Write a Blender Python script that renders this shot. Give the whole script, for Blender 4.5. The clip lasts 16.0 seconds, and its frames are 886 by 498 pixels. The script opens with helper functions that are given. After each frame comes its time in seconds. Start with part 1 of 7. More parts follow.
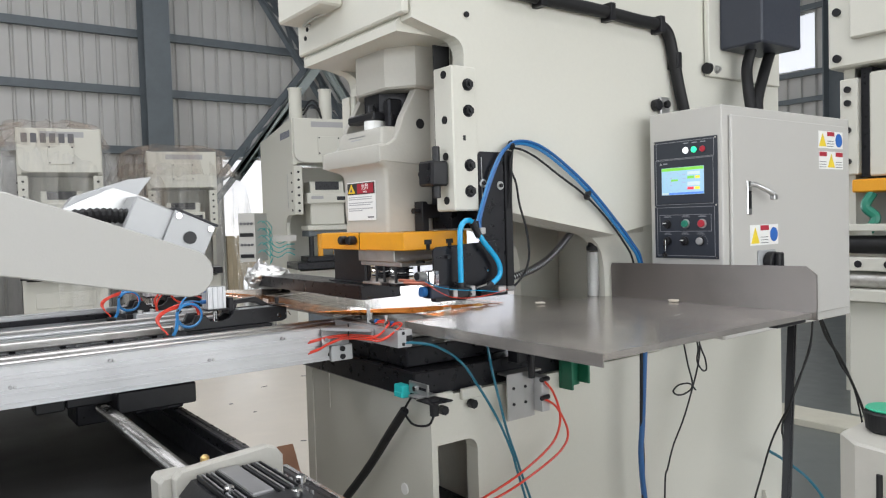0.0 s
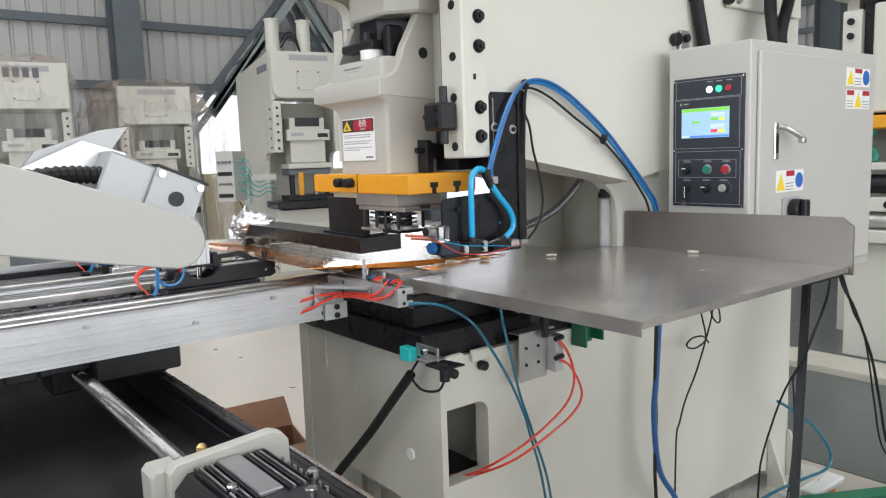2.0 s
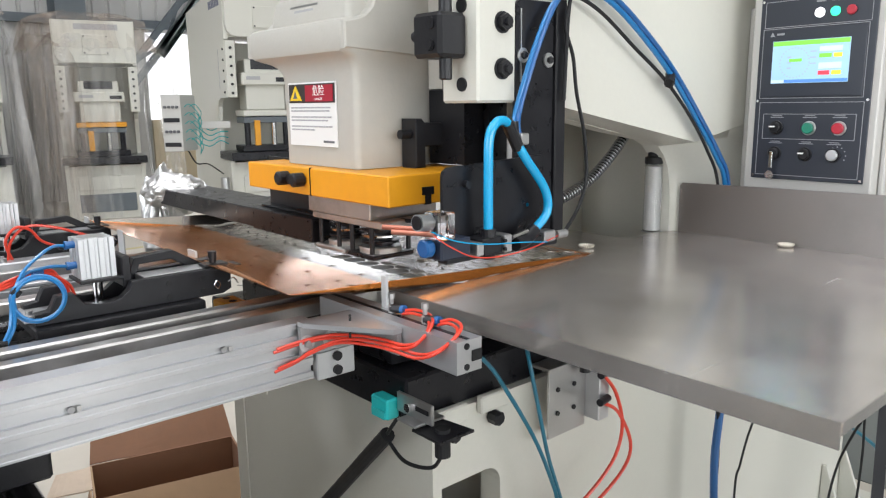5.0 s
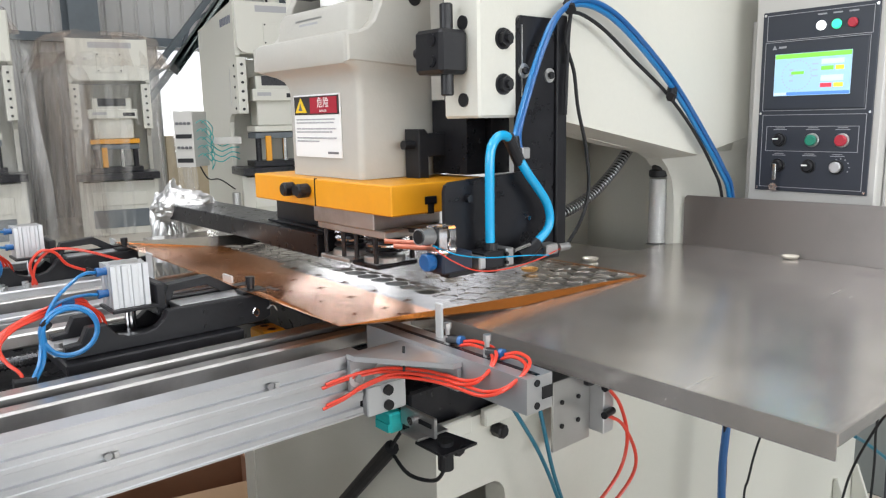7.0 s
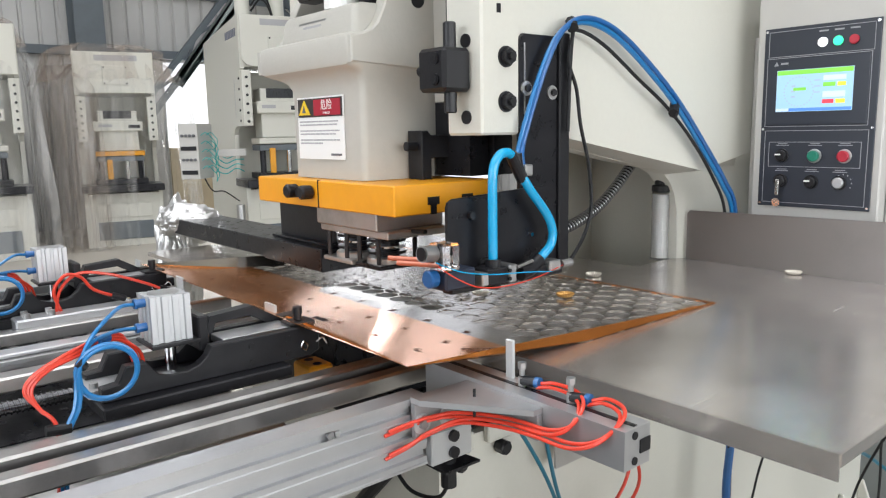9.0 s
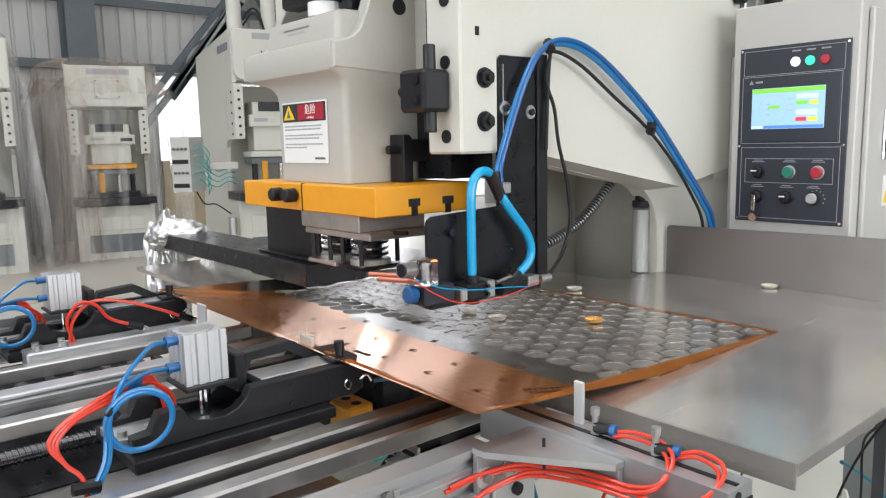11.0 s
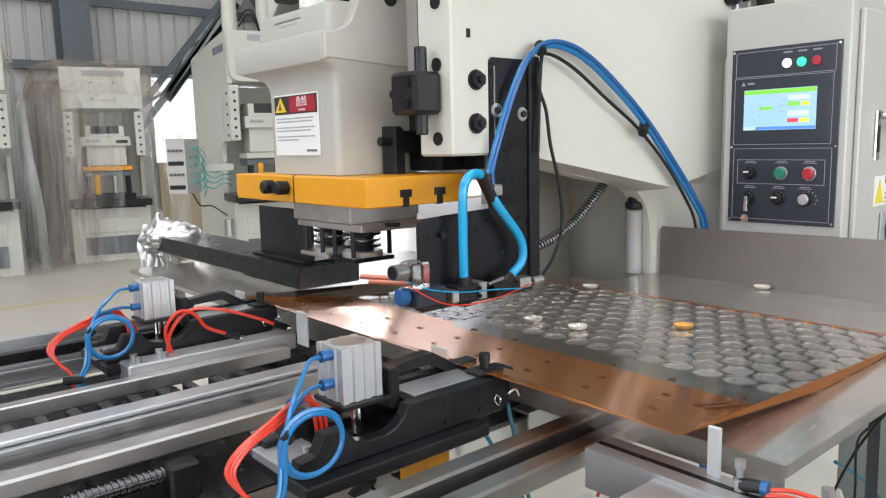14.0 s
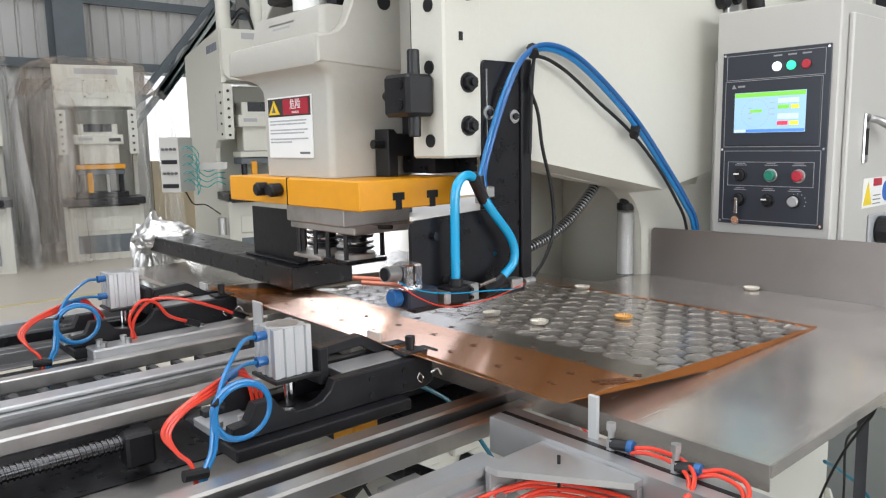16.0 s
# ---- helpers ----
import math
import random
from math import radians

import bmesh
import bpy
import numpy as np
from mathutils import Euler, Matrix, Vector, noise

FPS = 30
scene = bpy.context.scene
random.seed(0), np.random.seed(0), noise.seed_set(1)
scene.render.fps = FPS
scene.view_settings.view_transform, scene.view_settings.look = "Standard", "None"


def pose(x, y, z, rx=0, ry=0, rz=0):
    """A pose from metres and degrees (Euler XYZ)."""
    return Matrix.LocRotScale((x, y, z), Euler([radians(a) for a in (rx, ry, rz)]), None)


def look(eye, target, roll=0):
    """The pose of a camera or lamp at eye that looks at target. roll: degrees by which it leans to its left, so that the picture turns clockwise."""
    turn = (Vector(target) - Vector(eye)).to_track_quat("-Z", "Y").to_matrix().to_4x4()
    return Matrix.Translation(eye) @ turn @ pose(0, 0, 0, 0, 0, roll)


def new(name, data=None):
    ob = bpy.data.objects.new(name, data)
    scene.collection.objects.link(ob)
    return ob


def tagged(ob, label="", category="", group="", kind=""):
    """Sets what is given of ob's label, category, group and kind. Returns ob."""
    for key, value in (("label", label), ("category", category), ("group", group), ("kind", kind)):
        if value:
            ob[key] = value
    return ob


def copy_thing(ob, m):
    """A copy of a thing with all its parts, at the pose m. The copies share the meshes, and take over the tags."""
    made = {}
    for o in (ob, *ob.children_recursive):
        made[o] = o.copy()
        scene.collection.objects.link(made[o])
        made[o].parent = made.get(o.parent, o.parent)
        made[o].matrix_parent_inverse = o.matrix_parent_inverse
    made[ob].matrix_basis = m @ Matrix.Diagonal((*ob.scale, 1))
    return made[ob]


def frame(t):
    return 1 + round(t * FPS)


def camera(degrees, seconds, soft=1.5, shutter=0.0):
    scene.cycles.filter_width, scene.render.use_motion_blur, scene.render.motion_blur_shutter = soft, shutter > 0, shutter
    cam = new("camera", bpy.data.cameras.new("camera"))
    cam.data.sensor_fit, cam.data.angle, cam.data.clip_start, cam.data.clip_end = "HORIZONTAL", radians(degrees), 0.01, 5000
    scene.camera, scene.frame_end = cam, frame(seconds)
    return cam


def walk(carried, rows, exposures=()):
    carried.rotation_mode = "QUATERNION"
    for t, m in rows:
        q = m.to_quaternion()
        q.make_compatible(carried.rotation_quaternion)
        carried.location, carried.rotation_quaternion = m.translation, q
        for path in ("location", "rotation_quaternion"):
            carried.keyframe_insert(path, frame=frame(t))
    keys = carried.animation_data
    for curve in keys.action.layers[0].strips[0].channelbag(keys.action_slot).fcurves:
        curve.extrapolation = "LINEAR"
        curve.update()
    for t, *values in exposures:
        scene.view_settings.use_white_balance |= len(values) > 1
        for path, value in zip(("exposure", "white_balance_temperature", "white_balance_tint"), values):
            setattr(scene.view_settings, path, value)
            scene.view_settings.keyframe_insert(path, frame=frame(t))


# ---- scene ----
cam = camera(61.9, 16.0, soft=1.2)
PATH = [
    (0, (0.315, 0.202, 1.273), (1.51, 1.804, 1.195), -1.7),
    (0.5, (0.33, 0.245, 1.256), (1.52, 1.853, 1.213), -2.1),
    (1, (0.339, 0.252, 1.258), (1.524, 1.862, 1.194), -2.1),
    (1.5, (0.339, 0.27, 1.283), (1.54, 1.863, 1.142), -2.0),
    (2, (0.359, 0.382, 1.308), (1.586, 1.941, 1.054), -1.9),
    (2.5, (0.533, 0.597, 1.246), (1.788, 2.12, 0.92), -1.4),
    (3, (0.682, 0.788, 1.276), (1.957, 2.284, 0.908), -1.1),
    (3.5, (0.721, 0.918, 1.283), (2.014, 2.393, 0.893), -1.0),
    (4, (0.728, 0.935, 1.288), (2.022, 2.409, 0.896), -0.8),
    (6.5, (0.729, 0.921, 1.297), (1.999, 2.424, 0.939), -0.9),
    (7, (0.732, 0.916, 1.297), (1.999, 2.424, 0.95), -1.1),
    (7.5, (0.728, 0.917, 1.303), (1.992, 2.43, 0.969), -1.1),
    (8, (0.729, 0.914, 1.307), (1.993, 2.428, 0.978), -1.1),
    (8.5, (0.73, 0.913, 1.306), (1.994, 2.428, 0.981), -1.1),
    (9, (0.731, 0.913, 1.306), (1.994, 2.431, 0.989), -1.1),
    (9.5, (0.729, 0.903, 1.311), (1.998, 2.418, 1.004), -1.2),
    (12, (0.732, 0.873, 1.318), (2.016, 2.381, 1.036), -1.2),
    (12.5, (0.736, 0.871, 1.319), (2.021, 2.377, 1.037), -1.3),
    (13, (0.734, 0.87, 1.32), (2.018, 2.378, 1.039), -1.3),
    (13.5, (0.732, 0.872, 1.32), (2.017, 2.379, 1.038), -1.3),
    (14, (0.736, 0.873, 1.319), (2.023, 2.378, 1.035), -1.3),
    (14.5, (0.742, 0.866, 1.319), (2.035, 2.365, 1.034), -1.2),
    (15, (0.739, 0.866, 1.323), (2.035, 2.362, 1.038), -1.2),
    (15.5, (0.734, 0.865, 1.324), (2.031, 2.361, 1.04), -1.1),
    (16, (0.733, 0.865, 1.324), (2.032, 2.359, 1.037), -1.1),
]
walk(cam, [(t, look(eye, target, roll)) for t, eye, target, roll in PATH],
     [(0.0, -0.40, 6350, 11), (2.0, -0.35, 6350, 11), (2.5, -0.23, 6350, 11), (4.0, -0.11, 6350, 11), (6.5, -0.11, 6350, 11), (9.5, -0.18, 6350, 11), (12.0, -0.25, 6350, 11), (16.0, -0.23, 6350, 11)])

FLOOR = -0.12
MID = 2.16            # the press's middle plane

# ---- light ----
world = bpy.data.worlds.new("sky")
scene.world = world
world.use_nodes = True
wn = world.node_tree
sky = wn.nodes.new("ShaderNodeTexSky")
sky.sky_type, sky.sun_disc = "NISHITA", False
sky.sun_elevation, sky.sun_rotation = radians(48), radians(30)
wn.links.new(sky.outputs["Color"], wn.nodes["Background"].inputs["Color"])
wn.nodes["Background"].inputs["Strength"].default_value = 0.12


def area(name, x, y, z, sx, sy, power, target=None, tint=(1, 1, 1)):
    lamp = bpy.data.lights.new(name, "AREA")
    lamp.shape, lamp.size, lamp.size_y, lamp.energy, lamp.color = "RECTANGLE", sx, sy, power, tint
    ob = new(name, lamp)
    ob.matrix_world = look((x, y, z), target or (x, y + 0.001, z - 1))
    return ob


# roof lights are assumed: added out of view to light hall and machines
area("unseen_skylight_lamp", -1.0, 1.2, 6.9, 10.0, 1.6, 290, tint=(1, 1, 0.995))
area("unseen_skylight_lamp", -1.0, 5.2, 6.9, 10.0, 1.6, 420, tint=(1, 1, 0.995))
area("unseen_skylight_lamp", 1.0, 9.8, 6.9, 12.0, 1.5, 150, tint=(1, 1, 0.995))
area("unseen_skylight_lamp", -1.0, -2.8, 6.9, 10.0, 1.6, 290, tint=(1, 1, 0.995))
# west fill through an assumed window band behind the camera
area("unseen_window_lamp", -6.9, 1.5, 2.6, 9.0, 3.0, 430, (0, 1.5, 1.5), (0.97, 0.99, 1))
area("opening_lamp", 7.6, 13.3, 1.25, 4.5, 2.4, 260, (4.0, 5.0, 1.0), (0.97, 0.99, 1))
# south fill, added low behind the camera to brighten the press base
area("unseen_window_lamp", 2.0, -6.9, 2.2, 12.0, 2.8, 690, (2.0, 1.5, 0.6), (0.99, 1, 0.99))
scene.view_settings.exposure = 0.0


# ---- materials ----
def mat(name, colour, rough=0.5, metal=0.0, grain=0.0, scale=40.0, bump=0.0, wear=0.0, wear_colour=None, wear_scale=3.0, coat=0.0, spec=0.5, island=0.0):
    m = bpy.data.materials.new(name)
    m.use_nodes = True
    nt = m.node_tree
    b = nt.nodes["Principled BSDF"]
    b.inputs["Roughness"].default_value, b.inputs["Metallic"].default_value = rough, metal
    b.inputs["Base Color"].default_value = (*colour, 1)
    b.inputs["Coat Weight"].default_value = coat
    b.inputs["Specular IOR Level"].default_value = spec
    co = nt.nodes.new("ShaderNodeTexCoord")
    last = None
    if grain or wear:
        n1 = nt.nodes.new("ShaderNodeTexNoise")
        n1.inputs["Scale"].default_value, n1.inputs["Detail"].default_value = scale, 6
        nt.links.new(co.outputs["Object"], n1.inputs["Vector"])
        mix = nt.nodes.new("ShaderNodeMix")
        mix.data_type = "RGBA"
        mix.inputs[6].default_value = (*[c * (1 - grain) for c in colour], 1)
        mix.inputs[7].default_value = (*[min(1, c * (1 + grain)) for c in colour], 1)
        nt.links.new(n1.outputs["Fac"], mix.inputs[0])
        last = mix.outputs[2]
        rr = nt.nodes.new("ShaderNodeMapRange")
        rr.inputs[3].default_value, rr.inputs[4].default_value = max(0.02, rough - 0.12), min(1, rough + 0.12)
        nt.links.new(n1.outputs["Fac"], rr.inputs[0])
        nt.links.new(rr.outputs[0], b.inputs["Roughness"])
    if wear:
        n2 = nt.nodes.new("ShaderNodeTexNoise")
        n2.inputs["Scale"].default_value, n2.inputs["Detail"].default_value, n2.inputs["Roughness"].default_value = wear_scale, 8, 0.65
        nt.links.new(co.outputs["Object"], n2.inputs["Vector"])
        ramp = nt.nodes.new("ShaderNodeValToRGB")
        ramp.color_ramp.elements[0].position, ramp.color_ramp.elements[1].position = 0.5, 0.75
        nt.links.new(n2.outputs["Fac"], ramp.inputs[0])
        sc = nt.nodes.new("ShaderNodeMath")
        sc.operation = "MULTIPLY"
        sc.inputs[1].default_value = wear
        nt.links.new(ramp.outputs[0], sc.inputs[0])
        mx = nt.nodes.new("ShaderNodeMix")
        mx.data_type = "RGBA"
        nt.links.new(sc.outputs[0], mx.inputs[0])
        nt.links.new(last, mx.inputs[6])
        mx.inputs[7].default_value = (*(wear_colour or [c * 0.6 for c in colour]), 1)
        last = mx.outputs[2]
    if island:
        info = nt.nodes.new("ShaderNodeObjectInfo")
        hs = nt.nodes.new("ShaderNodeHueSaturation")
        mr = nt.nodes.new("ShaderNodeMapRange")
        mr.inputs[3].default_value, mr.inputs[4].default_value = 1 - island, 1 + island
        nt.links.new(info.outputs["Random"], mr.inputs[0])
        nt.links.new(mr.outputs[0], hs.inputs["Value"])
        if last:
            nt.links.new(last, hs.inputs["Color"])
        else:
            hs.inputs["Color"].default_value = (*colour, 1)
        last = hs.outputs[0]
    if last:
        nt.links.new(last, b.inputs["Base Color"])
    if bump:
        n3 = nt.nodes.new("ShaderNodeTexNoise")
        n3.inputs["Scale"].default_value, n3.inputs["Detail"].default_value = scale * 2.5, 4
        nt.links.new(co.outputs["Object"], n3.inputs["Vector"])
        bp = nt.nodes.new("ShaderNodeBump")
        bp.inputs["Strength"].default_value, bp.inputs["Distance"].default_value = bump, 0.002
        nt.links.new(n3.outputs["Fac"], bp.inputs["Height"])
        nt.links.new(bp.outputs[0], b.inputs["Normal"])
    return m


def brushed(name, colour, rough, axis, metal=1.0, streak=0.15, stain=0.3, spec=0.5):
    """Metal with fine scratches along one axis, and cloudy stains."""
    m = mat(name, colour, rough, metal)
    nt = m.node_tree
    b = nt.nodes["Principled BSDF"]
    co = nt.nodes.new("ShaderNodeTexCoord")
    mp = nt.nodes.new("ShaderNodeMapping")
    mp.inputs["Scale"].default_value = [9.0 if a == axis else 420.0 for a in range(3)]
    nt.links.new(co.outputs["Object"], mp.inputs[0])
    n = nt.nodes.new("ShaderNodeTexNoise")
    n.inputs["Scale"].default_value, n.inputs["Detail"].default_value = 1.0, 5
    nt.links.new(mp.outputs[0], n.inputs["Vector"])
    n2 = nt.nodes.new("ShaderNodeTexNoise")
    n2.inputs["Scale"].default_value, n2.inputs["Detail"].default_value, n2.inputs["Roughness"].default_value = 5.0, 7, 0.6
    nt.links.new(co.outputs["Object"], n2.inputs["Vector"])
    mx = nt.nodes.new("ShaderNodeMix")
    mx.data_type = "RGBA"
    mx.inputs[6].default_value = (*[c * (1 - stain) for c in colour], 1)
    mx.inputs[7].default_value = (*[min(1, c * (1 + stain * 0.5)) for c in colour], 1)
    spread = nt.nodes.new("ShaderNodeMapRange")
    spread.inputs[1].default_value, spread.inputs[2].default_value = 0.33, 0.67
    nt.links.new(n2.outputs["Fac"], spread.inputs[0])
    nt.links.new(spread.outputs[0], mx.inputs[0])
    nt.links.new(mx.outputs[2], b.inputs["Base Color"])
    mr = nt.nodes.new("ShaderNodeMapRange")
    mr.inputs[3].default_value, mr.inputs[4].default_value = max(0.03, rough - streak), rough + streak
    ad = nt.nodes.new("ShaderNodeMath")
    ad.operation = "MULTIPLY_ADD"
    ad.inputs[1].default_value, ad.inputs[2].default_value = 0.5, 0.25
    nt.links.new(n2.outputs["Fac"], ad.inputs[0])
    add = nt.nodes.new("ShaderNodeMath")
    add.operation = "MULTIPLY"
    nt.links.new(n.outputs["Fac"], add.inputs[0])
    nt.links.new(ad.outputs[0], add.inputs[1])
    sc = nt.nodes.new("ShaderNodeMath")
    sc.operation = "MULTIPLY"
    sc.inputs[1].default_value = 2.0
    nt.links.new(add.outputs[0], sc.inputs[0])
    nt.links.new(sc.outputs[0], mr.inputs[0])
    nt.links.new(mr.outputs[0], b.inputs["Roughness"])
    bp = nt.nodes.new("ShaderNodeBump")
    bp.inputs["Strength"].default_value, bp.inputs["Distance"].default_value = 0.012, 0.0002
    nt.links.new(n.outputs["Fac"], bp.inputs["Height"])
    nt.links.new(bp.outputs[0], b.inputs["Normal"])
    return m


def glass(name, colour=(1, 1, 1), rough=0.05, ior=1.45, alpha=1.0):
    m = mat(name, colour, rough)
    b = m.node_tree.nodes["Principled BSDF"]
    b.inputs["Transmission Weight"].default_value, b.inputs["IOR"].default_value, b.inputs["Alpha"].default_value = 1.0, ior, alpha
    return m


def glow(name, colour, power):
    m = mat(name, colour, 0.4)
    b = m.node_tree.nodes["Principled BSDF"]
    b.inputs["Emission Color"].default_value, b.inputs["Emission Strength"].default_value = (*colour, 1), power
    return m


CREAM = mat("cream_paint", (0.60, 0.592, 0.53), 0.42, grain=0.03, scale=120, bump=0.15, wear=0.12, wear_colour=(0.55, 0.53, 0.45), wear_scale=2.2)
# darker, blotchier cream for the ram, base recess, motor flange and pedestal
CREAM_DARK = mat("cream_paint_dark_worn", (0.445, 0.432, 0.39), 0.5, grain=0.05, scale=60, bump=0.2, wear=0.3, wear_colour=(0.42, 0.39, 0.32), wear_scale=4)
CAB = mat("cabinet_enamel", (0.49, 0.48, 0.455), 0.35, grain=0.02, scale=300, bump=0.12, wear=0.08)
YELLOW = mat("yellow_paint", (0.75, 0.33, 0.012), 0.4, grain=0.06, scale=50, bump=0.1, wear=0.25, wear_colour=(0.45, 0.19, 0.01), wear_scale=9)
BLACK = mat("black_oxide", (0.010, 0.010, 0.012), 0.36, spec=0.35, grain=0.2, scale=60, bump=0.12, wear=0.2, wear_colour=(0.035, 0.035, 0.04), wear_scale=7)
BLACKM = mat("black_steel", (0.015, 0.015, 0.018), 0.30, 0.4, grain=0.2, scale=40, bump=0.1, spec=0.4, wear=0.25, wear_colour=(0.05, 0.05, 0.055), wear_scale=6)
RUBBER = mat("black_rubber", (0.010, 0.010, 0.011), 0.55, grain=0.1, spec=0.35)
def cloudy(m, lo, hi, scale, stretch=(1, 1, 1)):
    """Patchy polish: roughness wanders between lo and hi."""
    nt = m.node_tree
    co = nt.nodes.new("ShaderNodeTexCoord")
    mp = nt.nodes.new("ShaderNodeMapping")
    mp.inputs["Scale"].default_value = stretch
    n = nt.nodes.new("ShaderNodeTexNoise")
    n.inputs["Scale"].default_value, n.inputs["Detail"].default_value, n.inputs["Distortion"].default_value = scale, 1.5, 0.0
    mr = nt.nodes.new("ShaderNodeMapRange")
    mr.inputs[1].default_value, mr.inputs[2].default_value, mr.inputs[3].default_value, mr.inputs[4].default_value = 0.25, 0.75, lo, hi
    nt.links.new(co.outputs["Object"], mp.inputs[0])
    nt.links.new(mp.outputs[0], n.inputs["Vector"])
    nt.links.new(n.outputs["Fac"], mr.inputs[0])
    nt.links.new(mr.outputs[0], nt.nodes["Principled BSDF"].inputs["Roughness"])
    return m


STEEL_Y = brushed("stainless_sheet", (0.62, 0.58, 0.545), 0.22, 0, metal=0.78, streak=0.09, stain=0.3)
# back edge's stainless, colour darkened to hold down its window reflection
SPLASH = mat("dull_dark_stainless", (0.265, 0.245, 0.235), 0.42, 0.9, grain=0.08, scale=9, wear=0.4, wear_colour=(0.21, 0.195, 0.187), wear_scale=6)
STEEL = mat("ground_steel", (0.59, 0.58, 0.57), 0.26, 1.0, grain=0.12, scale=9, wear=0.5, wear_colour=(0.40, 0.385, 0.37), wear_scale=14)
TOOL = mat("tool_steel", (0.52, 0.51, 0.49), 0.4, 0.8, grain=0.2, scale=30, bump=0.1, wear=0.5, wear_colour=(0.12, 0.10, 0.08), wear_scale=8)
ALU = brushed("anodised_aluminium", (0.52, 0.525, 0.535), 0.38, 0, metal=0.8, streak=0.05, stain=0.12)
ALUV = brushed("cylinder_aluminium", (0.56, 0.57, 0.58), 0.40, 2, metal=0.7, streak=0.06, stain=0.06)
HEADALU = brushed("machined_aluminium", (0.34, 0.345, 0.35), 0.42, 0, metal=0.6, streak=0.05, stain=0.08)
ZINC = mat("zinc_plate", (0.46, 0.46, 0.455), 0.36, 0.9, grain=0.1, scale=25, bump=0.05)
CHROME = mat("chrome", (0.75, 0.75, 0.76), 0.12, 1.0)
COPPER = mat("copper_tube", (0.50, 0.19, 0.13), 0.35, 0.7, grain=0.1, scale=40)
BRASS = mat("brass", (0.72, 0.52, 0.22), 0.3, 1.0)
BLUE_T = mat("blue_hose", (0.005, 0.32, 0.60), 0.25, coat=0.4)
TEAL_T = mat("teal_hose", (0.01, 0.13, 0.20), 0.3, coat=0.3)
MBLUE_T = mat("mid_blue_hose", (0.015, 0.17, 0.42), 0.28, coat=0.4)
DBLUE_T = mat("deep_blue_hose", (0.01, 0.10, 0.30), 0.35, coat=0.2)
RED_T = mat("red_hose", (0.66, 0.045, 0.02), 0.35, coat=0.3)
TEAL = mat("teal_plastic", (0.02, 0.42, 0.42), 0.4, grain=0.05)
PANEL = mat("panel_foil", (0.024, 0.029, 0.042), 0.38, grain=0.1, scale=400)
SPRING = mat("spring_steel", (0.34, 0.34, 0.345), 0.35, 0.8, grain=0.2)
PALE = mat("pale_grey_plate", (0.52, 0.53, 0.53), 0.45, 0.3, grain=0.05)
WHITE = mat("white_plastic", (0.8, 0.8, 0.78), 0.4)
RED = mat("red_plastic", (0.42, 0.02, 0.04), 0.35)
GREENP = mat("green_plastic", (0.015, 0.20, 0.13), 0.35)
DGREEN = mat("green_paint", (0.01, 0.12, 0.065), 0.45, grain=0.1, wear=0.2)
CLEAR = glass("clear_acrylic", (0.95, 0.96, 0.97), 0.08)
FLOORM = mat("concrete_floor", (0.50, 0.46, 0.395), 0.42, grain=0.12, scale=6, bump=0.1, wear=0.4, wear_colour=(0.37, 0.34, 0.29), wear_scale=0.8)
DARKFLOOR = mat("grey_floor_paint", (0.115, 0.125, 0.12), 0.35, grain=0.2, scale=8, wear=0.4, wear_colour=(0.06, 0.065, 0.06), wear_scale=1.5)
CLAD = mat("cladding_sheet", (0.50, 0.495, 0.48), 0.5, grain=0.06, scale=3, wear=0.3, wear_colour=(0.38, 0.37, 0.35), wear_scale=0.6)
GREYSTEEL = mat("grey_painted_steel", (0.12, 0.14, 0.155), 0.5, grain=0.15, scale=10, wear=0.3)
CARD = mat("cardboard", (0.42, 0.27, 0.16), 0.8, grain=0.08, scale=30, bump=0.1, wear=0.3, wear_colour=(0.34, 0.21, 0.12))
# darker copy of CARD: the shade inside the box put into the colour
CARD_SHADED = mat("cardboard_inside_shaded", (0.23, 0.115, 0.065), 0.8, grain=0.1, scale=30, bump=0.1)


# ---- geometry helpers ----
ORG = {}


def thing(name, loc, label, category, group="", kind=""):
    ob = tagged(new(name), label, category, group, kind)
    ob.location = loc
    ob.empty_display_size = 0.05
    ORG[ob] = Vector(loc)
    return ob


def part(name, bm, material, parent, label="", smooth=False):
    """Links a bmesh in world coordinates as one mesh under a thing or part."""
    org = ORG[parent]
    bmesh.ops.translate(bm, verts=bm.verts, vec=-org)
    me = bpy.data.meshes.new(name)
    bm.to_mesh(me)
    bm.free()
    me.materials.append(material)
    if smooth:
        me.polygons.foreach_set("use_smooth", [True] * len(me.polygons))
        me.set_sharp_from_angle(angle=radians(35))
    ob = new(name, me)
    ob.parent = parent
    ORG[ob] = org
    if label:
        tagged(ob, label)
    return ob


def solid(name, bm, material, label, category, group="", kind="", smooth=False, loc=(0, 0, 0)):
    """One mesh that is a thing of its own."""
    bmesh.ops.translate(bm, verts=bm.verts, vec=-Vector(loc))
    me = bpy.data.meshes.new(name)
    bm.to_mesh(me)
    bm.free()
    me.materials.append(material)
    if smooth:
        me.polygons.foreach_set("use_smooth", [True] * len(me.polygons))
        me.set_sharp_from_angle(angle=radians(35))
    ob = tagged(new(name, me), label, category, group, kind)
    ob.location = loc
    ORG[ob] = Vector(loc)
    return ob


def grow(bm, made):
    me = bpy.data.meshes.new("tmp")
    made.to_mesh(me)
    made.free()
    bm.from_mesh(me)
    bpy.data.meshes.remove(me)
    return bm


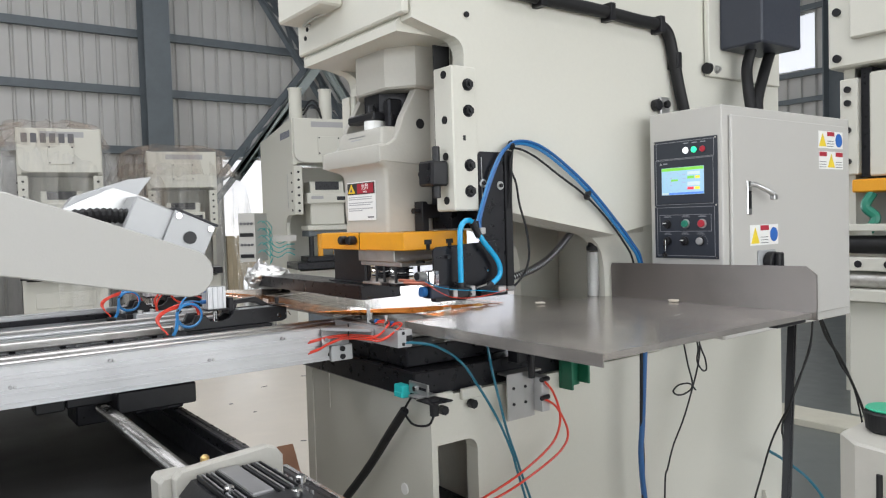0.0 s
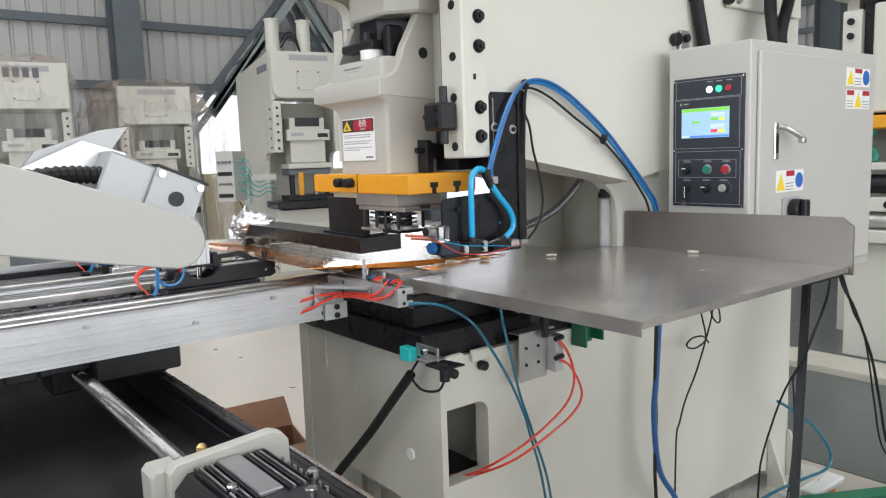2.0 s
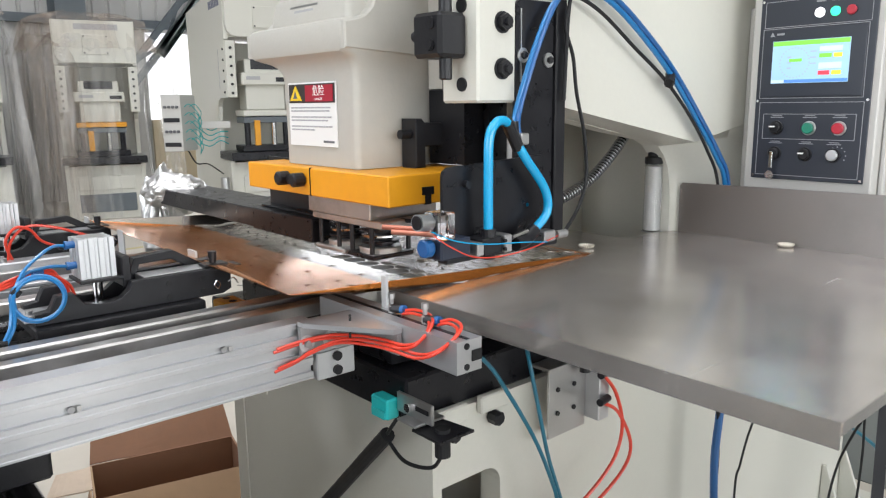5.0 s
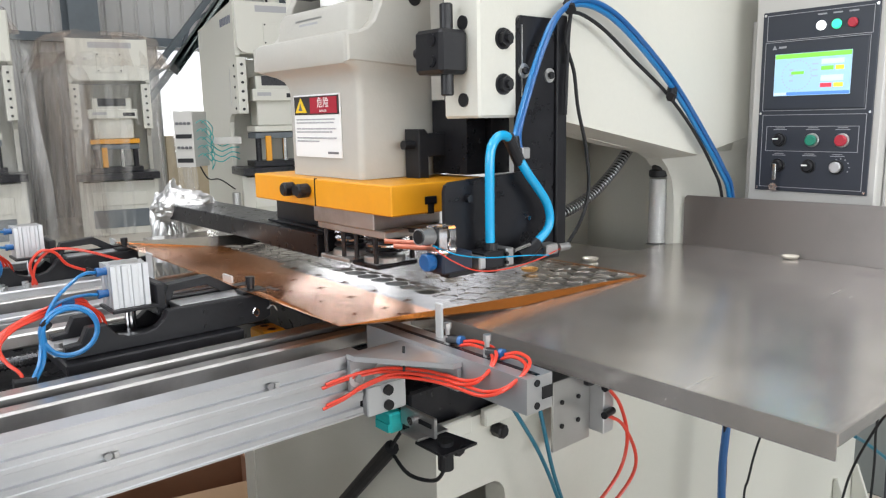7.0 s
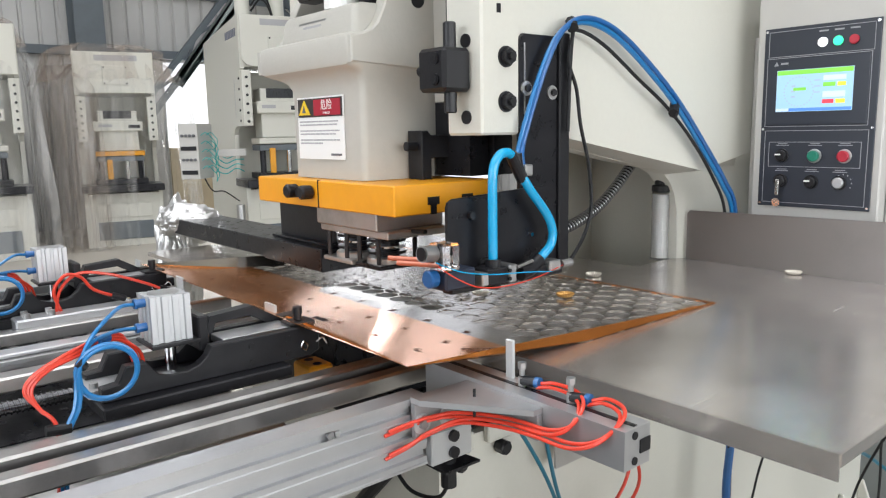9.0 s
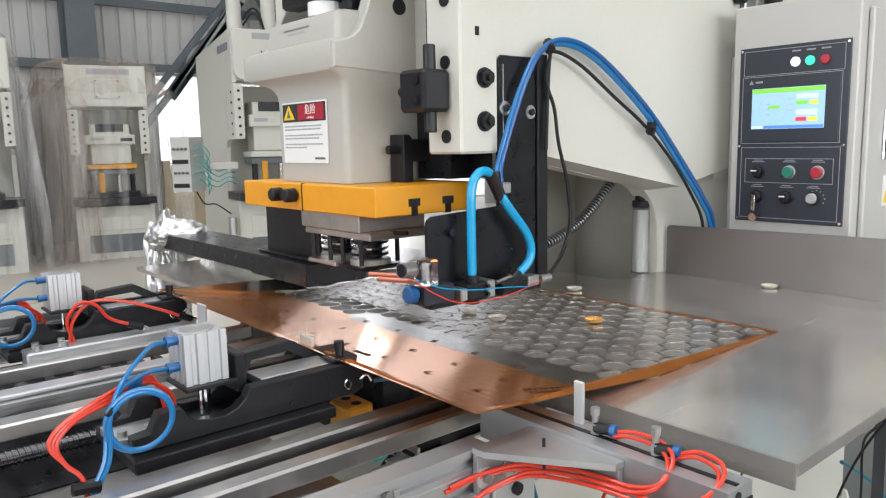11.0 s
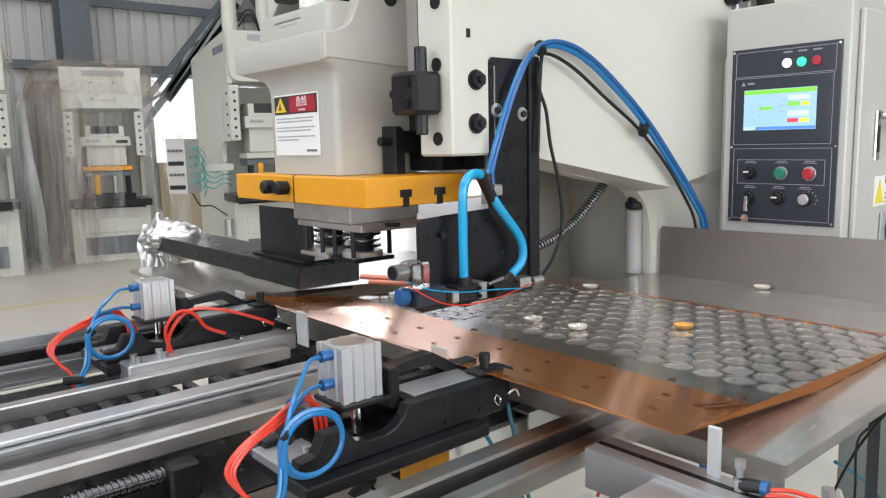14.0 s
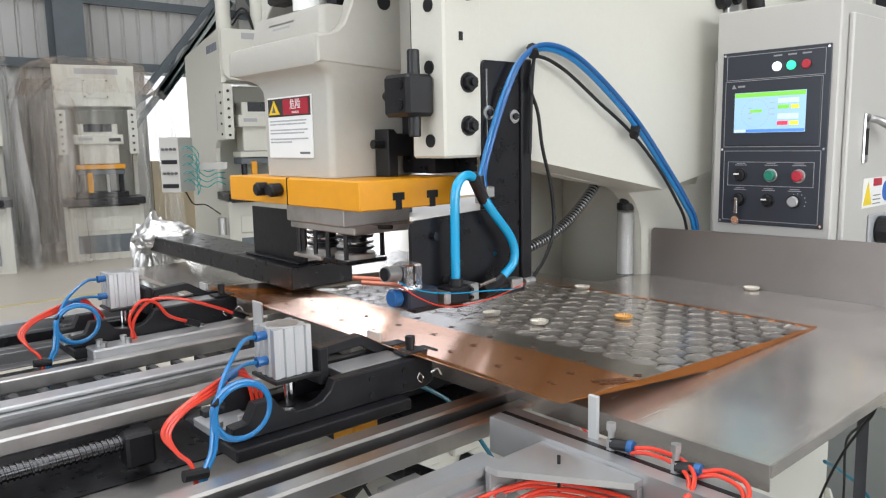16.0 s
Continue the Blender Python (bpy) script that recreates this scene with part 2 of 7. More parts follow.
def box(x0, x1, y0, y1, z0, z1, bevel=0.0, into=None, seg=1):
    b = bmesh.new()
    bmesh.ops.create_cube(b, size=1, matrix=Matrix.LocRotScale(((x0 + x1) / 2, (y0 + y1) / 2, (z0 + z1) / 2), None, (abs(x1 - x0), abs(y1 - y0), abs(z1 - z0))))
    if bevel:
        bmesh.ops.bevel(b, geom=b.edges[:], offset=bevel, segments=seg, profile=0.5, affect="EDGES")
    return grow(into, b) if into else b


def rod(p0, p1, r, seg=16, into=None, r2=None, bevel=0.0):
    p0, p1 = Vector(p0), Vector(p1)
    b = bmesh.new()
    d = p1 - p0
    m = Matrix.Translation((p0 + p1) / 2) @ d.to_track_quat("Z", "Y").to_matrix().to_4x4()
    bmesh.ops.create_cone(b, cap_ends=True, segments=seg, radius1=r, radius2=r if r2 is None else r2, depth=d.length, matrix=m)
    if bevel:
        es = [e for e in b.edges if len(e.link_faces) == 2 and max(len(f.verts) for f in e.link_faces) > 4]
        bmesh.ops.bevel(b, geom=es, offset=bevel, segments=1, affect="EDGES")
    return grow(into, b) if into else b


def prism(outline, axis, lo, hi, bevel=0.0, into=None):
    """An outline in the plane across axis ('x': y, z; 'y': x, z; 'z': x, y), pulled from lo to hi."""
    b = bmesh.new()

    def at(u, v, w):
        return {"x": (w, u, v), "y": (u, w, v), "z": (u, v, w)}[axis]
    low = [b.verts.new(at(u, v, lo)) for u, v in outline]
    high = [b.verts.new(at(u, v, hi)) for u, v in outline]
    b.faces.new(low)
    b.faces.new(high[::-1])
    n = len(outline)
    for i in range(n):
        b.faces.new((low[i], high[i], high[(i + 1) % n], low[(i + 1) % n]))
    bmesh.ops.recalc_face_normals(b, faces=b.faces[:])
    if bevel:
        bmesh.ops.bevel(b, geom=[e for e in b.edges if any(len(f.verts) == n for f in e.link_faces)] if n > 4 else b.edges[:], offset=bevel, segments=1, affect="EDGES")
    return grow(into, b) if into else b


def spline(points, steps=8):
    """Catmull-Rom through the points."""
    p = [Vector(q) for q in points]
    p = [2 * p[0] - p[1]] + p + [2 * p[-1] - p[-2]]
    out = []
    for i in range(1, len(p) - 2):
        for k in range(steps):
            t = k / steps
            out.append(0.5 * ((2 * p[i]) + (p[i + 1] - p[i - 1]) * t + (2 * p[i - 1] - 5 * p[i] + 4 * p[i + 1] - p[i + 2]) * t * t + (3 * p[i] - p[i - 1] - 3 * p[i + 1] + p[i + 2]) * t ** 3))
    return out + [p[-2]]


def hose(points, r, steps=8, seg=8, into=None, ribs=0.0):
    pts = spline(points, steps)
    b = bmesh.new()
    rings = []
    up = Vector((0, 0, 1))
    for i, q in enumerate(pts):
        d = (pts[min(i + 1, len(pts) - 1)] - pts[max(i - 1, 0)]).normalized()
        s = d.cross(up)
        s = s.normalized() if s.length > 0.05 else d.orthogonal().normalized()
        if rings and s.dot(prev) < 0:
            s = -s
        prev = s
        u = s.cross(d)
        rr = r * (1 + (ribs if i % 2 else -ribs))
        rings.append([b.verts.new(q + rr * (math.cos(a) * s + math.sin(a) * u)) for a in (2 * math.pi * k / seg for k in range(seg))])
        up = u
    for a, c in zip(rings, rings[1:]):
        for k in range(seg):
            b.faces.new((a[k], a[(k + 1) % seg], c[(k + 1) % seg], c[k]))
    b.faces.new(rings[0])
    b.faces.new(rings[-1][::-1])
    bmesh.ops.recalc_face_normals(b, faces=b.faces[:])
    return grow(into, b) if into else b


def coil(points, r, wire, pitch, seg=6, turn_steps=12):
    """A helix of round wire wound along a curve."""
    line = spline(points, 24)
    run = [0.0]
    for a, c in zip(line, line[1:]):
        run.append(run[-1] + (c - a).length)
    out, n = [], int(run[-1] / pitch * turn_steps)
    k = 0
    for i in range(n):
        d = run[-1] * i / n
        while k < len(run) - 2 and run[k + 1] < d:
            k += 1
        q = line[k].lerp(line[k + 1], (d - run[k]) / max(1e-6, run[k + 1] - run[k]))
        w = (line[k + 1] - line[k]).normalized()
        u = w.cross(Vector((0.3, 0.9, 0.2))).normalized()
        a = 2 * math.pi * i / turn_steps
        out.append(q + r * (math.cos(a) * u + math.sin(a) * w.cross(u)))
    return hose(out, wire, 1, seg)


def arc(cx, cy, r, a0, a1, n=8):
    return [(cx + r * math.cos(radians(a0 + (a1 - a0) * k / n)), cy + r * math.sin(radians(a0 + (a1 - a0) * k / n))) for k in range(n + 1)]


def hexbolt(p, axis, r, h, into=None):
    """A hexagon head with a washer, standing on p along the axis vector."""
    p, axis = Vector(p), Vector(axis)
    b = rod(p, p + axis * h * 0.25, r * 1.25, 20)
    rod(p + axis * h * 0.25, p + axis * h, r, 6, b)
    rod(p + axis * h, p + axis * h * 1.5, r * 0.5, 12, b)
    return grow(into, b) if into else b


# ---- the hall ----
tagged(solid("floor", box(-7, 15, -7, 15, FLOOR - 0.1, FLOOR), FLOORM, "worn pale concrete workshop floor with stains", "floor", kind="structure"))
solid("floor_paint", box(3.6, 14, -7, 6.0, FLOOR, FLOOR + 0.004), DARKFLOOR, "dark grey painted floor area beside the press", "floor", kind="structure")
solid("floor_line", box(1.2, 5.0, 8.62, 8.70, FLOOR, FLOOR + 0.003), mat("floor_line_paint", (0.50, 0.43, 0.22), 0.6, grain=0.2, scale=9, wear=0.6, wear_colour=(0.34, 0.32, 0.27), wear_scale=5), "worn yellowish line painted on the floor", "floor marking", kind="structure")


def clad_wall(name, axis, where, lo, hi, z0, z1, holes, label):
    """Trapezoid-ribbed cladding with window openings, standing along x or y."""
    b = bmesh.new()
    pitch, d = 0.25, 0.04
    n = int((hi - lo) / pitch)
    prof = []
    for i in range(n):
        u = lo + i * pitch
        prof += [(u, 0), (u + 0.17, 0), (u + 0.19, d), (u + 0.23, d)]
    zs = sorted({z0, z1, *[h[2] for h in holes], *[h[3] for h in holes]})
    us = prof + [(hi, 0)]
    vs = {}
    for i, (u, o) in enumerate(us):
        for j, z in enumerate(zs):
            vs[i, j] = b.verts.new((u, where + o, z) if axis == "x" else (where + o, u, z))
    for i in range(len(us) - 1):
        for j in range(len(zs) - 1):
            um, zm = (us[i][0] + us[i + 1][0]) / 2, (zs[j] + zs[j + 1]) / 2
            if any(h[0] < um < h[1] and h[2] < zm < h[3] for h in holes):
                continue
            b.faces.new((vs[i, j], vs[i + 1, j], vs[i + 1, j + 1], vs[i, j + 1]))
    ob = solid(name, b, CLAD, label, "wall", kind="structure")
    thick = ob.modifiers.new("thickness", "SOLIDIFY")
    thick.thickness, thick.offset = 0.012, 1.0 if where > 0 else -1.0
    return ob


# the opening from x 8.4 is added behind the press for white sheet reflections
clad_wall("wall_north", "x", 13.5, -7, 14, FLOOR, 7.0, [(5.25, 8.4, FLOOR, 2.5), (8.4, 12.8, FLOOR, 6.0)], "pale ribbed metal cladding wall with a wide opening and an added hidden one")
# the opening from y 7.7 is made tall, out of view, to brighten those reflections
clad_wall("wall_east", "y", 13.0, -7, 13.5, FLOOR, 7.0, [(6.5, 7.1, 3.68, 4.6), (7.7, 13.0, FLOOR, 5.2)], "pale ribbed metal cladding wall with a window and an added tall opening")
# west and south walls are unseen; their window bands are added for the fill
clad_wall("wall_west", "y", -7.0, -7, 13.5, FLOOR, 7.0, [(-3.5, 6.5, 1.5, 4.5)], "unseen pale ribbed metal cladding wall with an added window band")
clad_wall("wall_south", "x", -7.0, -7, 14, FLOOR, 7.0, [(-4.0, 8.0, 0.8, 3.6)], "unseen pale ribbed metal cladding wall with an added window band")
# unseen roof, its strips left open for the added skylight lamps
roof = bmesh.new()
for y0, y1 in ((-7, -3.6), (-2.0, 0.4), (2.0, 4.4), (6.0, 9.0), (10.6, 13.7)):
    box(-7, 14, y0, y1, 7.0, 7.1, into=roof)
for y0, y1 in ((-3.6, -2.0), (0.4, 2.0), (4.4, 6.0), (9.0, 10.6)):
    box(-7, -6, y0, y1, 7.0, 7.1, into=roof)
    box(4.0 if y0 < 8 else 8.0, 14, y0, y1, 7.0, 7.1, into=roof)
solid("ceiling", roof, CLAD, "unseen pale metal hall roof with added long skylights", "ceiling", kind="structure")

solid("low_wall", box(5.25, 8.4, 13.44, 13.62, FLOOR, 1.1), mat("beige_render", (0.50, 0.42, 0.29), 0.8, grain=0.1, scale=5, wear=0.3), "low beige rendered wall under the daylight opening", "wall", kind="structure")

# steel columns, rails and braces of the hall
def hall_column(x, y, w=0.36):
    b = box(x - w / 2, x + w / 2, y - 0.2, y - 0.18, FLOOR, 7.0)
    box(x - w / 2, x + w / 2, y + 0.18, y + 0.2, FLOOR, 7.0, into=b)
    box(x - 0.012, x + 0.012, y - 0.18, y + 0.18, FLOOR, 7.0, into=b)
    return solid("column", b, GREYSTEEL, "grey painted steel H-section hall column", "column", "hall columns", "structure")


for cx in (4.02, 10.2, -2.0):
    hall_column(cx, 13.15, 0.42)
hall_column(12.6, 5.9)
hall_column(12.6, 1.6)
for k, z in enumerate((2.55, 3.55, 4.52, 5.5)):
    solid("wall_rail", box(-7, 13, 13.38, 13.48, z, z + 0.13), GREYSTEEL, "dark steel wall rail behind the cladding", "rail", "wall rails", "structure")
for z in (3.1, 3.55, 4.65):
    solid("wall_rail", box(12.88, 12.98, -7, 13.3, z, z + 0.08), GREYSTEEL, "dark steel wall rail behind the cladding", "rail", "wall rails", "structure")


def angle_bar(p0, p1, w, material, parent):
    b = bmesh.new()
    d = (Vector(p1) - Vector(p0))
    m = Matrix.Translation((Vector(p0) + Vector(p1)) / 2) @ d.to_track_quat("Z", "Y").to_matrix().to_4x4()
    for sx, sy, ox, oy in ((w, 0.012, 0, w / 2), (0.012, w, w / 2, 0)):
        bmesh.ops.create_cube(b, size=1, matrix=m @ Matrix.LocRotScale((ox, oy, 0), None, (sx, sy, d.length)))
    return part("brace", b, material, parent)


def laced_brace(p0, p1, gap, w, material, name):
    """Two parallel angles tied by a zigzag of small bars."""
    t = thing(name, p0, "grey steel laced angle brace between hall columns", "bracing", "hall braces", "structure")
    p0, p1 = Vector(p0), Vector(p1)
    side = Vector((0, 0, 1)).cross(p1 - p0).normalized().cross((p1 - p0).normalized()) * gap / 2
    for s in (-1, 1):
        angle_bar(p0 + side * s, p1 + side * s, w, material, t)
    n = max(2, int((p1 - p0).length / 0.55))
    for k in range(n):
        a, c = p0.lerp(p1, k / n), p0.lerp(p1, (k + 1) / n)
        s = 1 if k % 2 else -1
        angle_bar(a + side * s, c - side * s, w * 0.45, material, t)
    return t


laced_brace((5.65, 13.0, 5.93), (8.2, 13.0, 2.13), 0.20, 0.085, GREYSTEEL, "brace")
laced_brace((8.0, 13.05, 5.56), (4.6, 13.05, 1.48), 0.20, 0.085, GREYSTEEL, "brace")
PALESTEEL = mat("pale_green_grey_steel", (0.30, 0.34, 0.335), 0.5, grain=0.1, scale=10, wear=0.2)
laced_brace((5.85, 12.6, 5.83), (8.0, 12.6, 2.68), 0.0, 0.15, PALESTEEL, "brace")
laced_brace((7.6, 12.55, 5.24), (5.1, 12.55, 2.08), 0.0, 0.15, PALESTEEL, "brace")

# ---- the press ----
press = thing("punch_press", (2.3, MID, FLOOR), "large cream-painted C-frame punch press standing on the floor", "press")
throat_edge = [(2.240, 0.80), (2.239, 1.00), (2.238, 1.06), (2.234, 1.11), (2.224, 1.150), (2.206, 1.178), (2.180, 1.200), (2.146, 1.214), (2.004, 1.237), (1.80, 1.277)]
lip_line = [(2.45, 0.80), (2.45, 1.25), (2.194, 1.2095), (1.76, 1.287), (1.73, 1.297)]
outline = [(1.443, 0.668), (1.443, 0.80)] + lip_line + [(1.555, 1.297), (1.555, 1.69), (1.588, 1.69)] \
    + arc(1.545, 1.725, 0.045, 0, 90, 5) + [(1.42, 1.80), (1.42, 2.7), (3.21, 2.7), (3.21, FLOOR + 0.08), (3.02, FLOOR + 0.16), (1.60, FLOOR + 0.20), (1.60, 0.62)] + arc(1.565, 0.633, 0.035, 0, 90, 5)


def side_plate(y0, y1):
    b = prism(outline, "y", y0, y1)
    bmesh.ops.triangulate(b, faces=[f for f in b.faces if len(f.verts) > 4])
    return b


near_plate = part("side_plate", side_plate(1.79, 1.84), CREAM, press)
part("side_plate", side_plate(2.36, 2.41), CREAM, press)


def throat_cheek(y0, y1):
    b = prism(throat_edge + [(1.80, 1.34), (2.447, 1.34), (2.447, 0.80)], "y", y0, y1)
    bmesh.ops.triangulate(b, faces=[f for f in b.faces if len(f.verts) > 4])
    return b


part("throat_cheek", throat_cheek(1.873, 1.915), CREAM, press)
part("throat_cheek", throat_cheek(2.29, 2.33), CREAM, press)
# the side bends inwards from the wide plate to the throat's edge
bend = bmesh.new()
inner_line = [(2.147, 1.212), (2.181, 1.199), (2.207, 1.1775), (2.225, 1.150), (2.235, 1.11), (2.239, 1.06), (2.240, 1.00), (2.241, 0.80)]
rows_of_bend = []
for (ex, ez), oz in zip(inner_line, (1.25, 1.22, 1.19, 1.16, 1.12, 1.07, 1.0, 0.80)):
    if not rows_of_bend:
        rows_of_bend.append([bend.verts.new(p) for p in ((2.194, 1.7903, 1.2092), (2.26, 1.7903, 1.2195), (2.34, 1.7903, 1.232), (2.45, 1.7903, 1.25))])
        continue
    row = []
    for u, y in ((0, 1.872), (0.30, 1.858), (0.68, 1.808), (1, 1.7903)):
        row.append(bend.verts.new((ex + (2.45 - ex) * u, y, ez + (oz - ez) * u)))
    rows_of_bend.append(row)
for r0, r1 in zip(rows_of_bend, rows_of_bend[1:]):
    for k in range(3):
        bend.faces.new((r0[k], r1[k], r1[k + 1], r0[k + 1]))
under = [bend.verts.new(p) for p in ((1.76, 1.7903, 1.287), (1.80, 1.873, 1.277), (2.147, 1.873, 1.212))]
bend.faces.new((under[0], under[1], under[2], rows_of_bend[1][0], rows_of_bend[0][0]))
bmesh.ops.recalc_face_normals(bend, faces=bend.faces[:])
part("side_bend", bend, CREAM, press, smooth=True)
part("base_side", box(1.443, 3.21, 2.48, 2.53, FLOOR + 0.08, 0.80), CREAM, press)
part("head", box(1.425, 1.95, 1.84, 2.36, 1.80, 2.7), CREAM, press)
part("head_lip", prism([(1.405, 1.775), (1.405, 1.80), (1.43, 1.83), (1.60, 1.83), (1.60, 1.775)], "y", 1.84, 2.38), CREAM, press)
part("head_cover", box(1.396, 1.419, 1.795, 2.40, 1.812, 2.65, 0.005), CREAM, press)
part("cover_box", box(1.32, 1.3955, 2.10, 2.38, 1.90, 2.12, 0.006), CREAM, press)
part("cover_handle", hose([(1.396, 2.31, 1.895), (1.370, 2.305, 1.888), (1.366, 2.22, 1.892), (1.396, 2.20, 1.905)], 0.004, 6, 8), ZINC, press, "small pull handle", True)
for hy, hz in ((2.33, 1.885), (2.345, 1.86), (1.83, 1.87)):
    part("bolt", rod((1.398, hy, hz), (1.393, hy, hz), 0.007, 12), BLACK, press, "black countersunk bolt")
for hx, hz in ((1.47, 1.86), (1.49, 2.05), (1.60, 1.832)):
    part("bolt", rod((hx, 1.789, hz), (hx, 1.783, hz), 0.008, 12), BLACK, press, "black countersunk bolt")
part("back_web", box(2.45, 2.5, 1.84, 2.48, FLOOR + 0.08, 2.7), CREAM, press)
arch = [(1.84, FLOOR + 0.08), (1.84, 0.80), (2.48, 0.80), (2.48, FLOOR + 0.08), (2.362, FLOOR + 0.08), (2.362, 0.34), (2.352, 0.368), (2.33, 0.378), (2.0, 0.378), (1.97, 0.368), (1.96, 0.34), (1.96, FLOOR + 0.08)]
ab = prism(arch, "x", 1.446, 1.49)
bmesh.ops.triangulate(ab, faces=[f for f in ab.faces if len(f.verts) > 4])
part("base_front", ab, CREAM, press)
part("arch_back", box(1.62, 1.63, 1.842, 2.478, FLOOR + 0.1, 0.40), CREAM_DARK, press)
part("base_rear", box(3.16, 3.205, 1.84, 2.48, FLOOR + 0.08, 2.7), CREAM, press)
part("frame_top", box(1.955, 3.158, 1.842, 2.358, 2.66, 2.696), CREAM, press)
part("bed", box(1.50, 2.44, 1.842, 2.478, 0.74, 0.80), CREAM, press)
part("throat_slot", box(2.4485, 2.4495, 1.93, 2.08, 1.005, 1.03), BLACK, press)
part("frame_roof", box(1.75, 2.44, 1.842, 2.478, 1.32, 1.36), CREAM, press)
for fx in (1.55, 2.95):
    part("foot", prism([(fx, FLOOR), (fx + 0.3, FLOOR), (fx + 0.3, FLOOR + 0.08), (fx, FLOOR + 0.08)], "y", 1.70, 2.62, 0.006), CREAM, press)
part("gib", box(1.54, 1.625, 1.782, 1.868, 1.297, 1.69, 0.004), CREAM, press)
part("gib", box(1.56, 1.625, 2.335, 2.40, 1.297, 1.69, 0.004), CREAM, press)
for bz in (1.640, 1.569, 1.421, 1.350):
    part("bolt", hexbolt((1.592, 1.782, bz), (0, -1, 0), 0.0135, 0.0125), BLACK, press, "black hexagon bolt with washer")
for hz in (1.668, 1.545, 1.446, 1.326):
    part("bolt", rod((1.54, 1.818, hz), (1.537, 1.818, hz), 0.011, 16), BLACK, press, "black countersunk bolt")
# black strip standing in for the dark gap between gib and slide
part("slide_gap_shade", box(1.545, 1.60, 1.8685, 1.8725, 1.298, 1.76), RUBBER, press)
part("slot", box(1.573, 1.581, 1.7805, 1.784, 1.488, 1.502), BLACK, press)
# the base: posts round its side window and its front arch
part("corner_post", box(1.443, 1.462, 1.79, 1.84, FLOOR + 0.08, 0.668), CREAM, press)
part("window_sill", box(1.462, 1.60, 1.79, 1.84, FLOOR + 0.08, 0.468), CREAM, press)
part("inner_wall", box(1.50, 2.40, 2.06, 2.08, FLOOR + 0.1, 0.735), CREAM_DARK, press)
part("inner_wall", box(1.66, 1.68, 1.842, 2.058, FLOOR + 0.1, 0.735), CREAM_DARK, press)
part("inner_slot", box(1.655, 1.66, 1.87, 1.885, 0.55, 0.60), BLACK, press)
part("inner_floor", box(1.492, 1.658, 1.842, 2.058, 0.42, 0.44), BLACKM, press)
part("face_disc", rod((1.4445, 1.927, 0.519), (1.440, 1.927, 0.519), 0.016, 18), WHITE, press, "small white round cap")

# ---- bolster, die and guides under the ram ----
bolster = thing("die_bolster", (1.75, 2.1, 0.80), "black steel die bolster lying on the press bed", "bolster")
part("plate", box(1.40, 2.10, 1.80, 2.52, 0.802, 0.872, 0.004), BLACKM, bolster)
part("upper_plate", box(1.42, 1.78, 1.86, 2.40, 0.874, 0.93, 0.004), BLACKM, bolster)
part("die", box(1.47, 1.64, 1.98, 2.30, 0.932, 0.992, 0.003), TOOL, bolster)

INK = mat("ink", (0.12, 0.12, 0.13), 0.6)
INKG = mat("engraving", (0.38, 0.38, 0.39), 0.6)
ram = thing("press_ram", (1.52, 2.1, 1.19), "cream press slide carrying a yellow tool plate", "press ram")
part("tool_plate", box(1.42, 1.64, 1.86, 2.335, 1.135, 1.185, 0.002), YELLOW, ram, "yellow painted tool mounting plate")
for k, sy in enumerate((1.50, 1.575)):
    part("slot", box(sy - 0.012, sy + 0.012, 1.858, 1.90, 1.150, 1.163), BLACK, ram)
    part("slot", box(sy - 0.006, sy + 0.006, 1.858, 1.90, 1.134, 1.151), BLACK, ram)
part("seam", box(1.4185, 1.425, 2.093, 2.0945, 1.135, 1.186), BLACK, ram)
for by in (2.118, 2.172):
    part("bolt", rod((1.42, by, 1.163), (1.395, by, 1.163), 0.013, 14, bevel=0.003), BLACK, ram, "black cap screw")
part("washer", rod((1.415, 2.145, 1.163), (1.405, 2.145, 1.163), 0.010, 14), BLACK, ram)


def rounded_loft(levels, back, seg=6):
    """A casting open to the back: rounded front corners, its outline changing with height; levels of (z, front x, y0, y1, corner radius)."""
    b = bmesh.new()
    rings = []
    for z, x0, y0, y1, r in levels:
        ring = [(back, y0)]
        ring += [(x0 + r - r * math.sin(a), y0 + r - r * math.cos(a)) for a in (math.pi / 2 * k / seg for k in range(seg + 1))]
        ring += [(x0 + r - r * math.cos(a), y1 - r + r * math.sin(a)) for a in (math.pi / 2 * k / seg for k in range(seg + 1))]
        ring.append((back, y1))
        rings.append([b.verts.new((x, y, z)) for x, y in ring])
    for lo_ring, hi_ring in zip(rings, rings[1:]):
        for k in range(len(lo_ring)):
            n = (k + 1) % len(lo_ring)
            b.faces.new((lo_ring[k], lo_ring[n], hi_ring[n], hi_ring[k]))
    b.faces.new(rings[0])
    b.faces.new(rings[-1][::-1])
    bmesh.ops.recalc_face_normals(b, faces=b.faces[:])
    return b


casting = [(1.186, 1.4525, 1.990, 2.232, 0.012), (1.205, 1.4525, 1.990, 2.232, 0.012), (1.338, 1.4525, 1.988, 2.234, 0.012), (1.352, 1.4515, 1.987, 2.238, 0.013), (1.364, 1.4485, 1.985, 2.250, 0.015), (1.373, 1.443, 1.983, 2.272, 0.016), (1.379, 1.435, 1.981, 2.298, 0.017), (1.384, 1.4275, 1.980, 2.312, 0.017), (1.390, 1.4255, 1.979, 2.318, 0.016), (1.428, 1.4255, 1.979, 2.318, 0.015), (1.434, 1.428, 1.980, 2.315, 0.015), (1.438, 1.436, 1.983, 2.307, 0.014)]
part("body", rounded_loft(casting, 1.70), CREAM_DARK, ram, smooth=True)
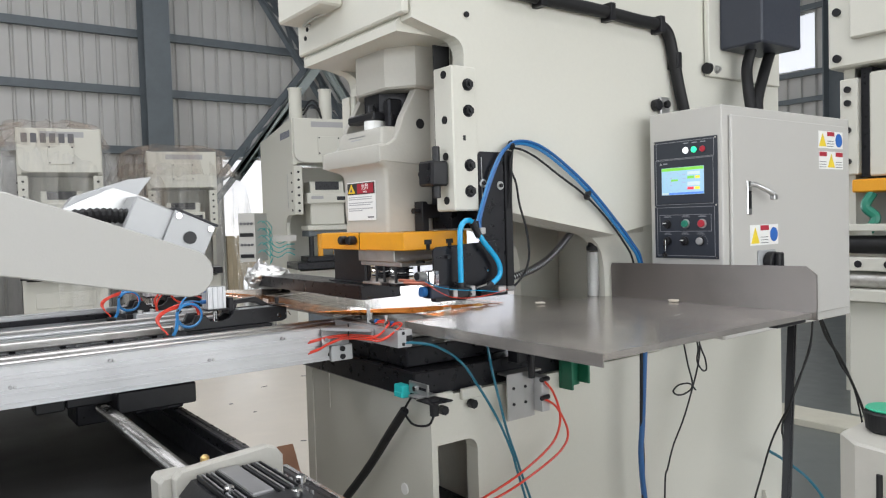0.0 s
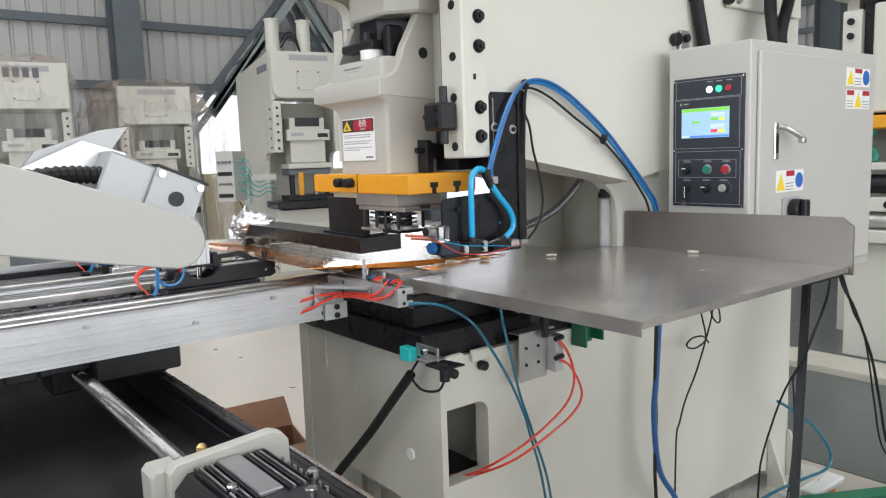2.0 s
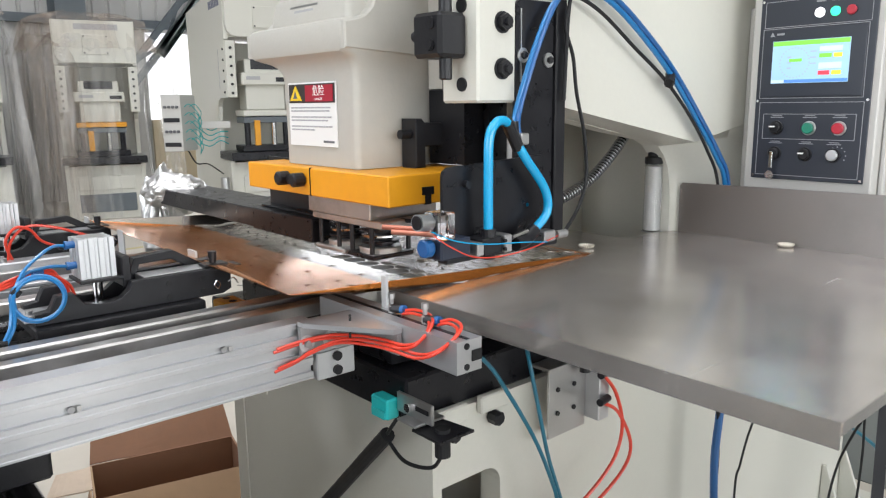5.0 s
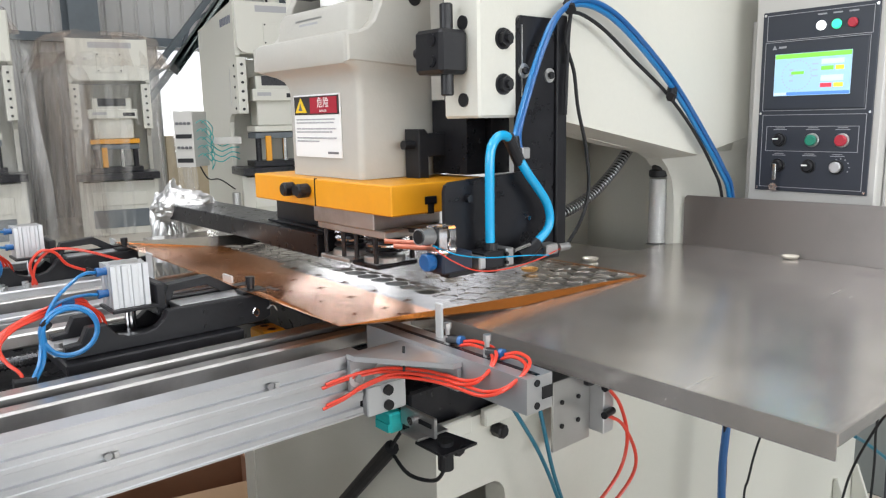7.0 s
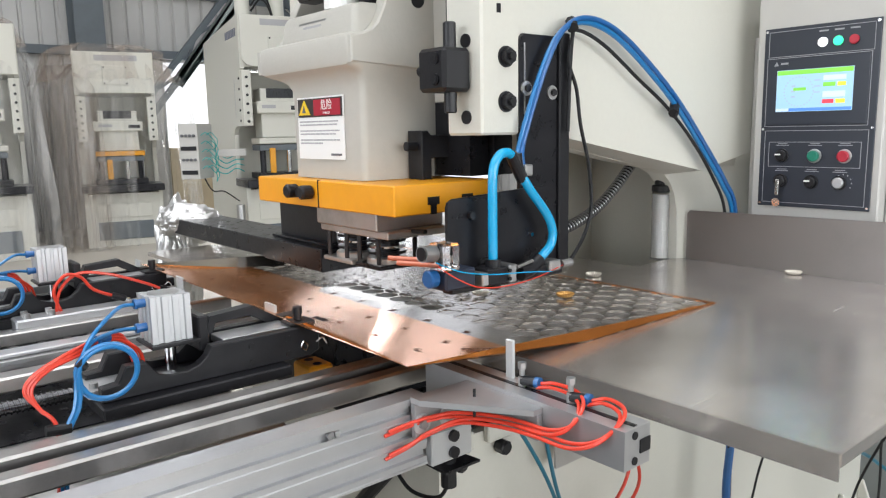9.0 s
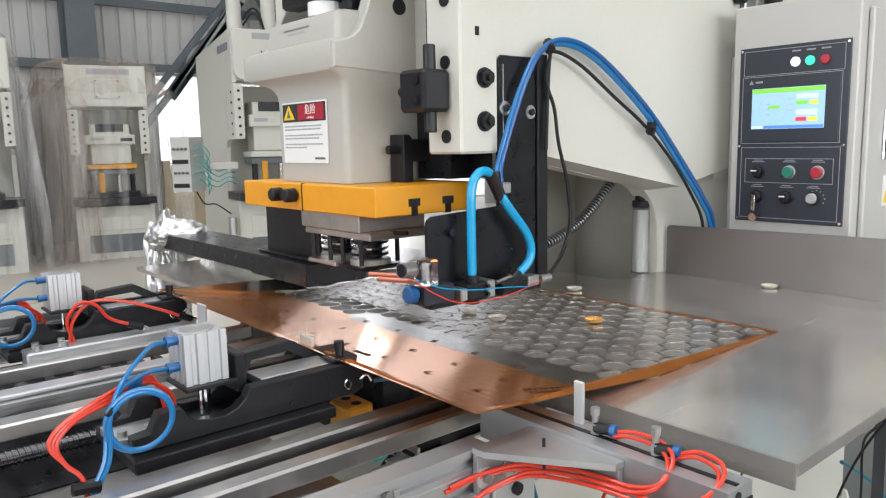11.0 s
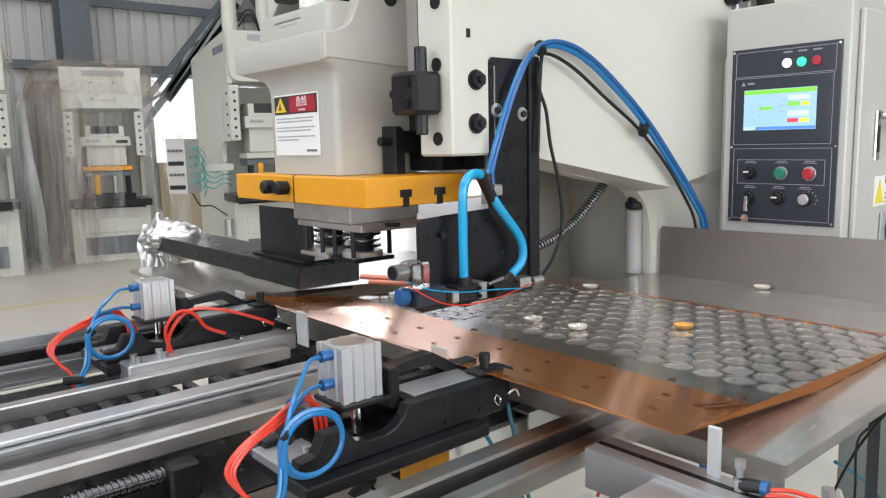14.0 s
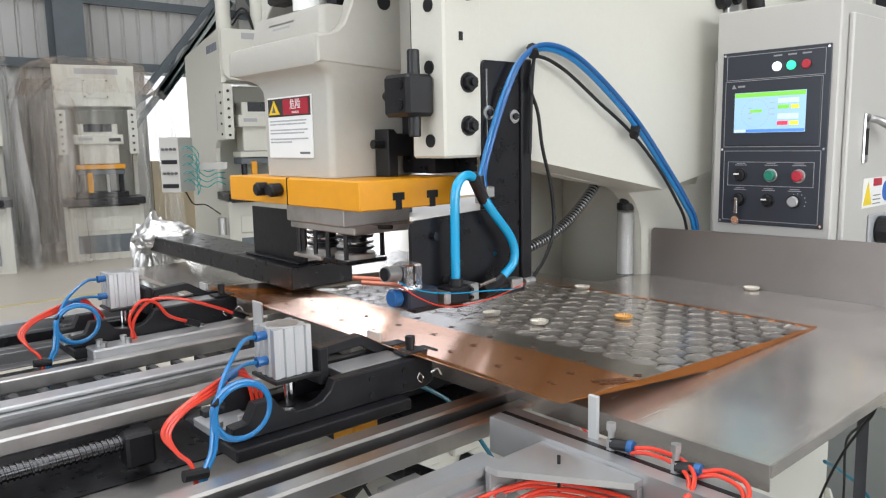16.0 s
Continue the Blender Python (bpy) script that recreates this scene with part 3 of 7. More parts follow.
part("body_top", rounded_loft([(1.4385, 1.447, 1.998, 2.262, 0.012), (1.478, 1.449, 1.998, 2.250, 0.012), (1.486, 1.453, 2.0, 2.246, 0.012), (1.490, 1.462, 2.004, 2.236, 0.012)], 1.70), CREAM_DARK, ram, smooth=True)
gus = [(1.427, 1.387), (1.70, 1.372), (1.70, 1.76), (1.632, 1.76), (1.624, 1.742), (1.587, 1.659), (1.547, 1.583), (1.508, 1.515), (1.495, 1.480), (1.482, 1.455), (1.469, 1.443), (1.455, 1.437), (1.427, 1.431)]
part("guide_rib", prism(gus, "y", 1.9775, 2.008, 0.003), CREAM_DARK, ram)
part("guide_rib", prism(gus, "y", 2.296, 2.322, 0.002), CREAM_DARK, ram)
part("flank", box(1.605, 1.70, 1.872, 1.979, 1.322, 1.76), CREAM_DARK, ram)
part("guide", box(1.605, 1.65, 1.885, 1.978, 1.19, 1.32), BLACKM, ram, "black slide guide")
part("guide", box(1.655, 1.70, 1.875, 1.978, 1.19, 1.32), BLACKM, ram, "black slide guide")
part("back", box(1.64, 1.75, 2.01, 2.296, 1.47, 1.74), BLACKM, ram)
part("hole", rod((1.569, 1.9780, 1.499), (1.569, 1.9762, 1.499), 0.0145, 24), BLACK, ram)
name_plate = part("name_plate", box(1.4485, 1.4515, 2.09, 2.185, 1.442, 1.472), ZINC, ram, "small engraved metal plate")
for k in range(2):
    part("engraved_line", box(1.4480, 1.4486, 2.105, 2.17, 1.450 + 0.010 * k, 1.454 + 0.010 * k), INKG, name_plate)
part("pitman", prism([(1.485, 2.03), (1.485, 2.19), (1.53, 2.27), (1.72, 2.27), (1.72, 1.95), (1.54, 1.95)], "z", 1.60, 1.95, 0.006), CREAM_DARK, ram)
part("nut", rod((1.58, MID - 0.02, 1.49), (1.58, MID - 0.02, 1.60), 0.085, 6), BLACKM, ram, "black adjusting nut")
part("lever_base", rod((1.49, 2.10, 1.49), (1.49, 2.10, 1.515), 0.032, 20), WHITE, ram)
part("lever", box(1.462, 1.505, 2.06, 2.215, 1.515, 1.540, 0.005), BLACK, ram)
part("lever_boss", rod((1.49, 2.12, 1.54), (1.49, 2.12, 1.565), 0.012, 14), BLACK, ram)
part("lock_block", box(1.49, 1.54, 1.98 + 0.04, 2.05, 1.49, 1.575, 0.006), BLACKM, ram)
# the stop hook on the slide
hook = prism([(1.530, 1.203), (1.553, 1.203), (1.553, 1.240), (1.604, 1.240), (1.604, 1.281), (1.553, 1.281), (1.545, 1.289), (1.530, 1.289)], "y", 1.955, 1.996, 0.002)
bmesh.ops.translate(hook, vec=(0.014, -0.012, -0.018), verts=hook.verts)
part("stop_hook", hook, BLACK, ram, "black steel stop hook")
part("stop_screw", rod((1.545, 1.960, 1.244), (1.522, 1.960, 1.244), 0.008, 12), BLACK, ram)
# warning sign on the slide
part("sign", box(1.4495, 1.4515, 2.045, 2.208, 1.222, 1.337), WHITE, ram, "white danger sign with red and black header")
part("sign_header", box(1.4485, 1.4505, 2.048, 2.205, 1.300, 1.334), mat("sign_black", (0.03, 0.025, 0.025), 0.5), ram)
red_oval = box(1.4475, 1.4486, 2.053, 2.145, 1.3025, 1.3315)
part("sign_red", red_oval, mat("sign_red_ink", (0.36, 0.012, 0.03), 0.5), ram)
tri3 = bmesh.new()
prism([(2.158, 1.304), (2.2, 1.304), (2.179, 1.331)], "x", 1.447, 1.449, into=tri3)
part("sign_triangle", tri3, mat("sign_yellow", (0.8, 0.55, 0.02), 0.5), ram)
rnd = random.Random(11)
for k, (z, w) in enumerate(((1.2915, 0.135), (1.2855, 0.13), (1.2745, 0.14), (1.2685, 0.125), (1.2575, 0.14), (1.2515, 0.07))):
    y = 2.2
    while y > 2.2 - w:
        l = rnd.uniform(0.006, 0.016)
        part("sign_word", box(1.4488, 1.4496, max(y - l, 2.06), y, z - 0.0014, z + 0.0014), INKG, ram)
        y -= l + 0.0022
part("sign_line", box(1.4488, 1.4500, 2.055, 2.09, 1.229, 1.233), INK, ram)


def lettering(text, size, m, material, parent, name):
    """Built-in font turned into a mesh, laid out by the pose m."""
    curve = bpy.data.curves.new("lettering", "FONT")
    curve.body, curve.size, curve.align_x, curve.align_y, curve.extrude = text, size, "CENTER", "CENTER", 0.0002
    tmp = bpy.data.objects.new("lettering", curve)
    me = bpy.data.meshes.new_from_object(tmp)
    b = bmesh.new()
    b.from_mesh(me)
    bpy.data.objects.remove(tmp)
    bpy.data.curves.remove(curve)
    bpy.data.meshes.remove(me)
    bmesh.ops.transform(b, matrix=m, verts=b.verts)
    return part(name, b, material, parent)


FACING = Matrix.Rotation(radians(-90), 4, "Z") @ Matrix.Rotation(radians(90), 4, "X")
lettering("\u5371\u9669", 0.020, Matrix.Translation((1.4472, 2.099, 1.3205)) @ FACING, WHITE, ram, "sign_letters")
lettering("DANGER", 0.0062, Matrix.Translation((1.4472, 2.099, 1.3065)) @ FACING, WHITE, ram, "sign_letters")
part("warning_mark", prism([(2.172, 1.308), (2.186, 1.308), (2.183, 1.313), (2.179, 1.322), (2.175, 1.313)], "x", 1.4462, 1.4469), INK, ram)
# punches under the plate
part("punch_holder", box(1.45, 1.60, 1.955, 2.155, 1.100, 1.1345, 0.002), TOOL, ram)
part("punch_holder_lower", box(1.455, 1.60, 1.93, 2.15, 1.087, 1.100, 0.002), TOOL, ram)
part("lever_pin", rod((1.51, 1.955, 1.096), (1.51, 1.895, 1.100), 0.004, 10), BLACK, ram)
for py in (2.098, 1.995):
    part("punch", rod((1.50, py, 1.087), (1.50, py, 1.045), 0.022, 24), BLACKM, ram, "dark punch inside a spring stack")
    for k in range(3):
        part("spring_ring", rod((1.50, py, 1.054 + 0.011 * k), (1.50, py, 1.059 + 0.011 * k), 0.035, 24, bevel=0.001), CHROME if k % 2 else BLACKM, ram)
    part("stripper_ring", rod((1.50, py, 1.036), (1.50, py, 1.048), 0.038, 28, bevel=0.002), TOOL, ram)
    for dx, dy in ((-0.040, -0.03), (-0.040, 0.03), (0.040, 0.03), (0.040, -0.03)):
        part("pin", rod((1.50 + dx, py + dy, 1.087), (1.50 + dx, py + dy, 1.040), 0.0045, 8), BLACK, ram)
part("stripper_plate", box(1.455, 1.545, 2.045, 2.145, 1.030, 1.038, 0.002), TOOL, ram)
part("stripper_plate", box(1.455, 1.545, 1.955, 2.035, 1.030, 1.038, 0.002), BLACKM, ram)

# rod clamp fixed to the press beside the slide
clamp = thing("rod_clamp", (1.5, 1.93, 1.4), "black steel rod clamp block bolted beside the slide", "clamp")
part("block", box(1.482, 1.54, 1.805, 1.872, 1.366, 1.434, 0.006), BLACK, clamp)
part("rod", rod((1.512, 1.826, 1.333), (1.512, 1.826, 1.474), 0.0105, 18, bevel=0.002), BLACK, clamp)
for bz in (1.385, 1.417):
    part("screw", rod((1.4825, 1.826, bz), (1.4795, 1.826, bz), 0.0095, 18), BLACKM, clamp)
    part("screw_socket", rod((1.4795, 1.826, bz), (1.4788, 1.826, bz), 0.005, 6), RUBBER, clamp)
for bz, l in ((1.384, 0.012), (1.402, 0.022), (1.42, 0.012)):
    part("side_screw", rod((1.505, 1.872, bz), (1.505, 1.872 + l, bz), 0.0085, 14, bevel=0.0015), BLACK, clamp)

# ---- steel work table ----
table = thing("sheet_table", (1.85, 1.5, FLOOR), "brushed stainless steel work table with a raised back edge", "table")
part("tabletop", box(1.432, 2.255, 1.178, 1.878, 0.992, 1.0), STEEL_Y, table)
part("front_lip", box(1.429, 1.4315, 1.178, 1.878, 0.972, 0.9998), STEEL_Y, table)
part("side_lip", box(1.432, 2.255, 1.177, 1.183, 0.986, 0.9995), STEEL_Y, table)
part("corner_bar", box(2.12, 2.262, 1.20, 1.226, 0.970, 0.9855, 0.002), BLACK, table)
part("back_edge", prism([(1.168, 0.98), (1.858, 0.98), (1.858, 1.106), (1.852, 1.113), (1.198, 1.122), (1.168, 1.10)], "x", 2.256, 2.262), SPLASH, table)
part("rear_top", box(1.56, 2.10, 1.879, 2.9, 0.988, 0.998), STEEL_Y, table)
part("front_rail", box(1.376, 1.5595, 2.19, 2.93, 0.988, 0.998), STEEL_Y, table)

part("frame_bar", box(1.5, 2.19, 1.60, 1.625, 0.965, 0.99), BLACK, table)

# ---- control cabinet on the side of the press ----
cab = thing("control_cabinet", (2.72, 1.6, 0.88), "cream enamelled control cabinet fixed to the press side", "control cabinet")
part("body", box(2.32, 3.125, 1.478, 1.74, 0.885, 1.595, 0.003), CAB, cab)
part("mount", box(2.40, 3.05, 1.74, 1.788, 0.95, 1.5), CAB, cab)
angle_bar((2.98, 1.62, 0.884), (2.68, 1.51, FLOOR), 0.023, BLACK, cab)
door = part("door", box(2.352, 3.092, 1.466, 1.4775, 0.915, 1.565, 0.003), CAB, cab)
part("panel", box(2.3155, 2.3195, 1.492, 1.722, 1.13, 1.505, 0.001), PANEL, cab, "black operating panel with lamps, screen and buttons")
scr = glow("screen_glow", (0.38, 0.62, 0.80), 0.34)
part("screen_frame", box(2.313, 2.3155, 1.508, 1.712, 1.303, 1.44, 0.001), PANEL, cab)
part("screen", box(2.3118, 2.3128, 1.536, 1.69, 1.331, 1.417), scr, cab, "lit touch screen with a dial and coloured fields")

# ---- sheet feeder: fixed base ----
base = thing("sheet_feeder", (0.88, 2.4, FLOOR), "black sheet feeder with slide rails, ball screw and motor", "sheet feeder")
SCREWSTEEL = mat("oiled_screw_steel", (0.11, 0.11, 0.115), 0.25, 1.0, grain=0.15, scale=40)
THREADSTEEL = mat("ground_thread_steel", (0.30, 0.295, 0.285), 0.24, 1.0, grain=0.15, scale=40)
RAILSTEEL = mat("worn_rail_steel", (0.53, 0.515, 0.50), 0.33, 1.0, grain=0.12, scale=9, wear=0.5, wear_colour=(0.26, 0.24, 0.22), wear_scale=14)
BEDM = mat("dark_machined_bed", (0.014, 0.0135, 0.013), 0.42, 0.0, grain=0.3, scale=6, wear=0.4, wear_colour=(0.03, 0.029, 0.028), wear_scale=5, spec=0.3)
part("bed", box(-0.15, 0.925, 1.15, 3.6, 0.58, 0.715, 0.004), BEDM, base)
for y0 in (1.3, 3.3):
    part("stand", box(-0.10, 0.90, y0, y0 + 0.2, FLOOR, 0.579, 0.004), BLACK, base)
for rx in (0.16, 0.898):
    part("rail_bed", box(rx - 0.018, rx + 0.018, 1.16, 3.6, 0.715, 0.775, 0.002), BLACK, base)
    part("rail", box(rx - 0.015, rx + 0.015, 1.16, 3.6, 0.776, 0.800, 0.003), BLACKM, base, "oiled dark linear rail")
part("edge_strip", box(0.916, 0.9245, 1.16, 1.56, 0.7155, 0.798, 0.001), STEEL, base, "bright steel edge strip")
part("rail_slot", box(0.8955, 0.9005, 1.17, 3.59, 0.8001, 0.8006), RUBBER, base)
for k in range(16):
    part("rail_screw", rod((0.908, 1.24 + 0.10 * k, 0.800), (0.908, 1.24 + 0.10 * k, 0.8008), 0.0035, 10), RUBBER, base)
part("side_tray", box(0.80, 0.878, 1.16, 1.75, 0.7155, 0.735, 0.002), STEEL, base, "bright steel tray beside the motor")
part("grease_cap", rod((0.742, 1.499, 0.852), (0.742, 1.499, 0.870), 0.008, 14, bevel=0.004), BRASS, base, "brass grease cap")
ball_screw = part("ball_screw", rod((0.720, 1.50, 0.828), (0.720, 3.5, 0.828), 0.0145, 20), SCREWSTEEL, base, "oily steel ball screw", True)
part("thread", coil([(0.720, 1.51, 0.828), (0.720, 2.3, 0.828), (0.720, 3.4, 0.828)], 0.0150, 0.0020, 0.0068, 5, 14), THREADSTEEL, ball_screw, "ground thread", True)
part("motor_plate", prism([(0.680, 0.716), (0.680, 0.846), (0.692, 0.859), (0.848, 0.871), (0.866, 0.864), (0.878, 0.848), (0.878, 0.716)], "y", 1.470, 1.492, 0.003), CREAM_DARK, base, "cream motor flange")
part("flange_ear", prism([(0.660, 0.716), (0.660, 0.838), (0.668, 0.847), (0.704, 0.847), (0.711, 0.838), (0.711, 0.716)], "y", 1.493, 1.545, 0.004), CREAM_DARK, base)
part("motor", prism([(0.685, 0.720), (0.685, 0.820), (0.706, 0.842), (0.828, 0.848), (0.848, 0.828), (0.848, 0.720)], "y", 1.22, 1.4695, 0.004), BLACK, base, "black finned servo motor")
for k in range(5):
    part("fin", box(0.712 + 0.008 * k, 0.7155 + 0.008 * k, 1.30, 1.455, 0.843, 0.852, 0.001), SPRING if k % 2 else BLACK, base)
    part("fin", box(0.792 + 0.008 * k, 0.7955 + 0.008 * k, 1.30, 1.455, 0.843, 0.852, 0.001), SPRING if k % 2 else BLACK, base)
for k in range(8):
    part("fin", box(0.845, 0.8495, 1.29 + 0.02 * k, 1.2965 + 0.02 * k, 0.75, 0.838, 0.001), SPRING, base)
part("motor_cap", box(0.752, 0.790, 1.31, 1.468, 0.843, 0.8505, 0.002), SPRING, base, "bright name plate on the motor")
part("motor_shell", rod((0.767, 1.2195, 0.775), (0.767, 1.15, 0.775), 0.062, 28, bevel=0.008), BLACK, base, smooth=True)
for x, y in ((0.728, 1.345), (0.806, 1.262), (0.838, 1.315)):
    part("bolt", rod((x, y, 0.846), (x, y, 0.860), 0.0085, 14, bevel=0.002), CHROME, base)
# ---- sheet feeder: the travelling bridge, drawn where it stands at 12.5 s ----
bridge = thing("feeder_bridge", (0.9, 1.6, 0.69), "travelling feeder bridge of aluminium beams and steel rails", "feeder bridge")


def slotted_beam(x0, x1, y0, y1, z0, z1, slots, name="beam", label=""):
    """An aluminium extrusion along x with grooves in its faces."""
    h = (z1 - z0) / slots
    pts = [(y0, z0), (y1, z0), (y1, z1), (y0, z1)]
    for k in reversed(range(slots)):
        c = z0 + h * (k + 0.5)
        pts += [(y0, c + 0.0125), (y0 + 0.0018, c + 0.0115), (y0 + 0.0018, c + 0.005), (y0 + 0.009, c + 0.005), (y0 + 0.009, c - 0.005), (y0 + 0.0018, c - 0.005), (y0 + 0.0018, c - 0.0115), (y0, c - 0.0125)]
    return part(name, prism(pts, "x", x0, x1), ALU, bridge, label)


slotted_beam(0.1, 1.265, 1.336, 1.366, 0.898, 0.988, 3, label="silver aluminium beam with three grooves")
slotted_beam(0.1, 1.245, 2.43, 2.46, 0.898, 0.988, 3)
part("rail", box(0.1, 1.46, 1.487, 1.515, 0.962, 0.986, 0.003), RAILSTEEL, bridge, "polished steel support rail")
part("rail", box(0.1, 1.46, 1.440, 1.466, 0.958, 0.982, 0.003), RAILSTEEL, bridge, "polished steel support rail")
part("rail_web", box(0.1, 1.45, 1.4665, 1.4865, 0.955, 0.966), BLACKM, bridge)
part("guide_rail", box(0.1, 1.30, 1.812, 1.848, 0.953, 0.976, 0.003), RAILSTEEL, bridge, "steel guide rail")
part("guide_rail", box(0.1, 1.34, 2.066, 2.09, 0.955, 0.978, 0.002), RAILSTEEL, bridge, "steel guide rail")
part("guide_rail", box(0.1, 1.34, 2.385, 2.40, 0.955, 0.975, 0.002), BLACKM, bridge)
slotted_beam(0.1, 1.33, 1.912, 1.975, 0.935, 0.972, 1, "middle_beam")
part("beam_cap", box(0.1, 1.33, 1.925, 1.962, 0.9725, 0.980, 0.002), ALU, bridge)
part("deck", box(0.1, 1.20, 1.77, 2.42, 0.88, 0.895), BLACKM, bridge)
part("deck_plate", box(0.1, 1.20, 1.50, 1.7695, 0.88, 0.893), RAILSTEEL, bridge, "bright steel tray plate")
for k in range(26):
    x = 0.18 + 0.042 * k
    part("ladder_slat", box(x, x + 0.016, 1.977, 2.064, 0.945, 0.958, 0.002), BLACKM, bridge)
    part("ladder_slat", box(x, x + 0.016, 1.85, 1.91, 0.94, 0.952, 0.002), ZINC if k % 3 else BLACKM, bridge)
for k in range(36):
    x = 0.15 + 0.029 * k
    part("chain_link", prism([(x, 0.918), (x + 0.026, 0.918), (x + 0.026, 0.944), (x + 0.018, 0.944), (x + 0.018, 0.935), (x + 0.008, 0.935), (x + 0.008, 0.944), (x, 0.944)], "y", 1.385, 1.418), ZINC if k > 20 else BLACKM, bridge)
part("chain_tray", box(0.1, 1.245, 1.372, 1.43, 0.905, 0.916), BLACKM, bridge)
drive_screw = part("drive_screw", rod((0.12, 1.80, 0.937), (1.02, 1.80, 0.937), 0.0092, 16), SCREWSTEEL, bridge, "dark threaded drive screw", True)
thread = coil([(0.12, 1.80, 0.937), (0.6, 1.80, 0.937), (1.02, 1.80, 0.937)], 0.0096, 0.0017, 0.0070, 5, 12)
part("thread", thread, SCREWSTEEL, drive_screw, "dark thread ridge", True)
part("screw_bearing", box(1.02, 1.058, 1.778, 1.811, 0.905, 0.951, 0.004), BLACK, bridge)
for sx, dx in ((0.924, -0.19), (0.128, 0.19)):
    lo_x, hi_x = sorted((sx, sx + dx))
    sad = part("saddle", box(lo_x, hi_x, 1.42, 1.78, 0.826, 0.8795, 0.004), BLACK, bridge, "black saddle block over the rail")
    part("slider", box(min(sx - 0.012 * (1 if dx < 0 else -1), sx + dx * 0.7), max(sx - 0.012 * (1 if dx < 0 else -1), sx + dx * 0.7), 1.49, 1.70, 0.8035, 0.8255, 0.003), BLACKM, sad, "linear rail slider")
nut_house = part("nut_housing", box(0.632, 0.800, 1.48, 1.68, 0.846, 0.8795, 0.004), BLACK, bridge, "black ball nut housing")
part("nut_block", box(0.66, 0.77, 1.52, 1.64, 0.79, 0.8455, 0.004), BLACKM, nut_house)
part("switch_block", box(0.565, 0.628, 1.47, 1.53, 0.845, 0.879, 0.003), RUBBER, nut_house)
# clips in the grooves of the near beam
for x, z in ((1.125, 0.973), (0.93, 0.943), (0.70, 0.973), (0.5, 0.943)):
    part("groove_clip", rod((x + 0.004, 1.3425, z), (x + 0.004, 1.3365, z), 0.0042, 12), SPRING, bridge)
    part("groove_clip", box(x + 0.009, x + 0.016, 1.3345, 1.3385, z - 0.0035, z + 0.0035, 0.001), ZINC, bridge)
# end bracket, cross bar, stop post and air fittings
part("gusset", prism([(1.240, 1.3355), (1.3305, 1.3355), (1.3305, 1.205), (1.316, 1.205), (1.240, 1.318)], "z", 0.984, 0.991), ALU, bridge, "cast aluminium corner bracket")
part("gusset_flange", box(1.240, 1.322, 1.3275, 1.3355, 0.938, 0.9835, 0.001), HEADALU, bridge)
part("gusset_flange", box(1.3225, 1.3300, 1.205, 1.327, 0.952, 0.9835, 0.001), HEADALU, bridge)
for x in (1.25, 1.29):
    part("screw_washer", rod((x, 1.3275, 0.957), (x, 1.3255, 0.957), 0.0125, 24), ALUV, bridge, "plated washer")
    part("screw", rod((x, 1.3255, 0.957), (x, 1.321, 0.957), 0.0062, 6), SPRING, bridge, "hexagon socket screw")
part("end_plate", box(1.268, 1.335, 1.331, 1.345, 0.893, 0.937, 0.002), ALUV, bridge)
for z in (0.904, 0.926):
    part("screw", rod((1.302, 1.331, z), (1.302, 1.326, z), 0.0075, 14), BLACK, bridge, "black socket screw")
end_bar = prism([(1.331, 0.952), (1.375, 0.952), (1.375, 0.968), (1.366, 0.968), (1.366, 0.979), (1.375, 0.979), (1.375, 0.996), (1.331, 0.996)], "y", 1.092, 1.42)
part("cross_bar", end_bar, ALU, bridge, "aluminium cross bar")
part("bar_groove", box(1.350, 1.357, 1.095, 1.419, 0.9958, 0.9966), BLACKM, bridge)
for z in (0.960, 0.988):
    part("bar_hole", rod((1.348, 1.0925, z), (1.348, 1.0905, z), 0.0045, 10), BLACK, bridge)
part("bar_slot", box(1.357, 1.3745, 1.0905, 1.0925, 0.966, 0.981), BLACK, bridge)
part("stop_post", box(1.366, 1.371, 1.288, 1.301, 0.985, 1.045, 0.001), PALE, bridge, "pale grey upright stop plate")
for y in (1.262, 1.185):
    fit1 = part("air_fitting", rod((1.356, y, 0.996), (1.356, y, 1.008), 0.0052, 6), ZINC, bridge, "plated air fitting")
    part("stem", rod((1.356, y, 1.010), (1.356, y, 1.018), 0.0035, 10), ZINC, fit1)
    part("nut", rod((1.356, y, 1.018), (1.356, y, 1.026), 0.0055, 6), ZINC, fit1)
    part("elbow", rod((1.356, y, 1.003), (1.361, y - 0.018, 1.004), 0.0062, 12), BLACK, bridge)
    part("collar", rod((1.361, y - 0.018, 1.004), (1.362, y - 0.024, 1.004), 0.0068, 12), DBLUE_T, bridge)
loop_a = [(1.362, 1.236, 1.004), (1.366, 1.215, 1.008), (1.362, 1.18, 1.008), (1.345, 1.158, 1.002), (1.324, 1.158, 0.985), (1.318, 1.185, 0.974), (1.316, 1.225, 0.972), (1.308, 1.265, 0.970), (1.285, 1.305, 0.968), (1.262, 1.318, 0.966), (1.235, 1.328, 0.962), (1.205, 1.333, 0.957)]
loop_b = [(1.362, 1.159, 1.004), (1.366, 1.14, 1.010), (1.360, 1.115, 1.008), (1.342, 1.105, 1.0), (1.322, 1.118, 0.982), (1.316, 1.15, 0.970), (1.316, 1.20, 0.968), (1.308, 1.25, 0.966), (1.288, 1.295, 0.962), (1.255, 1.318, 0.948), (1.235, 1.328, 0.936), (1.205, 1.333, 0.928)]
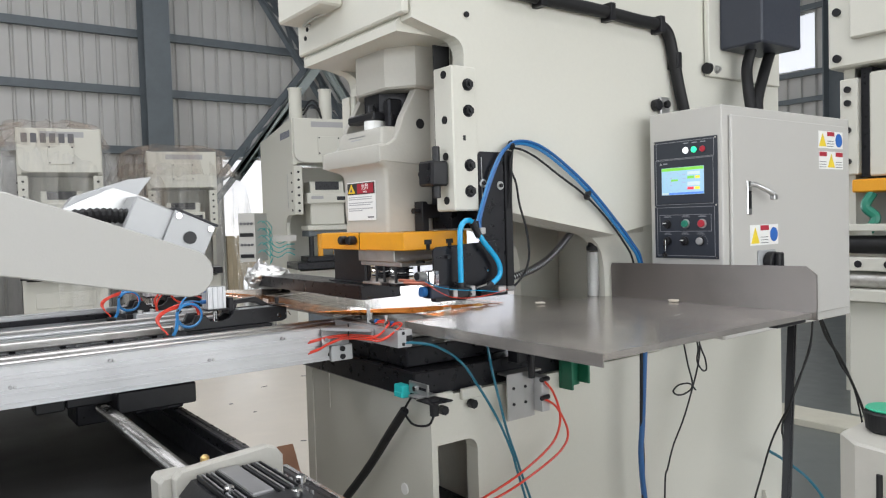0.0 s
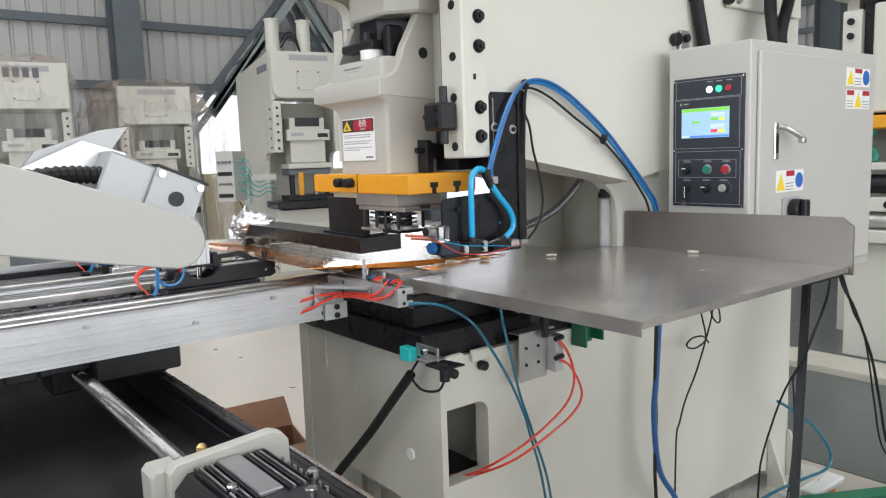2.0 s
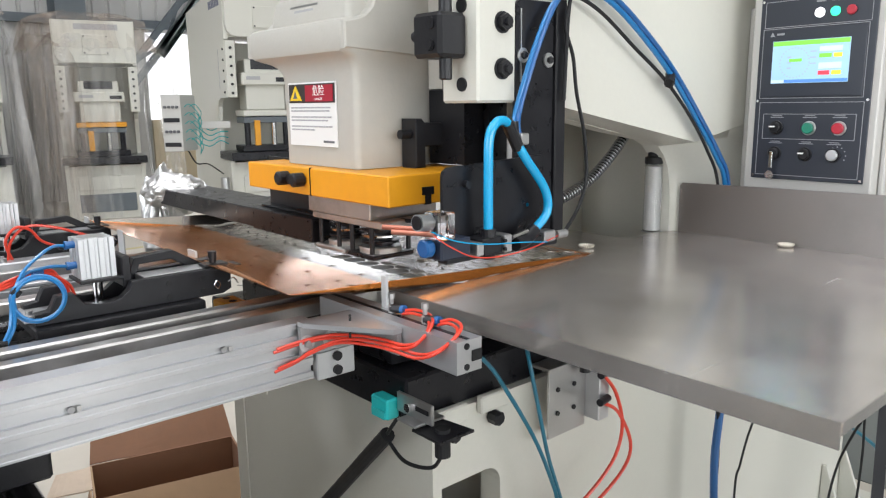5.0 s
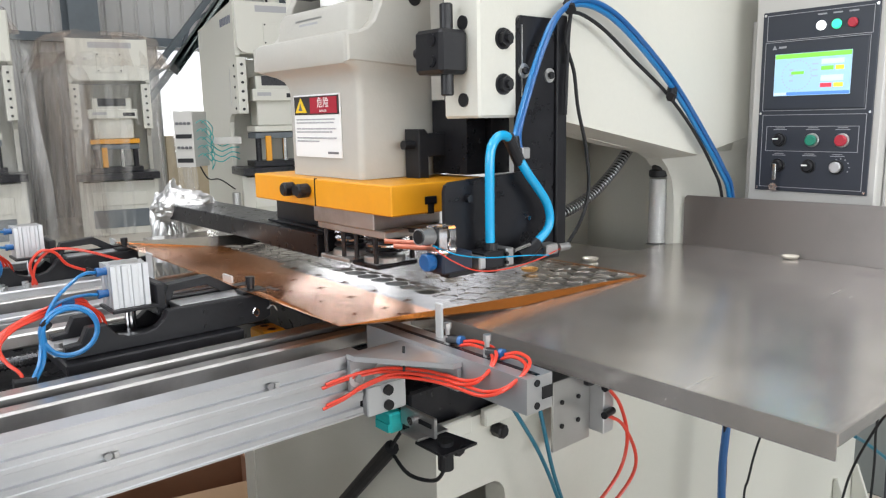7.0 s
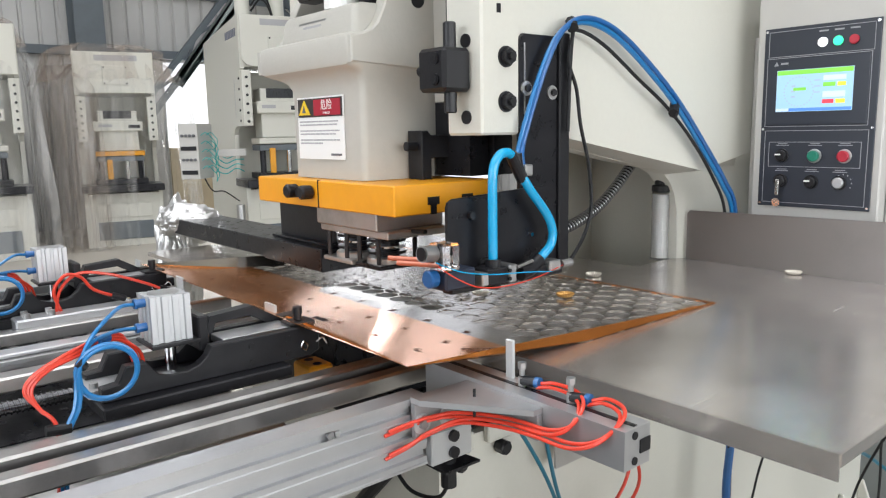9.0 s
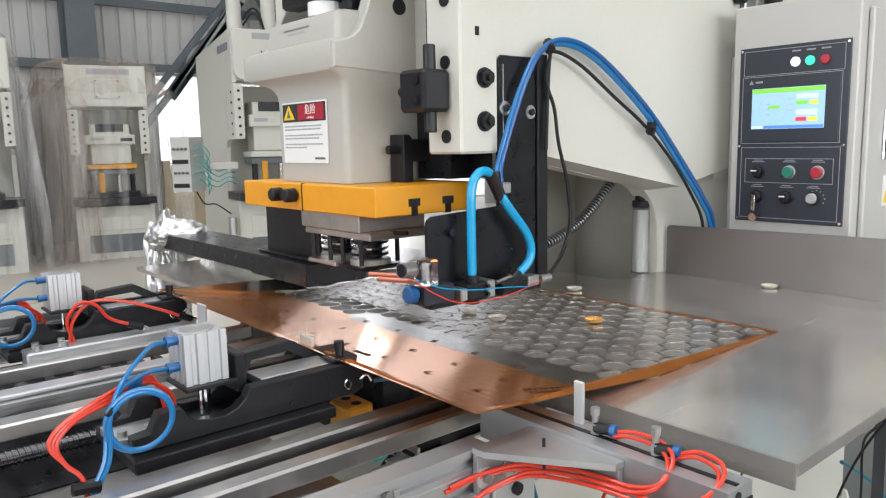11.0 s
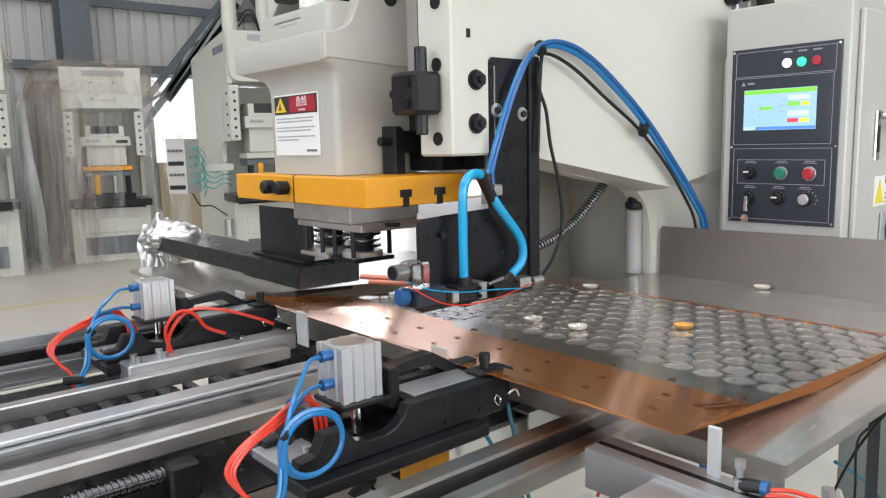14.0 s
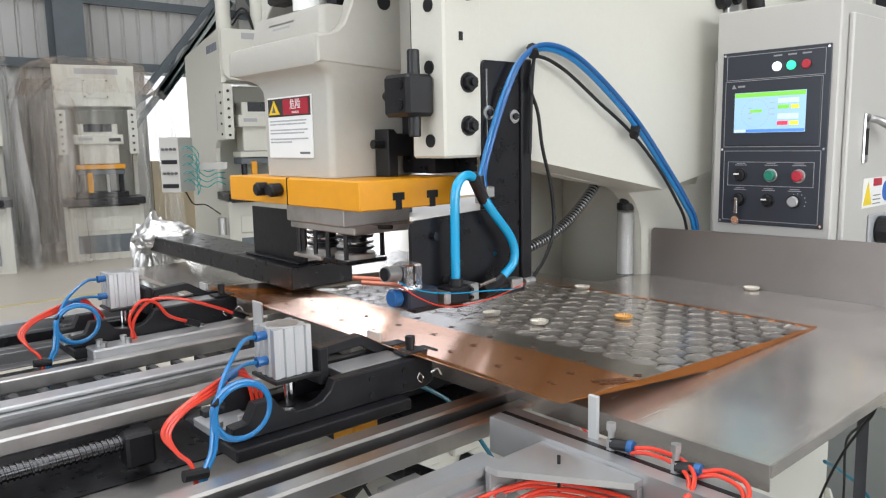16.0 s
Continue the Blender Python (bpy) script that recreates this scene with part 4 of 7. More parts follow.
for k, lp in enumerate((loop_a, loop_b)):
    part("hose", hose(lp, 0.0023, 8, 8), RED_T, bridge, "red air hose", True)
    part("hose", hose([(x - 0.004, y + 0.003, z - 0.005) for x, y, z in lp], 0.0023, 8, 8), RED_T, bridge, "red air hose", True)
for k in range(8):
    x = 0.30 + 0.125 * k
    part("cross_plate", box(x, x + 0.055, 1.368, 1.439, 0.945, 0.951, 0.001), ZINC, bridge)
    part("cross_plate", box(x + 0.04, x + 0.075, 1.516, 1.56, 0.940, 0.946, 0.001), ZINC, bridge)
part("cable_tie", rod((1.298, 1.285, 1.0), (1.296, 1.283, 0.958), 0.002, 6), RUBBER, bridge)
nylon = part("yellow_block", box(1.245, 1.285, 1.585, 1.637, 0.912, 0.965, 0.003), YELLOW, bridge, "yellow nylon block")
for y in (1.598, 1.624):
    part("hole", rod((1.265, y, 0.9652), (1.265, y, 0.9656), 0.007, 14), RUBBER, nylon)


# ---- sheet clamps ----
def clamp_unit():
    c = thing("sheet_clamp", (1.1, 1.62, 0.975), "black pneumatic sheet clamp with a silver air cylinder", "clamp", "feeder clamps")
    side = [(0.965, 0.988), (1.25, 0.988), (1.265, 0.995), (1.265, 1.032), (1.104, 1.032), (1.098, 1.020), (1.086, 1.010), (1.072, 1.006), (1.050, 1.006), (1.034, 1.010), (1.020, 1.028), (0.995, 1.028), (0.985, 1.008), (0.965, 1.006)]
    b = part("body", prism(side, "y", 1.575, 1.592, 0.0015), BLACK, c, "black slotted clamp body")
    part("body", prism(side, "y", 1.648, 1.665, 0.0015), BLACK, c)
    part("body_floor", box(0.97, 1.26, 1.592, 1.648, 0.988, 0.996), BLACK, c)
    part("inner_plate", box(1.13, 1.235, 1.598, 1.642, 1.020, 1.031, 0.001), ALU, c, "bright inner slide plate")
    lever = [(1.115, 1.020), (1.13, 1.055), (1.195, 1.060), (1.235, 1.036), (1.27, 1.036), (1.27, 1.026), (1.228, 1.024), (1.19, 1.046), (1.138, 1.044), (1.128, 1.020)]
    part("lever", prism(lever, "y", 1.640, 1.662, 0.001), BLACK, c, "black clamp lever")
    part("jaw", box(1.226, 1.266, 1.586, 1.616, 1.0325, 1.037, 0.001), BLACK, c)
    part("jaw_tip", box(1.266, 1.296, 1.60, 1.632, 1.0245, 1.028), BLACKM, c)
    kn = rod((1.245, 1.60, 1.038), (1.245, 1.60, 1.046), 0.006, 12)
    rod((1.245, 1.60, 1.046), (1.245, 1.60, 1.057), 0.0072, 16, kn)
    part("knob", kn, BLACK, c, "black adjusting knob")
    part("tab", box(1.245, 1.249, 1.672, 1.705, 0.99, 1.046), PALE, c, "pale stop plate")
    # cylinder with grooves down its sides
    g = []
    x0, x1, y0, y1 = 1.040, 1.092, 1.607, 1.659
    for k in range(4):
        side_pts = [(0.0, 0), (0.14, 0), (0.17, 0.05), (0.27, 0.05), (0.30, 0), (0.44, 0), (0.46, 0.03), (0.54, 0.03), (0.56, 0), (0.70, 0), (0.73, 0.05), (0.83, 0.05), (0.86, 0)]
        for u, v in side_pts:
            p = [(u, v), (1 - v, u), (1 - u, 1 - v), (v, 1 - u)][k]
            g.append((x0 + (x1 - x0) * p[0], y0 + (y1 - y0) * p[1]))
    cyl = part("cylinder", prism(g, "z", 1.039, 1.1005), ALUV, c, "silver grooved air cylinder")
    part("cylinder_head", rod((1.066, 1.633, 1.1005), (1.066, 1.633, 1.1015), 0.020, 28), ZINC, cyl)
    part("cylinder_seat", box(1.036, 1.11, 1.60, 1.664, 1.0335, 1.0385, 0.001), BLACK, c)
    part("seat_arm", box(1.098, 1.112, 1.60, 1.663, 1.02, 1.068, 0.002), BLACK, c)
    part("piston_rod", rod((1.066, 1.622, 0.998), (1.066, 1.622, 1.0365), 0.0075, 16), CHROME, c, "bright piston rod")
    for z in (1.060, 1.092):
        prt = part("port", rod((1.040, 1.628, z), (1.026, 1.628, z), 0.0058, 12), DBLUE_T, cyl)
        part("port_ring", rod((1.030, 1.628, z), (1.026, 1.628, z), 0.0066, 12), DBLUE_T, cyl)
    for x in (1.16, 1.215):
        for z in (0.998, 1.02):
            part("screw", rod((x, 1.575, z), (x, 1.5735, z), 0.0045, 10), RUBBER, c)
    part("ring", hose([(1.238, 1.572, 1.012), (1.243, 1.570, 1.006), (1.238, 1.568, 1.0), (1.233, 1.570, 1.006), (1.238, 1.572, 1.012)], 0.0012, 6, 6), CHROME, c)
    part("wire_clip", hose([(1.258, 1.572, 1.008), (1.265, 1.566, 1.014), (1.272, 1.566, 1.004)], 0.0015, 6, 6), CHROME, c)
    part("spring", hose([(1.13 + 0.004 * k, 1.568 + 0.004 * math.cos(k * 2.1), 0.982 + 0.004 * math.sin(k * 2.1)) for k in range(22)], 0.0012, 3, 5), BLACKM, c)
    part("foot_plate", box(0.96, 1.21, 1.555, 1.70, 0.972, 0.9875, 0.002), BLACK, c)
    for x, y in ((0.985, 1.69), (1.03, 1.69)):
        part("plate_screw", rod((x, y, 0.9875), (x, y, 0.996), 0.0065, 12), CHROME, c)
    part("side_lug", box(0.955, 1.01, 1.60, 1.66, 0.9885, 0.999, 0.001), ALU, c)
    for x in (0.965, 0.995):
        part("plate_screw", rod((x, 1.61, 0.999), (x, 1.61, 1.006), 0.0055, 12), ZINC, c)
    # looped air hoses
    for k in range(2):
        o = 0.005 * k
        pts = [(1.026, 1.628, 1.092 - 0.032 * k), (1.008, 1.618, 1.094 - 0.030 * k), (0.985, 1.595, 1.088 - 0.020 * k), (0.955, 1.565, 1.072 - 0.005 * k), (0.938, 1.552, 1.045), (0.934 + o, 1.550, 1.022 - o)]
        for a in range(-160, 215, 25):
            pts.append((0.968 + (0.035 - o * 0.6) * math.cos(radians(a)), 1.553 - 0.004 * k, 1.034 + (0.033 - o * 0.6) * math.sin(radians(a))))
        pts += [(0.928 + o, 1.548, 1.0), (0.915 + o, 1.545, 0.975), (0.908 + o, 1.545, 0.93), (0.905 + o, 1.548, 0.885)]
        part("hose", hose(pts, 0.0025, 6, 8), MBLUE_T, c, "blue air hose with a loop", True)
    for k in range(3):
        o = 0.007 * k
        red = [(1.038 - 0.006 * k, 1.642, 1.0), (1.030 - 0.006 * k, 1.635, 1.028 + 0.3 * o), (1.005, 1.622, 1.050 + 0.5 * o), (0.980, 1.60, 1.058 + 0.4 * o), (0.945 - 0.3 * o, 1.57, 1.056 + 0.5 * o), (0.908 - 0.8 * o, 1.558, 1.048), (0.888 - 0.5 * o, 1.555, 1.030), (0.893, 1.552, 1.008), (0.908, 1.548, 0.985), (0.906 + 0.4 * o, 1.547, 0.93), (0.90 + 0.6 * o, 1.548, 0.885)]
        part("hose", hose(red, 0.0024, 6, 8), RED_T, c, "red air hose", True)
    part("hose_tie", rod((0.896, 1.546, 0.982), (0.922, 1.546, 0.979), 0.0065, 10), RUBBER, c)
    part("hose_tie", rod((0.937, 1.552, 1.052), (0.945, 1.552, 1.044), 0.0055, 10), RUBBER, c)
    part("hose_joiner", rod((0.985, 1.605, 1.061), (0.968, 1.590, 1.063), 0.0062, 12), DBLUE_T, c)
    return c


near_clamp = clamp_unit()
far_clamp = copy_thing(near_clamp, pose(1.085, 1.62 + 0.575, 0.975))
ORG[far_clamp] = Vector((1.085, 1.62 + 0.575, 0.975))
# the long slide block beside the far clamp, with two hoses arching to its fittings
slide_bar = part("slide_block", box(0.965, 1.255, 2.092, 2.14, 0.962, 0.992, 0.003), ALU, far_clamp, "aluminium slide block")
part("end_tab", box(1.232, 1.236, 2.015, 2.05, 0.984, 1.042, 0.001), PALE, far_clamp, "pale stop plate")
for x in (0.985, 1.025):
    for y in (2.103, 2.128):
        part("screw", rod((x, y, 0.992), (x, y, 1.001), 0.006, 12), ZINC, slide_bar)
for k in range(2):
    ex = 1.135 + 0.09 * k
    part("hose", hose([(1.045 - 0.008 * k, 2.125, 0.99), (1.035 + 0.010 * k, 2.12, 1.03), (1.055 + 0.02 * k, 2.115, 1.058), (1.08 + 0.045 * k, 2.112, 1.052), (ex - 0.035, 2.112, 1.026), (ex, 2.112, 1.008)], 0.0030, 8, 8), RED_T, far_clamp, "red air hose", True)
    el = part("elbow", rod((ex - 0.004, 2.112, 1.010), (ex + 0.020, 2.112, 1.0), 0.0062, 12), BLACK, far_clamp)
    part("elbow_tip", rod((ex + 0.020, 2.112, 1.0), (ex + 0.028, 2.112, 0.997), 0.004, 10), CHROME, el)

# ---- the sheet ----
from mathutils import geometry


def sheet_z(x, y):
    u = max(0.0, min(1.0, (1.56 - x) / 0.345))
    w = 0.0016 * math.sin(9 * y) * u
    return 1.0012 + 0.040 * u * u + w


def punched_sheet():
    x0, x1, y0, y1 = 1.232, 1.905, 1.318, 2.245
    centres = []
    for i in range(11):
        x = x1 - 0.030 - 0.0388 * i
        for j in range(23):
            y = 1.342 + 0.0452 * j + (0.0226 if i % 2 else 0)
            if y < y1 - 0.026 and not (i == 10 and y < 1.9):
                centres.append((x, y))
    n, r = 28, 0.0217
    pts, edges = [(x0, y0), (x1, y0), (x1, y1), (x0, y1)], [(0, 1), (1, 2), (2, 3), (3, 0)]
    for cx, cy in centres:
        k0 = len(pts)
        pts += [(cx + r * math.cos(2 * math.pi * k / n), cy + r * math.sin(2 * math.pi * k / n)) for k in range(n)]
        edges += [(k0 + k, k0 + (k + 1) % n) for k in range(n)]
    for i in range(1, 15):
        for j in range(1, 46):
            px, py = x0 + 0.0175 * i, y0 + 0.0202 * j
            if px < 1.445 and py < y1 - 0.01:
                pts.append((px, py))
    v, _, tris, _, _, _ = geometry.delaunay_2d_cdt([Vector(p) for p in pts], edges, [], 1, 1e-5)
    b = bmesh.new()
    bv = [b.verts.new((p.x, p.y, sheet_z(p.x, p.y))) for p in v]
    cc = np.array(centres)
    for t in tris:
        m = sum((v[k] for k in t), Vector((0, 0))) / len(t)
        if np.min((cc[:, 0] - m.x) ** 2 + (cc[:, 1] - m.y) ** 2) > (r * 0.985) ** 2:
            f = b.faces.new([bv[k] for k in t])
            # webs between the holes take the grey second material, margins stay gold
            f.material_index = 1 if m.x > 1.462 and y0 + 0.016 < m.y and m.x < x1 - 0.010 else 0
    bmesh.ops.recalc_face_normals(b, faces=b.faces[:])
    if sum(f.normal.z for f in b.faces) < 0:
        bmesh.ops.reverse_faces(b, faces=b.faces[:])
    return b


GOLD = cloudy(mat("gold_lacquered_tinplate", (0.70, 0.25, 0.05), 0.14, 0.85, grain=0.06, scale=18, coat=0.12), 0.12, 0.23, 6.0)
GOLD.node_tree.nodes["Principled BSDF"].inputs["Coat Roughness"].default_value = 0.05
GOLD.node_tree.nodes["Principled BSDF"].inputs["Coat IOR"].default_value = 1.6
sheet = thing("tinplate_sheet", (1.5, 1.7, 1.0), "gold lacquered tinplate sheet punched with rows of round holes", "sheet")
plate = part("plate", punched_sheet(), GOLD, sheet, smooth=False)
plate.data.materials.append(mat("grey_tinplate", (0.44, 0.405, 0.365), 0.2, 0.95, grain=0.15, scale=20))
thick = plate.modifiers.new("thickness", "SOLIDIFY")
thick.thickness, thick.offset = 0.0006, 0.0
DARKINK = mat("brown_print", (0.10, 0.035, 0.012), 0.5)
for row_x, first in ((1.307, 1.397), (1.381, 1.427), (1.454, 1.370)):
    for k in range(9):
        y = first + 0.0945 * k
        if y > 2.2 or (row_x > 1.44 and y > 1.86):
            continue
        b = bmesh.new()
        z = sheet_z(row_x, y) + 0.0010
        for dx, dy, a in ((0.0035, 0.0015, 0.7), (-0.0035, -0.0015, 0.7), (0.0, 0.0, -0.5)):
            m = Matrix.Translation((row_x + dx, y + dy, z)) @ Matrix.Rotation(a, 4, "Z")
            bmesh.ops.create_cube(b, size=1, matrix=m @ Matrix.Diagonal((0.0022, 0.011, 0.0005, 1)))
        part("printed_mark", b, DARKINK, sheet)
for k in range(2):
    for j in range(7):
        x = 1.372 + 0.008 * j
        y = 1.382 - 0.012 * k - 0.0022 * j
        part("printed_bar", box(x, x + 0.0062, y - 0.0032, y + 0.0032, sheet_z(x, y) + 0.0010, sheet_z(x, y) + 0.0015), DARKINK, sheet)
for j in range(4):
    x = 1.682 + 0.008 * j
    part("printed_bar", box(x, x + 0.006, 1.3215 - 0.0005 * j, 1.3265 - 0.0005 * j, sheet_z(x, 1.32) + 0.0010, sheet_z(x, 1.32) + 0.0015), DARKINK, sheet)


# ---- loose crown caps ----
CAPGOLD = mat("gold_cap", (0.75, 0.45, 0.16), 0.3, 0.9)
CAPWHITE = mat("tin_cap", (0.72, 0.68, 0.60), 0.3, 0.8)


def cap_mesh():
    b = bmesh.new()
    n, rings = 42, []
    for r, z, flute in ((0.016, 0.0, 0.001), (0.0152, 0.003, 0.0005), (0.0142, 0.005, 0.0), (0.0115, 0.0062, 0.0), (0.004, 0.0064, 0.0)):
        rings.append([b.verts.new(((r + flute * (1 if k % 2 else -1)) * math.cos(2 * math.pi * k / n), (r + flute * (1 if k % 2 else -1)) * math.sin(2 * math.pi * k / n), z)) for k in range(n)])
    for a, c in zip(rings, rings[1:]):
        for k in range(n):
            b.faces.new((a[k], a[(k + 1) % n], c[(k + 1) % n], c[k]))
    b.faces.new(rings[-1])
    return b


def crown_cap(x, y, z, material, label, flip=False):
    m = cap_mesh()
    if flip:
        bmesh.ops.rotate(m, verts=m.verts, matrix=Matrix.Rotation(math.pi, 3, "X"))
        bmesh.ops.translate(m, verts=m.verts, vec=(0, 0, 0.0064))
    bmesh.ops.translate(m, verts=m.verts, vec=(x, y, z))
    ob = solid("crown_cap", m, material, label, "bottle cap", "loose caps", loc=(x, y, z))
    thick = ob.modifiers.new("thickness", "SOLIDIFY")
    thick.thickness = 0.0004
    return ob


cap_d = crown_cap(1.937, 1.874, 1.0005, CAPWHITE, "pale fluted crown cap lying on the steel table", True)
crown_cap(2.237, 1.598, 1.0005, CAPWHITE, "pale fluted crown cap lying by the table's back edge", True)
cap_a = crown_cap(1.752, 1.601, 1.0020, CAPGOLD, "gold fluted crown cap lying on the sheet", True)
cap_b = crown_cap(1.642, 1.732, 1.0020, CAPWHITE, "pale fluted crown cap lying on the sheet", True)
cap_c = crown_cap(1.651, 1.826, 1.0020, CAPWHITE, "pale fluted crown cap lying on the sheet", True)
carried = [sheet, near_clamp, far_clamp]


# ---- black bracket with the air gripper valve block ----
bracket = thing("valve_bracket", (1.62, 1.77, 1.07), "black steel bracket bolted to the press carrying an air valve block", "bracket")
tall = [(1.622, 1.075), (1.714, 1.075), (1.714, 1.460), (1.632, 1.460), (1.622, 1.450)]
part("upright", prism(tall, "y", 1.780, 1.788, 0.001), BLACKM, bracket)
part("upright_flange", box(1.7145, 1.741, 1.774, 1.788, 1.072, 1.466, 0.002), BLACK, bracket)
part("arm_plate", prism([(1.443, 1.085), (1.66, 1.085), (1.66, 1.212), (1.455, 1.203), (1.446, 1.198), (1.443, 1.19)], "y", 1.757, 1.764, 0.001), BLACKM, bracket)
part("slot", box(1.634, 1.641, 1.7785, 1.781, 1.33, 1.445), RUBBER, bracket)
part("slot_edge", box(1.6315, 1.6335, 1.778, 1.781, 1.33, 1.445), ZINC, bracket)
for x, z in ((1.636, 1.372), (1.699, 1.366)):
    part("washer", rod((x, 1.7795, z), (x, 1.7765, z), 0.012, 20), ZINC, bracket)
    part("screw", rod((x, 1.7765, z), (x, 1.771, z), 0.006, 6), BLACK, bracket)
part("bracket_spacer", box(1.60, 1.655, 1.7645, 1.7795, 1.09, 1.20, 0.002), BLACK, bracket)
part("screw", rod((1.488, 1.757, 1.176), (1.488, 1.748, 1.176), 0.006, 12), BLACK, bracket)
part("screw", rod((1.545, 1.757, 1.125), (1.545, 1.752, 1.125), 0.005, 12), BLACK, bracket)
part("stud", rod((1.625, 1.757, 1.132), (1.625, 1.754, 1.132), 0.0035, 10), CHROME, bracket)
valve = thing("air_valve_block", (1.55, 1.72, 1.05), "black air valve block with clear gauge and fittings on the bracket", "valve")
part("block", box(1.403, 1.462, 1.715, 1.755, 1.074, 1.104, 0.003), mat("blue_black_plastic", (0.012, 0.018, 0.035), 0.4, grain=0.1), valve)
part("rail", box(1.43, 1.68, 1.735, 1.757, 1.062, 1.082, 0.002), BLACK, valve)
part("silver_block", box(1.472, 1.486, 1.712, 1.75, 1.072, 1.092, 0.002), ZINC, valve)
part("body_block", box(1.487, 1.528, 1.715, 1.754, 1.070, 1.096, 0.002), BLACK, valve)
part("silver_block", box(1.53, 1.546, 1.712, 1.75, 1.070, 1.098, 0.002), ZINC, valve)
for zz in (1.077, 1.090):
    part("screw", rod((1.5285, 1.7125, zz), (1.5285, 1.709, zz), 0.003, 8), BLACK, valve)
part("silver_block", box(1.64, 1.668, 1.728, 1.752, 1.070, 1.088, 0.002), ZINC, valve)
part("pin", rod((1.555, 1.722, 1.09), (1.59, 1.722, 1.096), 0.004, 10), CHROME, valve)
part("nozzle", rod((1.675, 1.735, 1.078), (1.70, 1.735, 1.078), 0.007, 12), ZINC, valve)
part("clear_cover", box(1.39, 1.423, 1.705, 1.74, 1.106, 1.146, 0.003), CLEAR, valve, "clear acrylic gauge cover")
part("gauge", rod((1.39, 1.725, 1.132), (1.365, 1.722, 1.134), 0.012, 20), ZINC, valve)
part("gauge_face", rod((1.365, 1.722, 1.134), (1.363, 1.722, 1.134), 0.010, 20), BLACK, valve)
kb = rod((1.402, 1.738, 1.092), (1.386, 1.738, 1.092), 0.0135, 14, bevel=0.002)
part("blue_knob", kb, DBLUE_T, valve, "blue plastic regulator knob")
part("hose_elbow", rod((1.511, 1.73, 1.062), (1.511, 1.73, 1.108), 0.012, 16), BLACK, valve)
part("hose_elbow", hose([(1.565, 1.725, 1.078), (1.59, 1.727, 1.082), (1.615, 1.73, 1.094)], 0.012, 5, 14), BLACK, valve, smooth=True)
part("copper_pipe", rod((1.405, 1.735, 1.118), (1.355, 1.79, 1.122), 0.0038, 12), COPPER, valve, "copper blow pipe")
part("copper_pipe", rod((1.405, 1.725, 1.112), (1.36, 1.775, 1.116), 0.0038, 12), COPPER, valve, "copper blow pipe")
part("wire", hose([(1.385, 1.71, 1.115), (1.41, 1.70, 1.096), (1.455, 1.70, 1.076), (1.52, 1.706, 1.068), (1.60, 1.715, 1.070), (1.69, 1.735, 1.078)], 0.0010, 8, 6), RED_T, valve, "thin red wire", True)
part("wire", hose([(1.385, 1.715, 1.12), (1.42, 1.702, 1.104), (1.48, 1.70, 1.092), (1.56, 1.704, 1.084), (1.63, 1.715, 1.074)], 0.0010, 8, 6), BLUE_T, valve, "thin blue wire", True)
part("hose", hose([(1.511, 1.73, 1.106), (1.511, 1.73, 1.177), (1.513, 1.73, 1.243), (1.526, 1.73, 1.266), (1.545, 1.731, 1.27), (1.562, 1.735, 1.262)], 0.0075, 8, 12), BLUE_T, valve, "bright blue air hose", True)
part("hose", hose([(1.572, 1.735, 1.243), (1.593, 1.73, 1.211), (1.64, 1.73, 1.158), (1.646, 1.73, 1.12), (1.615, 1.73, 1.094)], 0.0075, 8, 12), BLUE_T, valve, "bright blue air hose", True)
part("tee", rod((1.556, 1.735, 1.268), (1.582, 1.735, 1.226), 0.010, 14), BLACK, valve)
part("tee", rod((1.575, 1.737, 1.238), (1.572, 1.738, 1.268), 0.0085, 14), BLACK, valve)
part("tee_clip", box(1.582, 1.60, 1.728, 1.745, 1.232, 1.25, 0.002), ZINC, valve)
air_line = thing("air_hose", (1.7, 1.755, 1.48), "pair of blue air hoses arching from the bracket to the table", "hose")
arch = [(1.602, 1.765, 1.267), (1.627, 1.765, 1.333), (1.658, 1.765, 1.399), (1.693, 1.765, 1.453), (1.737, 1.765, 1.481), (1.798, 1.765, 1.483), (1.871, 1.765, 1.459), (1.97, 1.765, 1.402), (2.058, 1.765, 1.34), (2.156, 1.765, 1.255), (2.24, 1.765, 1.176), (2.286, 1.765, 1.114), (2.31, 1.765, 0.96)]
part("hose", hose([(1.575, 1.738, 1.262)] + arch, 0.0050, 8, 10), MBLUE_T, air_line, smooth=True)
part("hose", hose([(1.590, 1.740, 1.240)] + [(x + 0.006, y - 0.004, z + 0.007) for x, y, z in arch], 0.0046, 8, 10), DBLUE_T, air_line, smooth=True)
part("cable", hose([(1.725, 1.765, 1.30), (1.735, 1.766, 1.45), (1.755, 1.768, 1.471), (1.826, 1.768, 1.45), (1.928, 1.768, 1.395), (2.033, 1.768, 1.338), (2.128, 1.768, 1.268), (2.209, 1.768, 1.19), (2.26, 1.768, 1.116), (2.28, 1.768, 0.96)], 0.0034, 8, 8), RUBBER, air_line, "thin black cable", True)
part("cable_tie", rod((2.030, 1.756, 1.330), (2.062, 1.774, 1.352), 0.010, 8), RUBBER, air_line)
part("cable_tie_tail", rod((2.040, 1.752, 1.338), (2.026, 1.748, 1.322), 0.0025, 6), RUBBER, air_line)
part("cable_tie", rod((1.728, 1.758, 1.472), (1.738, 1.771, 1.486), 0.010, 8), RUBBER, air_line)
